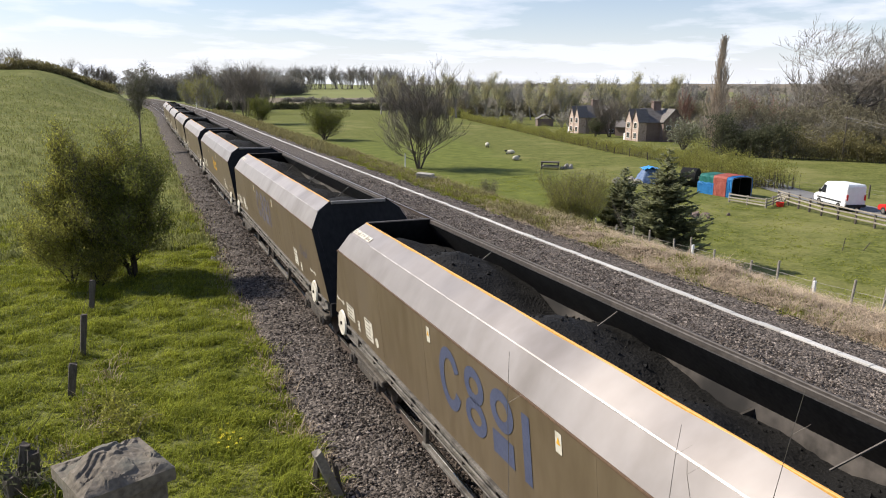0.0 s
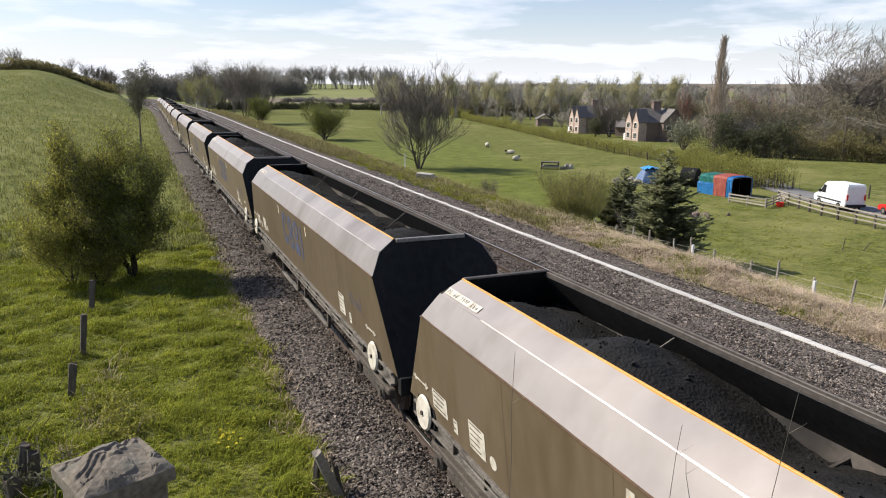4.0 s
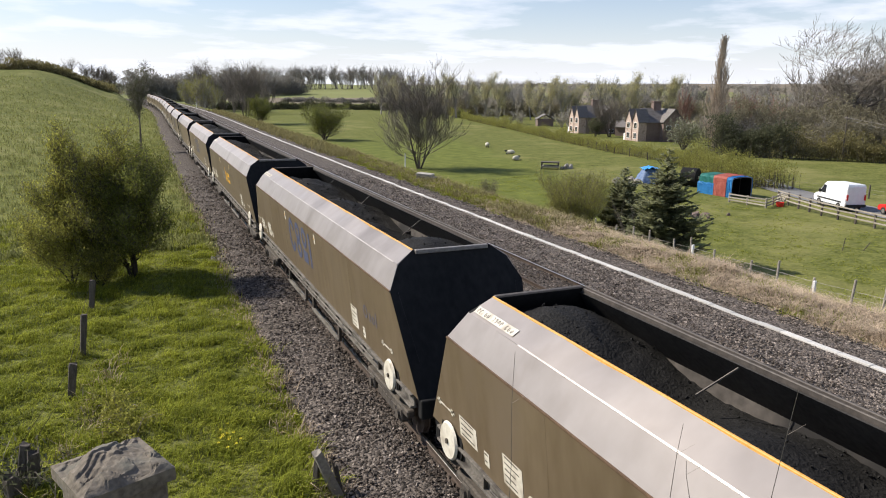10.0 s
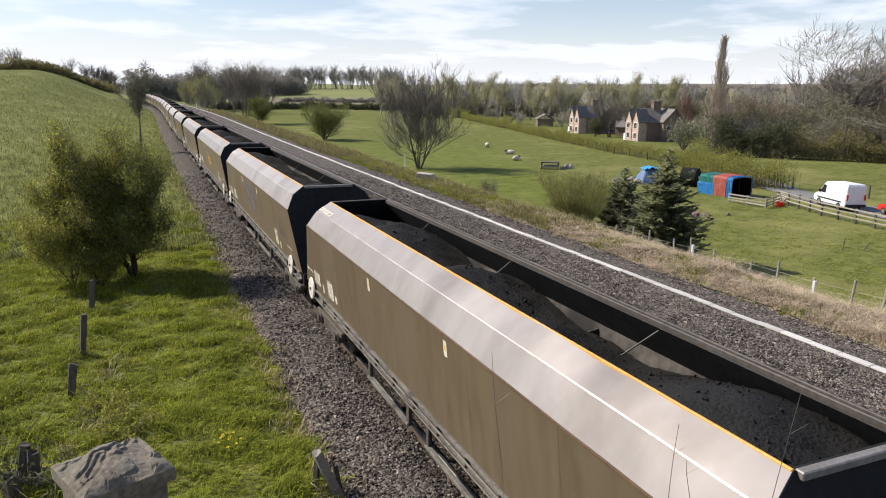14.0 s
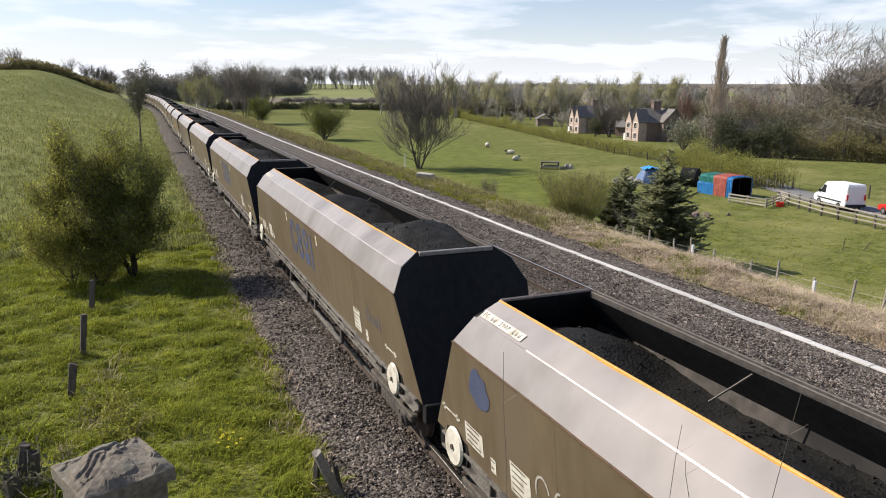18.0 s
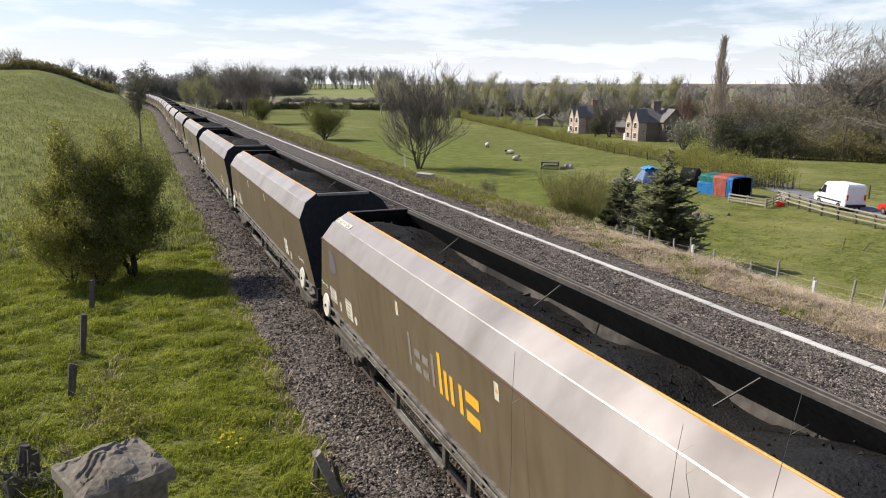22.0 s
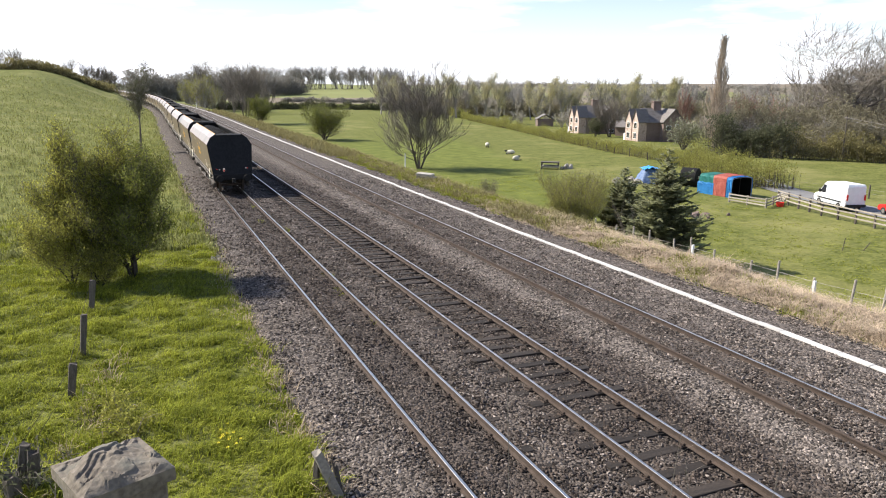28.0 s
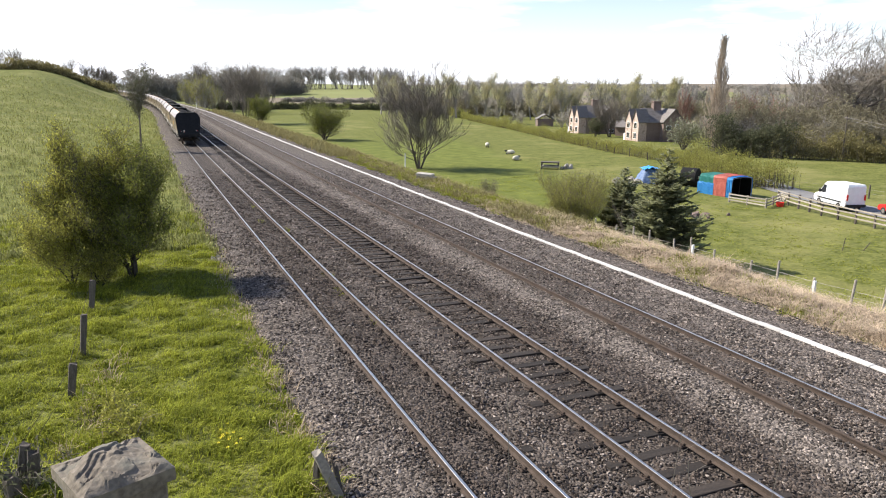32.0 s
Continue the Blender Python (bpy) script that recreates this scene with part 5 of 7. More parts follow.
def poplar(x, y, height, radius, seed):
    """A fastigiate poplar: steep branches off one stem inside a spindle, each with steep twigs."""
    rng = random.Random(seed)
    root = new("lombardy_poplar", None)

    def hull(u):
        return radius * min(0.45 + 2.2 * u, 1.35 * (1.01 - u) ** 0.7)

    trunk = [(Vector((0.02 * height * (k / 12) ** 2, 0, height * k / 12)), Vector((0.02 * height * ((k + 1) / 12) ** 2, 0, height * (k + 1) / 12)),
              0.34 * (1 - k / 12.5), 0.34 * (1 - (k + 1) / 12.5)) for k in range(12)]
    twigs = []
    for _ in range(240):
        u = rng.uniform(0.06, 0.9)
        a = rng.uniform(0, 2 * math.pi)
        rise = rng.uniform(0.10, 0.2)
        top = min(0.995, u + rise)
        out = hull(top) * rng.uniform(0.35, 1.05)
        p = Vector((0.02 * height * u * u, 0, height * u))
        q = Vector((0.02 * height * top * top + math.cos(a) * out, math.sin(a) * out, height * top))
        m = p.lerp(q, 0.4) + Vector((math.cos(a), math.sin(a), 0)) * out * 0.22
        twigs += [(p, m, 0.07, 0.05), (m, q, 0.05, 0.03)]
        for _ in range(6):
            s0 = m.lerp(q, rng.random())
            d = Vector((rng.gauss(0, 0.22), rng.gauss(0, 0.22), 1)).normalized()
            twigs.append((s0, s0 + d * rng.uniform(0.7, 1.8), 0.038, 0.022))
    mesh_object("trunk", limb_mesh("trunk", trunk), M_TANTWIG, root)
    mesh_object("branchwork", limb_mesh("branchwork", twigs, 3), M_TANTWIG, root)["kind"] = "stuff"
    root.matrix_basis = pose(x, y, ground_z(x, y) - 0.1)
    return tagged(root, "tall narrow leafless poplar with tan twigs behind the cottages", "tree")


poplar(100.0, 103.5, 19.8, 2.75, 41)
tree("willow_tree", "great leafless willow with sweeping windblown branches", "tree", 128, 96, 24, 42, None, 0, stems=1, lean=0.12, spread=0.95, levels=5, split=4, r0=1.15, first=0.3, up=0.45, shrink=0.74, curve=0.35, twig=M_FARTWIG, wide=12, spray=4, spray_len=1.9, wind=(0.25, -0.25, 0.2), fine=0.0012)
tree("willow_bush", "grey-green willow bush in catkin beside the cottage", "bush", 95, 106, 6.0, 43, M_GREYLEAF, 3500, 0.16, 0.6, stems=6, lean=0.5, spread=0.6, levels=3, split=5, r0=0.14, first=0.1)
tree("garden_tree", "spreading leafless garden tree between the cottages", "tree", 106.5, 144.5, 9.5, 44, None, 0, spray=2, spray_len=1.0, stems=4, lean=0.3, spread=0.6, levels=4, split=5, r0=0.25, first=0.2)


def blades(name, label, material, spots, count, height, width, lean=0.5, category="grass", sweep=(0.0, 0.0)):
    """Grass tufts: thin bent blades."""
    rng = random.Random(len(spots) + count)
    v, f = [], []
    for x, y, z, k in spots:
        for _ in range(count):
            a = rng.uniform(0, 2 * math.pi)
            h = height * k * rng.uniform(0.5, 1.4)
            px, py = x + rng.gauss(0, 0.09 * k), y + rng.gauss(0, 0.09 * k)
            d = Vector((math.cos(a) + sweep[0], math.sin(a) + sweep[1], 0))
            s = Vector((-d.y, d.x, 0)) * width * rng.uniform(0.6, 1.3)
            p = Vector((px, py, z - 0.02))
            m = p + d * (h * lean * 0.35) + Vector((0, 0, h * 0.65))
            t = p + d * (h * lean * rng.uniform(0.8, 1.5)) + Vector((0, 0, h * rng.uniform(0.75, 1.0)))
            i = len(v)
            v += [p - s, p + s, m + s * 0.7, m - s * 0.7, t]
            f += [(i, i + 1, i + 2, i + 3), (i + 3, i + 2, i + 4)]
    return tagged(mesh_object(name, raw_mesh(name, v, f), material), label, category, kind="stuff")


def build_grass():
    rng = random.Random(5)
    near, mid = [], []
    while len(near) < 28000:
        y = 9 + 34 * rng.random() ** 1.5
        x = rng.uniform(-9, 3.35)
        if x < -2 - (y - 9) * 0.16:
            continue
        edge = 2.95 + 0.25 * noise.noise(Vector((y * 0.5, 0, 0)))
        if x > edge:
            continue
        k = 0.5 + 1.9 * max(0, 0.2 + noise.noise(Vector((x * 1.1, y * 2.0, 4)))) ** 1.4 * (0.6 + 0.8 * rng.random())
        near.append((x + bend(y), y, ground_z(x + bend(y), y), k))
    blades("grass", "lush green rough grass on the railway bank", M_BLADE, near, 8, 0.15, 0.0085, 0.75, sweep=(0.35, -0.2))
    while len(mid) < 9000:
        y = 33 + 200 * rng.random() ** 1.6
        x = rng.uniform(-5 - 0.25 * y, 3.2)
        mid.append((x + bend(y), y, ground_z(x + bend(y), y), (0.7 + rng.random()) * (1 + y / 160)))
    blades("grass", "rough tussocky grass of the hillside field", M_BLADEPALE, mid, 7, 0.2, 0.03)
    straw, green = [], []
    while len(straw) < 7500:
        y = rng.uniform(7, 75)
        d = 19.2 + 6.9 * rng.random() ** 1.1
        p = 1.0 if y < 28 else max(0.08, 1 - (y - 28) / 16)
        x = d + bend(y)
        spot = (x, y, max(ground_z(x, y), ballast_z(d) - 0.02 if d < 20.0 else -9), (0.45 + 0.5 * rng.random() + 1.3 * max(0.0, noise.noise(Vector((d * 1.2, y * 0.8, 2.0))))) * smooth(19.0, 20.6, d + 0.5 * noise.noise(Vector((y * 0.6, 3, 0)))) + 0.05)
        if rng.random() < p * (0.93 if d < 23.6 else 0.5) * min(1.0, 0.3 + 2.2 * max(0.0, 0.25 + noise.noise(Vector((d * 0.7, y * 0.45, 8.0))))):
            straw.append(spot)
        else:
            green.append(spot)
    blades("dry_grass", "bleached dry grass along the edge of the ballast", M_STRAW, straw, 12, 0.3, 0.010, 1.5)
    blades("grass", "coarse green grass on the railway bank", M_BLADE, green, 8, 0.24, 0.012, 0.7)
    dead = []
    for _ in range(300):
        y = 9.5 + 46 * rng.random() ** 1.3
        dead.append((2.75 + rng.gauss(0, 0.22) + bend(y), y, ground_z(2.7 + bend(y), y), 0.6 + rng.random() * 0.7))
    for _ in range(36):
        u = rng.random()
        dead.append((-0.75 - 1.1 * u + rng.gauss(0, 0.2), 19.8 - 7.5 * u, ground_z(-1, 18), 0.8 + rng.random()))
    blades("dry_grass", "pale dead grass stalks among the green", M_STRAW, dead, 7, 0.24, 0.008, 0.8)
    stalks = [(2.7 + rng.gauss(0, 0.3), 11.9 + rng.gauss(0, 0.5), ground_z(2.7, 12), 1.0) for _ in range(2)]
    blades("dry_stalks", "long pale dead stalks leaning by broken posts", M_STRAW, stalks, 3, 0.75, 0.008, 1.0, sweep=(0.6, 0.0))
    rough = []
    while len(rough) < 5500:
        y = 32 + 90 * rng.random() ** 1.4
        d = 19.9 + 9.5 * rng.random()
        if noise.noise(Vector((d * 0.5, y * 0.25, 3.0))) > rng.uniform(-0.5, 0.35):
            rough.append((d + bend(y), y, ground_z(d + bend(y), y), 0.6 + 1.1 * rng.random()))
    blades("grass", "rough olive tussocks mixed with dead stalks on the bank", M_BUD, rough, 8, 0.34, 0.022, 0.9)
    sward = []
    while len(sward) < 9000:
        y = 16 + 62 * rng.random() ** 1.2
        x = rng.uniform(27.5, 52) + bend(y)
        k = noise.noise(Vector((x * 0.5, y * 0.5, 6.0)))
        if k > rng.uniform(-0.6, 0.5):
            sward.append((x, y, ground_z(x, y), 0.5 + 0.8 * rng.random() + max(0, k)))
    blades("grass", "grazed green sward of the paddock with small tussocks", M_BLADE, sward, 6, 0.07, 0.016, 1.0)
    weeds = []
    for wx, wy in ((6.55, 20.3), (6.5, 26.5), (6.6, 31.0), (6.35, 24.0), (5.9, 39.0), (6.3, 44.0), (4.2, 9.2), (6.9, 36.0)):
        for _ in range(9):
            weeds.append((wx + rng.gauss(0, 0.10) + bend(wy), wy + rng.gauss(0, 0.3), -0.2, 0.4 + 0.5 * rng.random()))
    blades("track_weeds", "small green weeds between the sleepers", M_BLADE, weeds, 8, 0.14, 0.010, 0.8, category="weeds")
    far = []
    while len(far) < 3500:
        y = rng.uniform(75, 230)
        d = rng.uniform(18.9, 30.0)
        far.append((d + bend(y), y, ground_z(d + bend(y), y), 0.8 + rng.random()))
    blades("grass", "coarse olive grass on the embankment", M_BUD, far, 6, 0.45, 0.05, 0.7)


build_grass()
# ---------------- the cottages ----------------
def cottage(x, y, turn, label):
    """A stone cottage: a main range with a cross wing, two small front gables, slate roofs and a tall stack."""
    root = new("stone_cottage", None)
    eaves, ridge = 4.9, 7.9

    def gable(name, x0, x1, y0, y1, eave, top, mat, along_x=False):
        bm = bmesh.new()
        if along_x:
            mid = (y0 + y1) / 2
            pts = ((y0, 0), (y1, 0), (y1, eave), (mid, top), (y0, eave))
            a = [bm.verts.new((x0, p, z)) for p, z in pts]
            b = [bm.verts.new((x1, p, z)) for p, z in pts]
        else:
            mid = (x0 + x1) / 2
            pts = ((x0, 0), (x1, 0), (x1, eave), (mid, top), (x0, eave))
            a = [bm.verts.new((p, y0, z)) for p, z in pts]
            b = [bm.verts.new((p, y1, z)) for p, z in pts]
        for i in range(5):
            bm.faces.new((a[i], a[(i + 1) % 5], b[(i + 1) % 5], b[i]))
        bm.faces.new(a[::-1])
        bm.faces.new(b)
        bmesh.ops.recalc_face_normals(bm, faces=bm.faces)
        return part(name, bm, mat, root)

    def roof(x0, x1, y0, y1, eave, top, along_x=False):
        for s in (-1, 1):
            bm = bmesh.new()
            if along_x:
                mid, half = (y0 + y1) / 2, (y1 - y0) / 2 + 0.3
                e = eave - 0.3 * (top - eave) / (half - 0.3)
                pts = [(x0 - 0.25, mid + s * half, e), (x1 + 0.25, mid + s * half, e), (x1 + 0.25, mid, top), (x0 - 0.25, mid, top)]
            else:
                mid, half = (x0 + x1) / 2, (x1 - x0) / 2 + 0.3
                e = eave - 0.3 * (top - eave) / (half - 0.3)
                pts = [(mid + s * half, y0 - 0.25, e), (mid + s * half, y1 + 0.25, e), (mid, y1 + 0.25, top), (mid, y0 - 0.25, top)]
            lo = [bm.verts.new((a, b, c + 0.03)) for a, b, c in pts]
            hi = [bm.verts.new((a, b, c + 0.17)) for a, b, c in pts]
            bm.faces.new(lo)
            bm.faces.new(hi[::-1])
            for i in range(4):
                bm.faces.new((lo[i], lo[(i + 1) % 4], hi[(i + 1) % 4], hi[i]))
            bmesh.ops.recalc_face_normals(bm, faces=bm.faces)
            part("roof", bm, M_SLATE, root, "grey slate roof slope")

    # main and wing walls: dark brick that also holds their shade in its colour
    gable("wall", 0, 5.0, 0, 6.0, eaves, ridge, M_SPLIT, True)
    roof(0, 5.0, 0, 6.0, eaves, ridge, True)
    gable("wing_wall", 3.5, 9.1, -1.5, 6.4, eaves + 0.1, ridge - 0.1, M_SPLIT)
    roof(3.5, 9.1, -1.5, 6.4, eaves + 0.1, ridge - 0.1)
    for y0 in (0.1, 3.2):
        gable("gable_wall", -2.2, 0.02, y0, y0 + 2.7, eaves + 0.3, ridge - 0.2, M_HOUSE, True)
        roof(-2.2, 0.4, y0, y0 + 2.7, eaves + 0.3, ridge - 0.2, True)
        for z in (0.9, 3.3):
            bm = bmesh.new()
            box(bm, -2.27, y0 + 0.75, z, -2.15, y0 + 1.95, z + 1.4, 0.02)
            w = part("window", bm, M_WHITE, root, "white framed window")
            for k in (0, 1):
                bm = bmesh.new()
                box(bm, -2.285, y0 + 0.83 + k * 0.55, z + 0.1, -2.26, y0 + 1.32 + k * 0.55, z + 1.3)
                part("pane", bm, M_GLASS, w)
    for x0, z in ((4.2, 3.0), (6.6, 3.3), (6.4, 0.6)):
        bm = bmesh.new()
        box(bm, x0, -1.58, z, x0 + 1.5, -1.46, z + 1.1, 0.02)
        w = part("window", bm, M_WHITE, root, "white framed window")
        for k in (0, 1):
            bm = bmesh.new()
            box(bm, x0 + 0.1 + k * 0.7, -1.60, z + 0.1, x0 + 0.7 + k * 0.7, -1.57, z + 1.0)
            part("pane", bm, M_GLASS, w)
    bm = bmesh.new()
    box(bm, 3.0, 2.4, 6.6, 5.0, 3.6, 9.6, 0.04)
    box(bm, 2.9, 2.3, 9.4, 5.1, 3.7, 9.65, 0.03)
    stack = part("chimney", bm, M_SPLIT, root, "tall stone chimney stack")
    for i in range(4):
        bm = bmesh.new()
        rod(bm, (3.3 + i * 0.47, 3.0, 9.6), (3.3 + i * 0.47, 3.0, 10.3), 0.15, 0.12, 8)
        part("chimney_pot", bm, M_RUBBLE, stack)
    bm = bmesh.new()
    box(bm, -2.25, 5.95, 0.0, -2.1, 6.6, 2.0, 0.02)
    part("porch_post", bm, M_WHITE, root)
    root.matrix_basis = pose(x, y, ground_z(x, y) - 0.3, 0, 0, turn) @ Matrix.Scale(0.93, 4)
    return tagged(root, label, "house", "stone cottages")


cottage(104.2, 128.0, -7, "stone cottage with slate roofs, front gables and chimney stack")
cottage(108.2, 157.0, -7, "stone cottage with gables half hidden by trees")


def shed(x, y, turn):
    root = new("garden_shed", None)
    bm = bmesh.new()
    box(bm, 0, 0, 0, 5, 3.5, 2.2, 0.03)
    part("wall", bm, M_SPLIT, root)
    bm = bmesh.new()
    prism(bm, [(-0.3, 2.1), (2.5, 3.6), (5.3, 2.1), (5.3, 2.25), (2.5, 3.8), (-0.3, 2.25)], -0.3, 3.8)
    part("roof", bm, M_SLATE, root)
    root.matrix_basis = pose(x, y, ground_z(x, y), 0, 0, turn)
    tagged(root, "small dark shed with a pitched roof", "shed")


shed(117, 196, -20)
shed(113.5, 146, 40)


# ---------------- the yard, lane and vehicles ----------------
def lay(name, label, pts, width, mat):
    """A lane laid along points on the ground."""
    verts, faces = [], []
    pts = [Vector((*p, 0)) for p in pts]
    fine = []
    for a, b in zip(pts, pts[1:]):
        n = max(1, int((b - a).length / 2))
        fine += [a.lerp(b, i / n) for i in range(n)]
    fine.append(pts[-1])
    for i, p in enumerate(fine):
        d = (fine[min(i + 1, len(fine) - 1)] - fine[max(i - 1, 0)]).normalized()
        s = Vector((-d.y, d.x, 0)) * width / 2
        for k in (-1, -0.5, 0, 0.5, 1):
            q = p + s * k
            verts.append((q.x, q.y, ground_z(q.x, q.y) + 0.05))
    faces = [(i * 5 + k, i * 5 + k + 1, i * 5 + k + 6, i * 5 + k + 5) for i in range(len(fine) - 1) for k in range(4)]
    return tagged(mesh_object(name, raw_mesh(name, verts, faces), mat, smooth=True), label, "lane", kind="structure")


lay("road", "narrow grey tarmac lane beside the paddock", [(74, 72), (66.5, 57.5), (62.5, 48), (60, 38), (58, 20), (56, -20)], 4.2, M_TARMAC)


def wheel(root, x, y, z, r, w, mat_hub):
    bm = bmesh.new()
    rod(bm, (x, y - w / 2, z), (x, y + w / 2, z), r, n=20)
    t = part("wheel", bm, M_RUBBER, root)
    for s in (-1, 1):
        bm = bmesh.new()
        rod(bm, (x, y + s * (w / 2 - 0.01), z), (x, y + s * (w / 2 + 0.012), z), r * 0.58, n=14)
        part("rim", bm, mat_hub, t)


def body_shape(bm, prof, half, tuck):
    """A vehicle body: a side outline in x, z drawn across, its upper edges leaning in."""
    a, b = [], []
    for x, z in prof:
        k = half - (tuck * max(0.0, z - 0.95))
        a.append(bm.verts.new((x, -k, z)))
        b.append(bm.verts.new((x, k, z)))
    n = len(prof)
    for i in range(n):
        bm.faces.new((a[i], a[(i + 1) % n], b[(i + 1) % n], b[i]))
    bm.faces.new(a[::-1])
    bm.faces.new(b)
    bmesh.ops.recalc_face_normals(bm, faces=bm.faces)
    bmesh.ops.bevel(bm, geom=bm.edges[:], offset=0.05, segments=2, affect="EDGES")


def van(x, y, turn):
    root = new("delivery_van", None)
    bm = bmesh.new()
    body_shape(bm, [(-2.5, 0.38), (2.35, 0.38), (2.5, 0.7), (2.42, 1.0), (1.75, 1.22), (1.05, 2.12), (0.75, 2.35), (-2.45, 2.42), (-2.55, 2.2)], 0.98, 0.09)
    part("body", bm, M_VAN, root)
    bm = bmesh.new()
    v = [bm.verts.new(p) for p in ((1.77, -0.78, 1.26), (1.77, 0.78, 1.26), (1.12, 0.74, 2.08), (1.12, -0.74, 2.08))]
    bm.faces.new(v)
    bmesh.ops.translate(bm, vec=(0.035, 0, 0.02), verts=bm.verts)
    part("windscreen", bm, M_GLASS, root)
    for s in (-1, 1):
        bm = bmesh.new()
        v = [bm.verts.new(p) for p in ((1.5, s * 0.955, 1.28), (0.62, s * 0.955, 1.28), (0.62, s * 0.895, 2.0), (1.05, s * 0.895, 2.0))]
        bm.faces.new(v)
        bmesh.ops.translate(bm, vec=(0, s * 0.012, 0), verts=bm.verts)
        part("side_window", bm, M_GLASS, root)
        bm = bmesh.new()
        box(bm, 1.4, s * 1.02 - 0.1, 1.25, 1.52, s * 1.02 + 0.1, 1.55, 0.03)
        part("mirror", bm, M_RUBBER, root)
        bm = bmesh.new()
        box(bm, -2.59, s * 0.82 - 0.08, 1.0, -2.53, s * 0.82 + 0.08, 1.5, 0.015)
        part("tail_light", bm, M_RED, root)
        bm = bmesh.new()
        box(bm, -1.9, s * 1.0 - 0.012, 0.72, 1.8, s * 1.0 + 0.012, 0.84, 0.008)
        part("rubbing_strip", bm, M_RUBBER, root)
        for wx in (-1.55, 1.5):
            wheel(root, wx, s * 0.87, 0.34, 0.34, 0.22, M_RIM2)
    bm = bmesh.new()
    box(bm, -2.66, -0.95, 0.38, -2.48, 0.95, 0.62, 0.04)
    part("bumper", bm, M_RUBBER, root)
    root.matrix_basis = pose(x, y, ground_z(x, y) + 0.05, 0, 0, turn)
    tagged(root, "white high-roofed van parked on the lane", "van")


van(60.3, 46.0, 70)


def car(x, y, turn):
    root = new("parked_car", None)
    bm = bmesh.new()
    body_shape(bm, [(-2.0, 0.3), (2.0, 0.3), (2.08, 0.6), (1.95, 0.8), (1.0, 0.95), (0.35, 1.42), (-1.0, 1.45), (-1.75, 1.0), (-2.08, 0.9)], 0.86, 0.22)
    part("body", bm, M_CARRED, root)
    for s in (-1, 1):
        bm = bmesh.new()
        v = [bm.verts.new(p) for p in ((0.85, s * 0.875, 0.98), (-1.5, s * 0.875, 1.02), (-0.95, s * 0.775, 1.38), (0.35, s * 0.775, 1.36))]
        bm.faces.new(v)
        part("side_window", bm, M_GLASS, root)
        for wx in (-1.25, 1.25):
            wheel(root, wx, s * 0.78, 0.31, 0.31, 0.2, M_RIM2)
    for a, b, c, d in ((1.0, 0.97, 0.38, 1.40), (-1.72, 1.03, -1.03, 1.42)):
        bm = bmesh.new()
        v = [bm.verts.new(p) for p in ((a, -0.76, b), (a, 0.76, b), (c, 0.68, d), (c, -0.68, d))]
        bm.faces.new(v)
        bmesh.ops.translate(bm, vec=(0.03 if a > 0 else -0.03, 0, 0.03), verts=bm.verts)
        part("windscreen", bm, M_GLASS, root)
    root.matrix_basis = pose(x, y, ground_z(x, y) + 0.05, 0, 0, turn)
    tagged(root, "red hatchback car parked on the lane", "car")


car(60.6, 40.0, 72)


def rail_fence(label, pts, name="rail_fence", step=2.0, height=1.25, rails=(0.45, 0.8, 1.15), mat_post=None, mat_rail=None, group=""):
    """Posts along a line with boards between them, each its own part."""
    rng = random.Random(len(pts) * 3 + int(step * 10))
    root = new(name, None)
    marks = []
    for (xa, ya), (xb, yb) in zip(pts, pts[1:]):
        n = max(1, round(math.hypot(xb - xa, yb - ya) / step))
        marks += [(xa + (xb - xa) * i / n, ya + (yb - ya) * i / n) for i in range(n)]
    marks.append(pts[-1])
    for x, y in marks:
        bm = bmesh.new()
        box(bm, -0.07, -0.07, -0.3, 0.07, 0.07, height * rng.uniform(0.97, 1.05), 0.012)
        p = part("post", bm, mat_post or M_POST, root)
        p.matrix_basis = pose(x, y, ground_z(x, y), rng.uniform(-2, 2), rng.uniform(-2, 2), rng.uniform(-6, 6))
    for (xa, ya), (xb, yb) in zip(marks, marks[1:]):
        for h in rails:
            a, b = Vector((xa, ya, ground_z(xa, ya) + h)), Vector((xb, yb, ground_z(xb, yb) + h + rng.uniform(-0.03, 0.03)))
            d = b - a
            bm = bmesh.new()
            box(bm, -d.length / 2 - 0.05, -0.025, -0.06, d.length / 2 + 0.05, 0.025, 0.06, 0.006)
            p = part("rail", bm, mat_rail or M_PALEWOOD, root)
            side = Vector((-d.y, d.x, 0)).normalized() * -0.09
            p.matrix_basis = Matrix.Translation((a + b) / 2 + side) @ d.to_track_quat("X", "Z").to_matrix().to_4x4()
    return tagged(root, label, "fence", group)


rail_fence("weathered post and rail fence along the paddock", [(57.6, 50.4), (54.7, 43.2), (53.2, 35.5), (52.3, 26)])
rail_fence("low pale wooden hurdles beside the shelter", [(53.2, 52.3), (53.6, 48.2), (57.4, 50.1)], "hurdle_fence", 1.9, 0.95, (0.25, 0.5, 0.8), M_PALEWOOD)


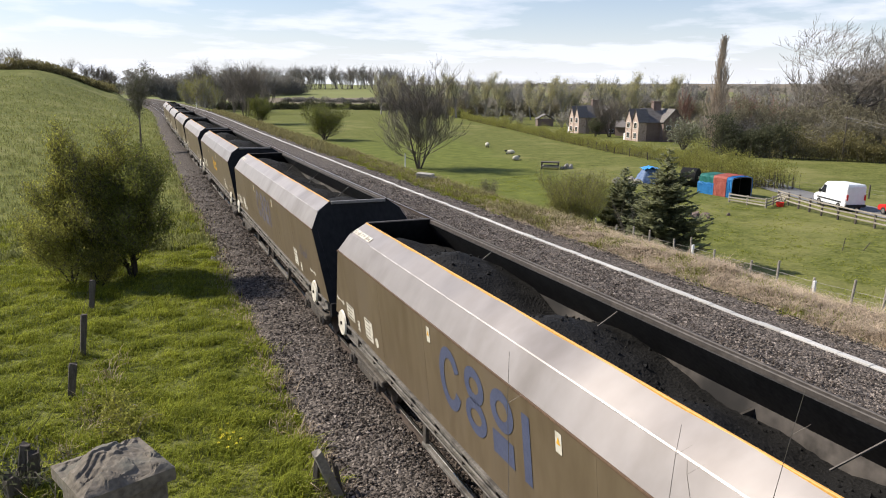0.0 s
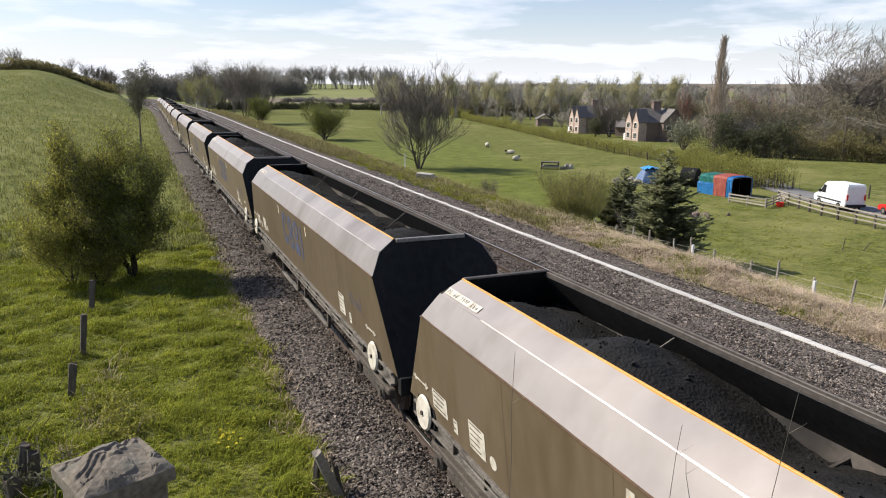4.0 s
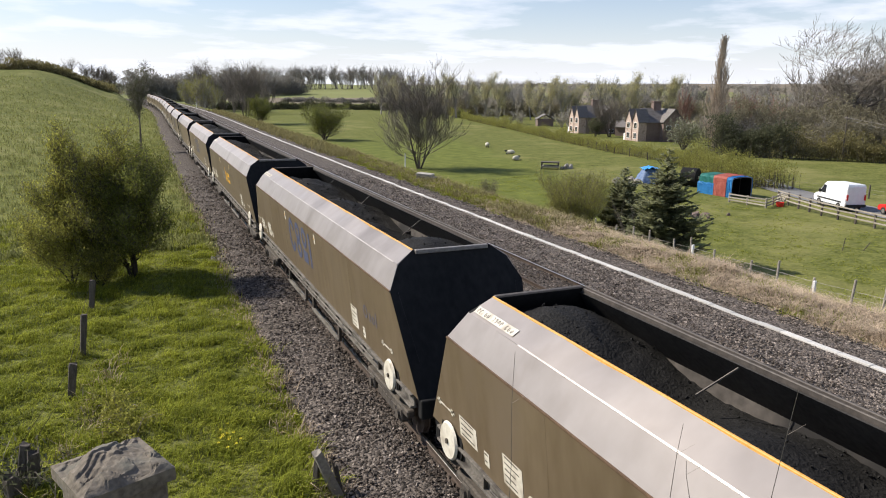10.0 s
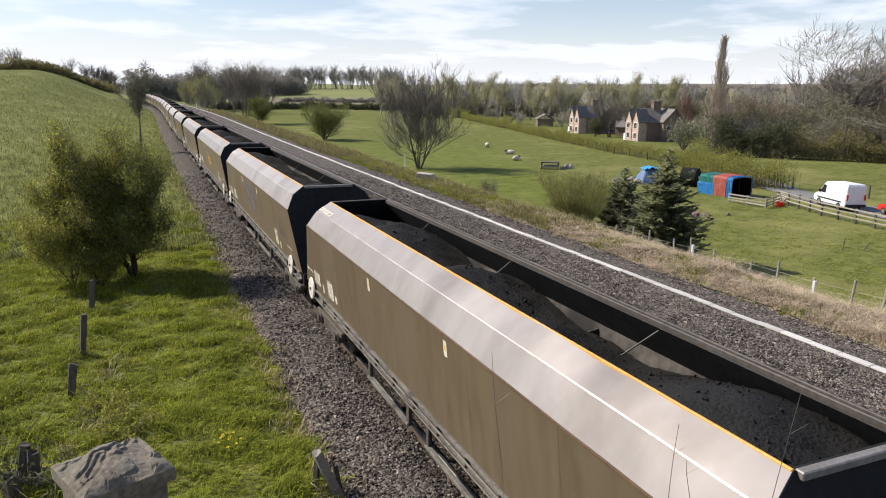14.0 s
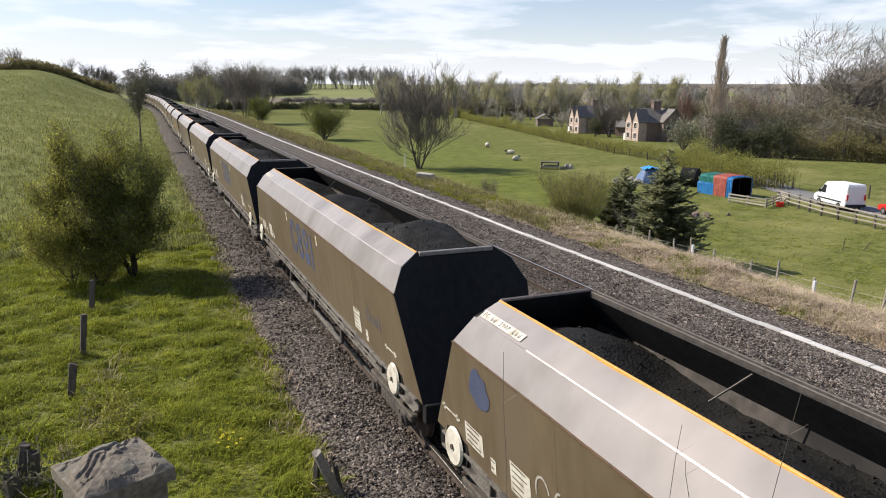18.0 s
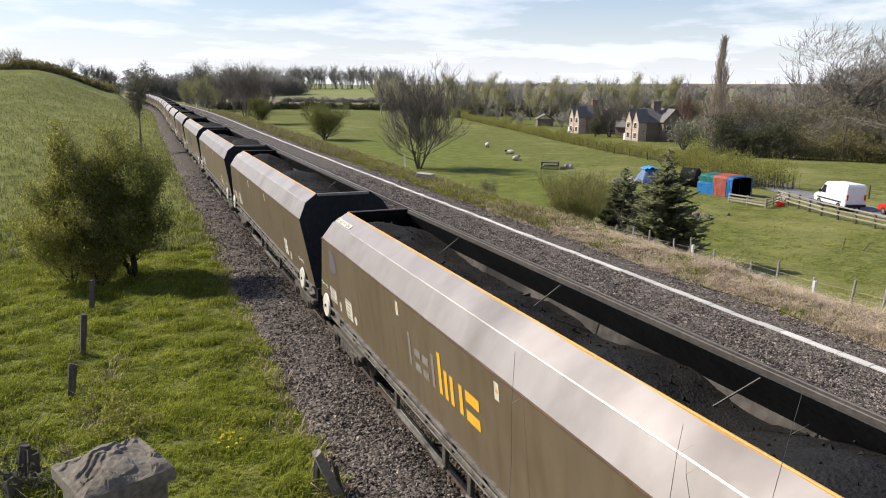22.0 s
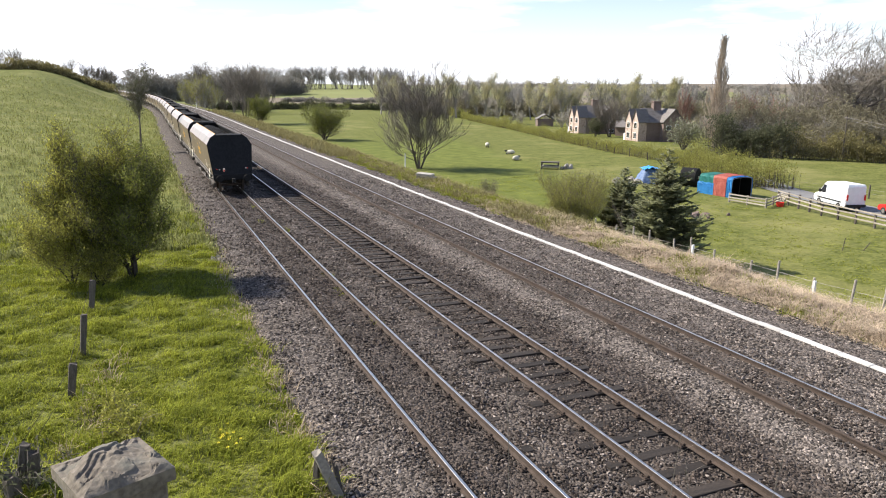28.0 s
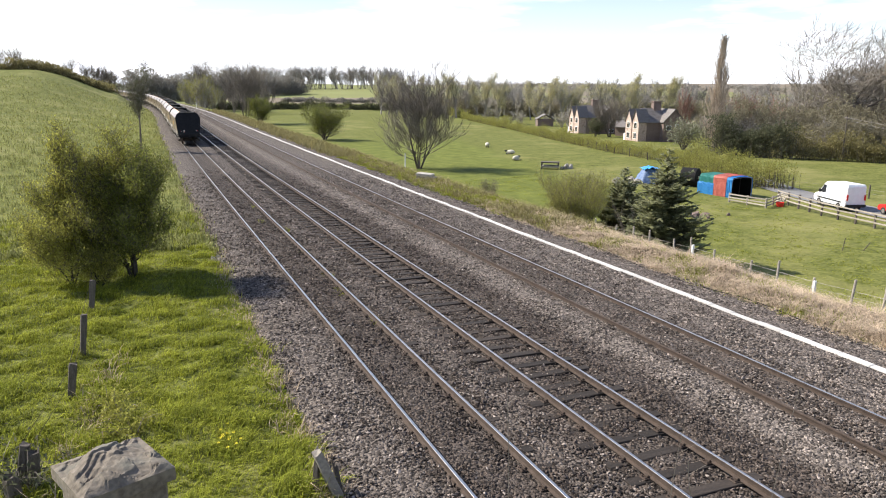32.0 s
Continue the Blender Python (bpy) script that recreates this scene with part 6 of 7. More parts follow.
def wire_fence(label, pts, step, height=1.15, thick=0.05, strands=(0.25, 0.55, 0.85, 1.05), mat=None, wobble=0.12, rngseed=1, lean=4, netting=0):
    rng = random.Random(rngseed)
    root = new("wire_fence", None)
    marks = []
    for (xa, ya), (xb, yb) in zip(pts, pts[1:]):
        n = max(1, round(math.hypot(xb - xa, yb - ya) / step))
        marks += [(xa + (xb - xa) * i / n + rng.uniform(-wobble, wobble), ya + (yb - ya) * i / n + rng.uniform(-wobble, wobble) * 3) for i in range(n)]
    marks.append(pts[-1])
    for x, y in marks:
        bm = bmesh.new()
        rod(bm, (0, 0, -0.3), (0, 0, height * rng.uniform(0.85, 1.15)), thick, thick * 0.9, 8)
        p = part("post", bm, mat or M_POST, root)
        p.matrix_basis = pose(x, y, ground_z(x, y), rng.uniform(-lean, lean), rng.uniform(-lean, lean), 0)
    bm = bmesh.new()
    for (xa, ya), (xb, yb) in zip(marks, marks[1:]):
        for h in strands:
            rod(bm, (xa, ya, ground_z(xa, ya) + h), (xb, yb, ground_z(xb, yb) + h), 0.006, n=3)
        for i in range(netting):
            u = (i + 0.5) / netting
            x, y = xa + (xb - xa) * u, ya + (yb - ya) * u
            rod(bm, (x, y, ground_z(x, y)), (x, y, ground_z(x, y) + 0.9), 0.004, n=3)
    tagged(part("wire", bm, M_RIM2, root), kind="stuff")
    return tagged(root, label, "fence")


wire_fence("wire stock fence on thin weathered posts below the embankment", [(24.8, 11), (25.1, 20), (25.4, 27), (26.0, 36), (27.5, 46)], 1.7, 1.45, 0.055, (0.1, 0.3, 0.5, 0.7, 0.9, 1.15), rngseed=3, mat=M_PALEWOOD, netting=9)
wire_fence("wire fence on wooden posts behind the lane", [(66, 62), (70, 54), (69, 45), (67, 30)], 5.0, 1.3, 0.09, (0.5, 0.9), rngseed=4)
wire_fence("wire fence across the meadow below the hedge", [(84, 128), (75.5, 101), (72.5, 84)], 5.0, 1.2, 0.09, (0.5, 0.9), rngseed=5)


def marker_post(x, y, z, h):
    bm = bmesh.new()
    box(bm, -0.07, -0.05, -0.5, 0.07, 0.05, h, 0.012)
    o = mesh_object("marker_post", bm, M_WHITE)
    o.matrix_basis = pose(x, y, z, 0, random.uniform(-2, 2), 15)
    tagged(o, "white painted lineside marker post", "post", "lineside marker posts")


marker_post(25.0, 19.65, ground_z(25.0, 19.65), 1.12)
marker_post(25.05, 26.65, ground_z(25.05, 26.65), 1.2)
marker_post(19.9, 246, -0.5, 2.2)


def shelter(x, y, turn):
    """A hooped field shelter roofed with tarpaulins of several colours."""
    root = new("tarpaulin_shelter", None)

    def arch(n=8, w=1.5, h=2.1):
        return [(-w, 0.0), (-w * 1.01, h * 0.5), (-w, h * 0.86), (-w * 0.9, h * 0.96), (-w * 0.4, h), (w * 0.4, h), (w * 0.9, h * 0.96), (w, h * 0.86), (w * 1.01, h * 0.5), (w, 0.0)]

    # the innermost black layer is added to paint the inside's shade
    for name, y0, y1, mat, k in (("front_sheet", 0.0, 0.75, M_TARPB, 1.0), ("red_sheet", 0.7, 2.4, M_TARPR, 1.03), ("green_sheet", 2.35, 4.3, M_TARPG, 1.0), ("low_sheet", 2.3, 4.4, M_TARPB, 0.985), ("shade_liner", 0.12, 4.2, M_BLACK, 0.965)):
        bm = bmesh.new()
        out = [(a * k, b * k) for a, b in arch()]
        if name == "low_sheet":
            out = [(a * 1.06, min(b, 1.25)) for a, b in out]
        rows = []
        for j in range(7):
            yy = y0 + (y1 - y0) * j / 6
            rows.append([bm.verts.new((a + random.uniform(-0.04, 0.04), yy, max(0, b + random.uniform(-0.05, 0.04)))) for a, b in out])
        for r, s in zip(rows, rows[1:]):
            for i in range(len(out) - 1):
                bm.faces.new((r[i], r[i + 1], s[i + 1], s[i]))
        g = bmesh.ops.solidify(bm, geom=bm.faces[:], thickness=0.02)
        part(name, bm, mat, root)
    for y0 in (0.06, 1.5, 2.9, 4.1):
        bm = bmesh.new()
        pts = arch()
        for (a, b), (c, d) in zip(pts, pts[1:]):
            rod(bm, (a * 0.95, y0, b * 0.95), (c * 0.95, y0, d * 0.95), 0.03, n=6)
        part("hoop", bm, M_RIM2, root)
    # back closed in black, which also darkens the inside like shade
    bm = bmesh.new()
    box(bm, -1.45, 4.2, 0.0, 1.45, 4.26, 2.0, 0.02)
    part("back_sheet", bm, M_BLACK, root)
    root.matrix_basis = pose(x, y, ground_z(x, y), 0, 0, turn)
    tagged(root, "hooped field shelter under blue, red and green tarpaulins", "shelter")


shelter(56.9, 54.4, 4)


def lumps(name, label, category, x, y, n, spread, size, mat, seed):
    """A heap of uneven lumps, each a part."""
    rng = random.Random(seed)
    root = new(name, None)
    for i in range(n):
        bm = bmesh.new()
        bmesh.ops.create_icosphere(bm, subdivisions=1, radius=1)
        for v in bm.verts:
            v.co *= rng.uniform(0.75, 1.2)
        s = size * rng.uniform(0.5, 1.3)
        px, py = rng.gauss(0, spread), rng.gauss(0, spread * 0.6)
        bmesh.ops.transform(bm, verts=bm.verts, matrix=Matrix.LocRotScale((px, py, s * 0.3), Euler((rng.uniform(0, 3), rng.uniform(0, 3), rng.uniform(0, 3))), (s * 1.3, s, s * 0.6)))
        part("lump", bm, mat, root)
    root.matrix_basis = pose(x, y, ground_z(x, y))
    return tagged(root, label, category)


lumps("rubble_heap", "heap of pale rubble and junk beside a covered stack", "rubble heap", 53.5, 68.5, 14, 1.4, 0.45, M_RUBBLE, 8)
lumps("log_pile", "low heap of brown logs and earth in the paddock", "log pile", 45.2, 47.0, 8, 0.8, 0.35, M_SPLIT, 9)


def covered_stack(x, y):
    root = new("covered_stack", None)
    bm = bmesh.new()
    bmesh.ops.create_grid(bm, x_segments=14, y_segments=12, size=1.0)
    for v in bm.verts:
        r = max(abs(v.co.x), abs(v.co.y))
        v.co = Vector((v.co.x * 1.5, v.co.y * 1.3, (1.75 * (1 - max(0, r - 0.45) / 0.55) + 0.22 * noise.noise(v.co * 2.5)) if r > 0.45 else 1.75 + 0.3 * noise.noise(v.co * 2.5)))
    part("dark_sheet", bm, M_TARPD, root, "dark blue plastic sheet", smooth=True)
    bm = bmesh.new()
    bmesh.ops.create_grid(bm, x_segments=8, y_segments=6, size=0.8)
    for v in bm.verts:
        v.co = Vector((v.co.x * 1.2, v.co.y * 1.3 - 0.2, 1.88 + 0.22 * noise.noise(v.co * 3) - 0.25 * abs(v.co.x)))
    part("blue_sheet", bm, M_TARPB, root, "bright blue plastic sheet", smooth=True)
    for i in range(4):
        bm = bmesh.new()
        box(bm, -2.4 + i * 0.2, -1.6 + i * 0.5, 0.02 + i * 0.1, -0.8 + i * 0.3, -1.45 + i * 0.5, 0.12 + i * 0.1, 0.01)
        part("plank", bm, M_PALEWOOD, root)
    root.matrix_basis = pose(x, y, ground_z(x, y), 0, 0, -20)
    tagged(root, "junk stack covered with blue plastic sheets", "stack")


covered_stack(55.4, 67.0)


def tank(x, y):
    root = new("water_tank", None)
    bm = bmesh.new()
    rod(bm, (0, -0.9, 1.05), (0, 0.9, 1.05), 1.05, n=24)
    bmesh.ops.bevel(bm, geom=bm.edges[:], offset=0.06, segments=1, affect="EDGES")
    part("drum", bm, M_BLACK, root)
    bm = bmesh.new()
    rod(bm, (0, -0.98, 1.05), (0, -0.88, 1.05), 0.16, n=12)
    part("cap", bm, M_WHITE, root)
    root.matrix_basis = pose(x, y, ground_z(x, y), 0, 0, 30)
    tagged(root, "round black plastic water tank", "tank")


tank(57.9, 63.0)


def leaning_pallet(x, y):
    root = new("wooden_pallet", None)
    for i in range(6):
        bm = bmesh.new()
        box(bm, -0.6, i * 0.2, 0.0, 0.6, i * 0.2 + 0.13, 0.025, 0.004)
        part("slat", bm, M_PALEWOOD, root)
    for xx in (-0.55, 0, 0.55):
        bm = bmesh.new()
        box(bm, xx - 0.05, 0, -0.1, xx + 0.05, 1.15, -0.002, 0.004)
        part("bearer", bm, M_PALEWOOD, root)
    root.matrix_basis = pose(x, y, ground_z(x, y) + 0.05, 58, 0, -110)
    tagged(root, "pale wooden pallet leaning on a fence", "pallet")


leaning_pallet(56.7, 49.6)


def tub(x, y):
    bm = bmesh.new()
    rod(bm, (0, 0, 0), (0, 0, 0.4), 0.28, 0.36, 16)
    r = bmesh.ops.inset_region(bm, faces=[f for f in bm.faces if f.normal.z > 0.9], thickness=0.04)
    bmesh.ops.translate(bm, vec=(0, 0, -0.3), verts=[v for f in bm.faces if f.normal.z > 0.9 and f.calc_area() > 0.1 for v in f.verts])
    o = mesh_object("feed_tub", bm, M_RED)
    o.matrix_basis = pose(x, y, ground_z(x, y))
    tagged(o, "red plastic feed tub on the grass", "tub")


tub(55.6, 48.4)


def sheep(x, y, turn, standing):
    root = new("sheep", None)
    z = 0.55 if standing else 0.3
    bm = bmesh.new()
    bmesh.ops.create_icosphere(bm, subdivisions=2, radius=1)
    for v in bm.verts:
        v.co *= 1 + 0.10 * noise.noise(v.co * 3)
    bmesh.ops.transform(bm, verts=bm.verts, matrix=Matrix.LocRotScale((0, 0, z), None, (0.62, 0.34, 0.34)))
    part("body", bm, M_WOOL, root, smooth=True)
    bm = bmesh.new()
    bmesh.ops.create_icosphere(bm, subdivisions=2, radius=1)
    bmesh.ops.transform(bm, verts=bm.verts, matrix=Matrix.LocRotScale((0.72, 0.05, z + 0.18), Euler((0, 0.5, 0)), (0.2, 0.11, 0.13)))
    head = part("head", bm, M_RUBBER, root, "black face", smooth=True)
    for s in (-1, 1):
        bm = bmesh.new()
        box(bm, 0.60, s * 0.14 - 0.05, z + 0.24, 0.66, s * 0.14 + 0.05, z + 0.28, 0.01)
        part("ear", bm, M_RUBBER, head)
        for xx in (-0.38, 0.38):
            bm = bmesh.new()
            if standing:
                rod(bm, (xx, s * 0.18, 0.0), (xx, s * 0.18, 0.36), 0.035, 0.05, 8)
            else:
                rod(bm, (xx, s * 0.30, 0.05), (xx + 0.3, s * 0.34, 0.06), 0.035, 0.05, 8)
            part("leg", bm, M_RUBBER, root)
    root.matrix_basis = pose(x, y, ground_z(x, y), 0, 0, turn) @ Matrix.Scale(1.15, 4)
    tagged(root, "grazing sheep with a black face" if standing else "sheep lying on the grass", "sheep", "sheep in the meadow")


sheep(60.6, 119.3, 70, True)
sheep(58.1, 105.7, 150, False)
sheep(53.4, 95.4, 20, False)


def feeder(x, y):
    root = new("sheep_feeder", None)
    for x0, y0 in ((-1.1, -0.6), (1.1, -0.6), (-1.1, 0.6), (1.1, 0.6)):
        bm = bmesh.new()
        box(bm, x0 - 0.08, y0 - 0.08, 0, x0 + 0.08, y0 + 0.08, 1.0, 0.01)
        part("leg", bm, M_POST, root)
    for z0, z1, mat in ((0.85, 1.0, M_POST), (0.25, 0.5, M_PALEWOOD)):
        bm = bmesh.new()
        box(bm, -1.25, -0.7, z0, 1.25, 0.7, z1, 0.02)
        part("board" if z0 > 0.5 else "trough", bm, mat, root)
    root.matrix_basis = pose(x, y, ground_z(x, y), 0, 0, -35)
    tagged(root, "weathered wooden sheep feeder in the meadow", "feeder")


feeder(52.0, 83.4)
lumps("stone_heap", "small heap of dark stones beside the feeder", "stone heap", 54.1, 82.6, 5, 0.4, 0.4, M_RUBBLE, 10)


def slab_stack(x, y):
    """Concrete slabs dumped on the bank."""
    root = new("slab_stack", None)
    for i, (dx, dz, w) in enumerate(((0, 0.0, 1.6), (0.08, 0.22, 1.5), (-0.05, 0.42, 1.35))):
        bm = bmesh.new()
        box(bm, -w / 2 + dx, -0.45, dz, w / 2 + dx, 0.45, dz + 0.19, 0.03)
        part("slab", bm, M_RUBBLE, root)
    root.matrix_basis = pose(x, y, ground_z(x, y) - 0.05, 0, 4, -40)
    tagged(root, "stack of pale concrete slabs on the bank", "slabs")


slab_stack(21.9, 54.2)
marker_post(33.4, 89.9, ground_z(33.4, 89.9), 2.1)


def overhead_line():
    """A wooden pole with a cross-arm and two wires that sag across the far meadow."""
    root = new("overhead_line", None)
    px, py = 107.0, 82.0
    z0 = ground_z(px, py)
    bm = bmesh.new()
    rod(bm, (px, py, z0 - 0.3), (px, py, 3.2), 0.14, 0.10, 10)
    pole = part("pole", bm, M_POST, root, "weathered wooden pole")
    bm = bmesh.new()
    box(bm, -0.06, -0.8, 2.75, 0.06, 0.8, 2.9, 0.01, Matrix.Translation((px, py, 0)) @ pose(0, 0, 0, 0, 0, -30))
    part("cross_arm", bm, M_POST, pole)
    for k, (za, zb) in enumerate(((3.0, 3.1), (2.4, 2.2))):
        bm = bmesh.new()
        a, b = Vector((px, py + 0.7 - k * 1.4, za)), Vector((60.0, 14.0 + k, zb))
        tube(bm, [a.lerp(b, i / 24) - Vector((0, 0, 3.2 * i / 24 * (1 - i / 24))) for i in range(25)], 0.022, 4)
        part("wire", bm, M_RIM2, root, "thin grey wire")
    tagged(root, "overhead wires on a wooden pole before the wood", "overhead line")


overhead_line()
for x, y, h, over in ((44.3, 33.0, 0.9, 8), (45.6, 32.4, 0.8, 46)):
    bm = bmesh.new()
    rod(bm, (0, 0, -0.2), (0.03, 0, h), 0.035, 0.025, 7)
    o = mesh_object("stake", bm, M_POST)
    o.matrix_basis = pose(x, y, ground_z(x, y), 0, over, 0)
    tagged(o, "thin dead stake leaning in the paddock", "stake", "stakes in the paddock")
lumps("pale_stones", "few pale stones on the edge of the ballast", "stones", 2.95, 31.0, 7, 0.35, 0.12, M_RUBBLE, 12)
# ---------------- beside the near fence ----------------
def old_fence():
    rng = random.Random(9)
    root = new("old_fence", None)
    spots = [(-2.3, 13.6, 0.8, 10), (-1.74, 17.3, 0.85, 8), (-1.64, 20.3, 1.1, 6), (-1.62, 24.7, 0.95, 7), (-1.55, 33.0, 1.0, 3), (-1.6, 41, 1.0, -4), (-1.5, 52, 1.1, 5)]
    for x, y, h, lean in spots:
        bm = bmesh.new()
        box(bm, -0.075, -0.075, -0.4, 0.075, 0.075, h, 0.015)
        for v in bm.verts:
            v.co += Vector((rng.uniform(-0.015, 0.015), rng.uniform(-0.015, 0.015), rng.uniform(-0.03, 0.03) if v.co.z > 0.3 else 0))
        p = part("post", bm, M_POST, root)
        p.matrix_basis = pose(x, y, ground_z(x, y), rng.uniform(-3, 3), lean, rng.uniform(-20, 20))
    bm = bmesh.new()
    for (xa, ya, ha, _), (xb, yb, hb, _) in zip(spots, spots[1:]):
        for k in (0.45, 0.85):
            rod(bm, (xa, ya, ground_z(xa, ya) + ha * k), (xb, yb, ground_z(xb, yb) + hb * k * 0.9), 0.006, n=3)
    tagged(part("wire", bm, M_RAIL, root), kind="stuff")
    tagged(root, "old fence of grey leaning wooden posts with sagging wire", "fence")


old_fence()


def broken_post(x, y, h, w, lean, label, turn=0.0, over=None):
    rng = random.Random(int(x * 31 + y * 17))
    bm = bmesh.new()
    box(bm, -w, -w * 0.7, -0.4, w, w * 0.7, h, 0.012)
    for v in bm.verts:
        if v.co.z > h * 0.6:
            v.co.z += rng.uniform(-0.12, 0.1)
            v.co.x *= 0.75
    o = mesh_object("broken_post", bm, M_PALEWOOD if over is not None else M_POST)
    o.matrix_basis = pose(x, y, ground_z(x, y), lean, lean * 0.4 if over is None else over, turn)
    tagged(o, label, "post", "broken posts by the line")


broken_post(2.95, 11.45, 1.0, 0.105, -8, "splintered pale old fence board leaning in dead grass", 8, -20)
broken_post(2.55, 11.6, 0.65, 0.07, 6, "short rotten fence post in dead grass", 50)
broken_post(3.0, 11.5, 0.6, 0.06, -12, "leaning rotten stake in dead grass", 10)
broken_post(-2.1, 13.5, 0.7, 0.12, 8, "broken square wooden post among brambles", 15)
broken_post(-2.35, 13.1, 0.5, 0.13, -6, "stump of a square wooden post among brambles", 35)


def pier(x, y, top, half, turn):
    """The end pier of the bridge's wing wall with its weathered hipped capstone."""
    root = new("bridge_pier", None)
    bm = bmesh.new()
    n = 44
    grid = []
    for j in range(n + 1):
        row = []
        for i in range(n + 1):
            u, v = -1 + 2 * i / n, -1 + 2 * j / n
            r = max(abs(u), abs(v))
            z = 0.15 * (1 - r) ** 0.9
            edge = min(1, (1 - r) * 7)
            n1 = noise.noise(Vector((u * 1.1 + v * 0.5, (v - u * 0.6) * 2.1, 0.4)))
            n2 = noise.noise(Vector((u * 1.9 - v * 0.8, (u + v) * 1.5, 5.2)))
            z += (0.030 * (smooth(0.02, 0.07, n1) + smooth(0.24, 0.29, n1) - 1) + 0.020 * smooth(0.05, 0.10, n2) + 0.03 * n2 + 0.006 * noise.noise(Vector((u * 9, v * 9, 1.7)))) * edge
            row.append(bm.verts.new((u * half, v * half, z)))
        grid.append(row)
    for r, s in zip(grid, grid[1:]):
        for i in range(n):
            bm.faces.new((r[i], r[i + 1], s[i + 1], s[i]))
    rim = [e for e in bm.edges if e.is_boundary]
    g = bmesh.ops.extrude_edge_only(bm, edges=rim)
    bmesh.ops.translate(bm, vec=(0, 0, -0.13), verts=[q for q in g["geom"] if isinstance(q, bmesh.types.BMVert)])
    bmesh.ops.recalc_face_normals(bm, faces=bm.faces)
    part("capstone", bm, M_CAP, root, "flaking weathered sandstone capstone")
    bm = bmesh.new()
    k = half * 0.86
    box(bm, -k, -k, -top - 0.5, k, k, -0.125, 0.02)
    part("shaft", bm, M_CAP, root)
    root.matrix_basis = pose(x, y, top, 0, 0, turn)
    tagged(root, "weathered sandstone pier at the end of a bridge wall", "pier")


pier(-0.43, 7.22, 3.27, 0.44, 21.8)


def flowers():
    rng = random.Random(4)
    root = new("flower_clump", None)
    for i in range(16):
        x, y = rng.gauss(0, 0.16), rng.gauss(0, 0.25)
        bm = bmesh.new()
        rod(bm, (x, y, 0), (x, y, 0.22), 0.006, n=4)
        stem = part("stem", bm, M_BLADE, root)
        bm = bmesh.new()
        for k in range(5):
            a = k * 1.2566
            bmesh.ops.create_grid(bm, x_segments=1, y_segments=1, size=0.015, matrix=Matrix.Translation((x + math.cos(a) * 0.02, y + math.sin(a) * 0.02, 0.23)) @ Euler((0.5, 0.3, a)).to_matrix().to_4x4())
        part("petals", bm, M_FLOWER, stem)
    root.matrix_basis = pose(1.3, 14.0, ground_z(1.3, 14.0))
    tagged(root, "small clump of yellow flowers in the grass", "flowers")


flowers()


def bramble(x, y, z, seed, label, size, leaves, mat, name="bramble"):
    rng = random.Random(seed)
    root = new(name, None)
    pieces, v, f = [], [], []
    for i in range(14):
        a = rng.uniform(0, 6.28)
        p = Vector((rng.gauss(0, size * 0.2), rng.gauss(0, size * 0.2), 0))
        d = Vector((math.cos(a) * 0.5, math.sin(a) * 0.5, 1)).normalized()
        for k in range(6):
            q = p + d * size * 0.2
            pieces.append((p, q, 0.006, 0.005))
            leaf_cloud(rng, v, f, q, size * 0.1, leaves, size * 0.05)
            d = (d + Vector((rng.gauss(0, 0.25), rng.gauss(0, 0.25), -0.28))).normalized()
            p = q
    mesh_object("stalks", limb_mesh("stalks", pieces, 3), M_TWIG, root)
    mesh_object("leaves", raw_mesh("leaves", v, f), mat, root)
    root.matrix_basis = pose(x, y, z)
    return tagged(root, label, "plant")


bramble(-2.2, 13.3, ground_z(-2.2, 13.3), 3, "tangle of brambles round broken posts", 0.9, 5, M_DARKLEAF)
bramble(-0.9, 16.0, ground_z(-0.9, 16), 4, "bramble patch in the grass", 0.7, 12, M_LEAF)
bramble(-0.5, 15.0, ground_z(-0.5, 15), 5, "bramble patch in the grass", 0.6, 12, M_LEAF)
bramble(2.12, 4.0, 3.88, 6, "leafy dark green weed growing from the bridge masonry", 0.2, 16, M_HEDGE, "wall_weed")
bramble(24.2, 12.4, ground_z(24.2, 12.4), 7, "dark green weed on the bank", 0.8, 14, M_DARKLEAF, "bank_weed")


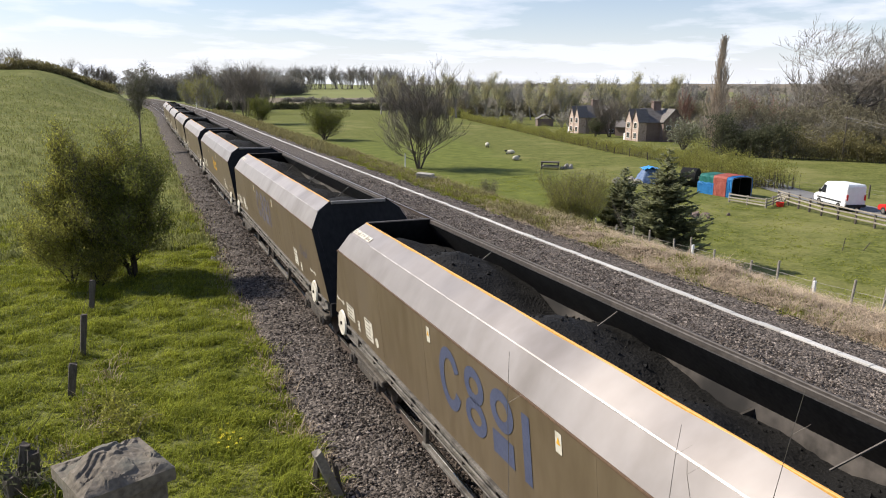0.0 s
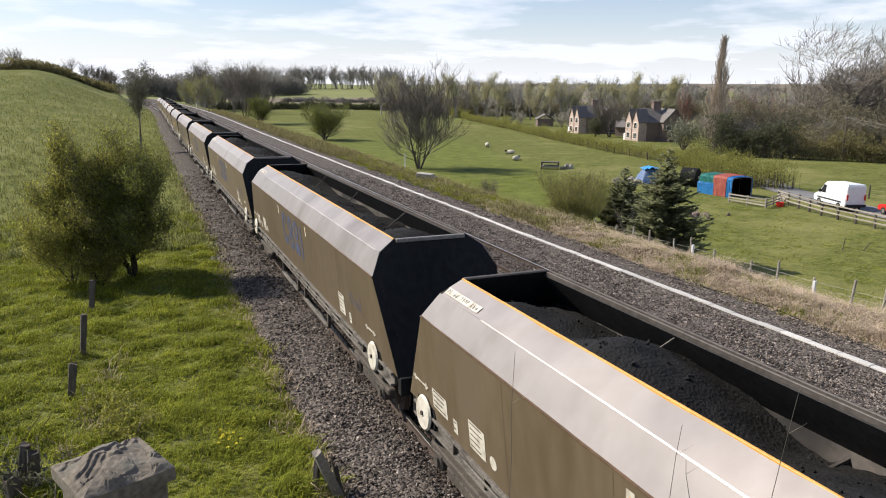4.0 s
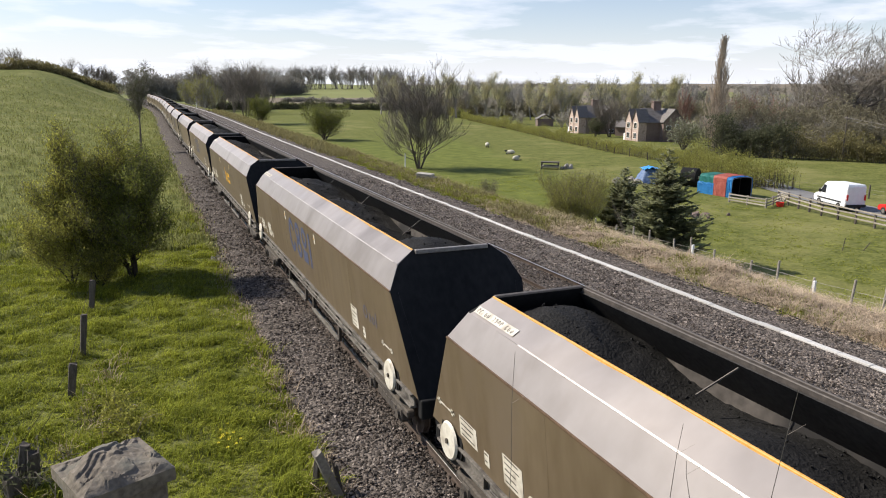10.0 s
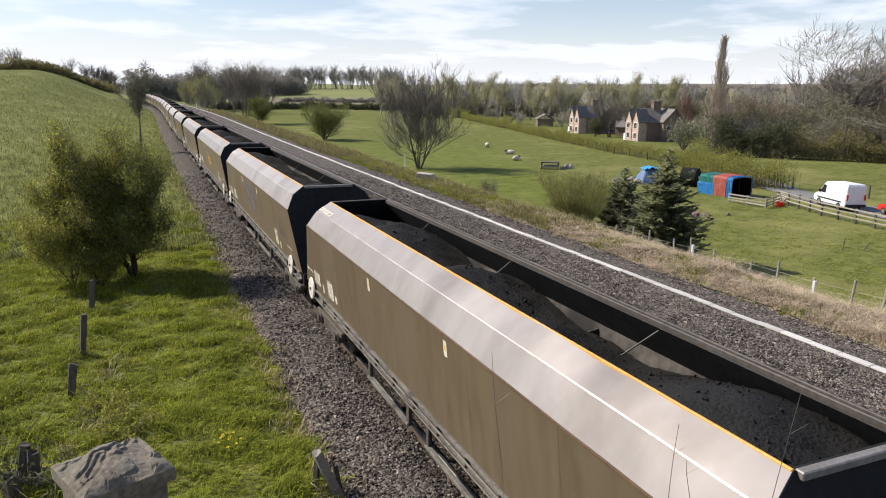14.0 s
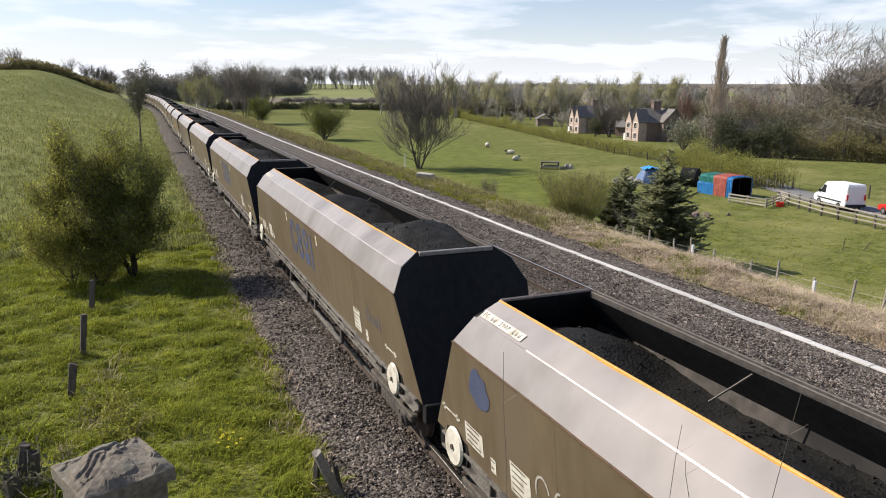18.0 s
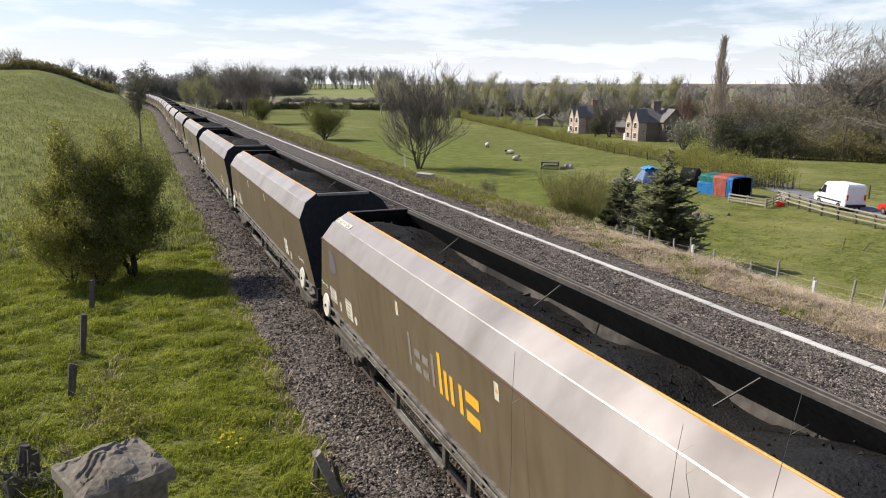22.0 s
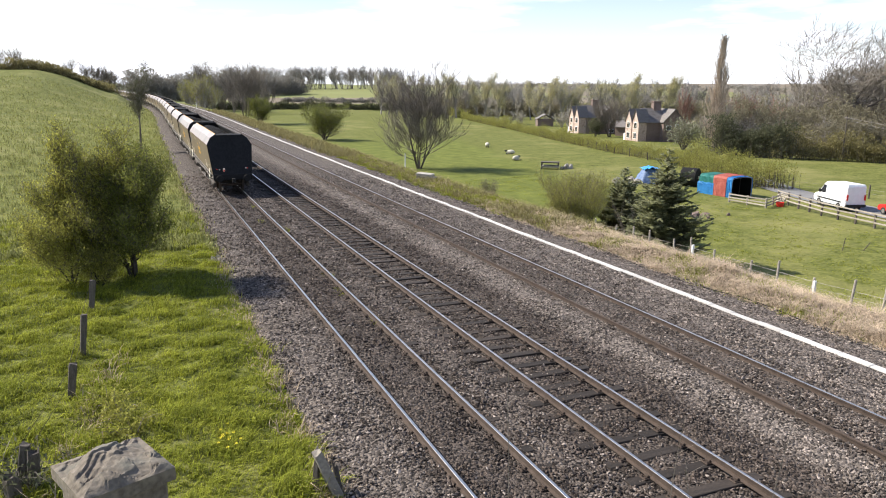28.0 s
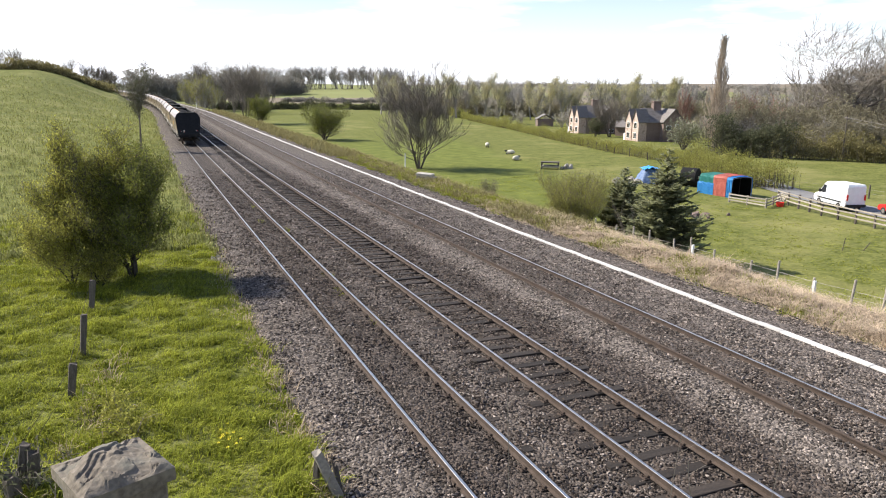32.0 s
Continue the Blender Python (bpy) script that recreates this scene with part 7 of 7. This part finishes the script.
# ---------------- loose stones of the ballast ----------------
def loose_stones():
    """Broken stones lying on the ballast bed where it is near enough to tell them apart."""
    rng = np.random.RandomState(3)
    n = 130000
    y = 7.0 + 62.0 * rng.rand(n) ** 2.1
    d = 2.85 + 17.1 * rng.rand(n)
    z = np.interp(d, [a for a, _ in BALLAST_PROFILE], [b for _, b in BALLAST_PROFILE])
    s = (0.018 + 0.024 * rng.rand(n)) * (0.9 + 0.012 * y)
    octa = np.array([(1, 0, 0), (-1, 0, 0), (0, 1, 0), (0, -1, 0), (0, 0, 1), (0, 0, -1)], float)
    tri = np.array([(0, 2, 4), (2, 1, 4), (1, 3, 4), (3, 0, 4), (2, 0, 5), (1, 2, 5), (3, 1, 5), (0, 3, 5)])
    shape = octa[None] * (0.6 + 0.8 * rng.rand(n, 6, 1)) + 0.25 * rng.randn(n, 6, 3)
    shape[:, :, 2] *= 0.75
    a = 6.283 * rng.rand(n)
    c, k = np.cos(a)[:, None], np.sin(a)[:, None]
    px = shape[:, :, 0] * c - shape[:, :, 1] * k
    py = shape[:, :, 0] * k + shape[:, :, 1] * c
    v = np.stack([px, py, shape[:, :, 2]], 2) * s[:, None, None]
    v[:, :, 0] += (d + 0.0000764 * y * y)[:, None]
    v[:, :, 1] += y[:, None]
    v[:, :, 2] += (z + 0.3 * s + 0.022 * np.sin(d * 3.1 + 1.7 * np.sin(y * 1.3)) * np.sin(y * 2.3 + d))[:, None]
    keep = rng.rand(n) > np.clip((y - 34.0) / 33.0, 0.0, 1.0)
    for tx in TRACK_X:
        for sx in (-0.7525, 0.7525):
            keep &= np.abs(d - tx - sx) > 0.06
    soiled = rng.rand(n) < np.interp(d, [a for a, _ in DIRT], [b for _, b in DIRT])
    for pick, mat, label in ((keep & ~soiled, M_STONE, "loose grey-mauve broken stones of the ballast"), (keep & soiled, M_STONEDIRTY, "loose stones of the ballast browned by brake dust")):
        w = v[pick]
        f = (tri[None] + (6 * np.arange(len(w)))[:, None, None]).reshape(-1, 3)
        me = bpy.data.meshes.new("loose_ballast")
        me.from_pydata(w.reshape(-1, 3).tolist(), [], f.tolist())
        me.materials.append(mat)
        tagged(new("loose_ballast", me), label, "ballast stones", kind="stuff")


loose_stones()


# ---------------- thin stems that sway before the lens ----------------
def stem(points, radius, label):
    """A dry stem with a side shoot; its foot is the origin."""
    root = new("dry_stem", None)
    pieces = [(Vector(a), Vector(b), radius * (1 - 0.6 * i / len(points)), radius * (1 - 0.6 * (i + 1) / len(points))) for i, (a, b) in enumerate(zip(points, points[1:]))]
    mesh_object("stalk", limb_mesh("stalk", pieces, 4), M_TWIG, root)
    a, b = Vector(points[-2]), Vector(points[-1])
    shoot = [(a, a + Vector((0.10, -0.04, 0.07)), radius * 0.5, radius * 0.25)]
    mesh_object("side_shoot", limb_mesh("side_shoot", shoot, 3), M_TWIG, root)
    return tagged(root, label, "stem", "dry stems before the bridge")


STEMS = []
for foot, pts, r in (((2.17, 3.83, 3.9), [(0, 0, 0), (0.0, 0.01, 0.6), (-0.02, 0.02, 1.05), (-0.03, 0.0, 1.42)], 0.003),
                     ((3.0, 3.21, 4.1), [(0, 0, 0), (0.01, 0.0, 0.35), (0.03, 0.0, 0.62), (0.04, -0.02, 0.84)], 0.003),
                     ((3.13, 3.1, 4.1), [(0, 0, 0), (-0.03, 0.02, 0.3), (-0.06, 0.05, 0.5), (-0.07, 0.05, 0.6)], 0.003),
                     ((3.38, 2.79, 4.2), [(0, 0, 0), (0.02, -0.02, 0.4), (0.05, -0.05, 0.8), (0.08, -0.07, 1.09)], 0.003)):
    STEMS.append((foot, stem(pts, r, "thin dry plant stem swaying in the wind")))


tree("garden_shrub", "dark evergreen shrub beside the cottage", "shrub", 103.5, 146.0, 4.5, 51, M_DARKLEAF, 2500, 0.15, 0.5, stems=5, lean=0.4, spread=0.5, levels=3, split=5, r0=0.1, first=0.1)
SWAY = (0.0, -0.3, 0.4, -0.5, 0.2, 0.6, 0.3, -0.4, 0.1, 0.8, 0.2, -0.2, 0.5, 0.1, -0.6, 0.3, -0.1, -0.7, -0.2, -0.5, 0.3, -0.3, 0.2, 0.5, -0.2, 0.1, -0.5, 0.3, 0.0, -0.3, 0.2, 0.4, 0.0)


def motions():
    for n, w in WAGONS:
        walk(w, [(t, line_pose(train_s(t) - PITCH * n)) for t in range(33)])
    for k, (foot, s) in enumerate(STEMS):
        walk(s, [(t, pose(*foot, (3 if k == 0 else 1) * SWAY[(t + 5 * k) % 33], (7 if k == 0 else 2) * SWAY[(t + 3 * k) % 33], 0)) for t in range(33)])


motions()
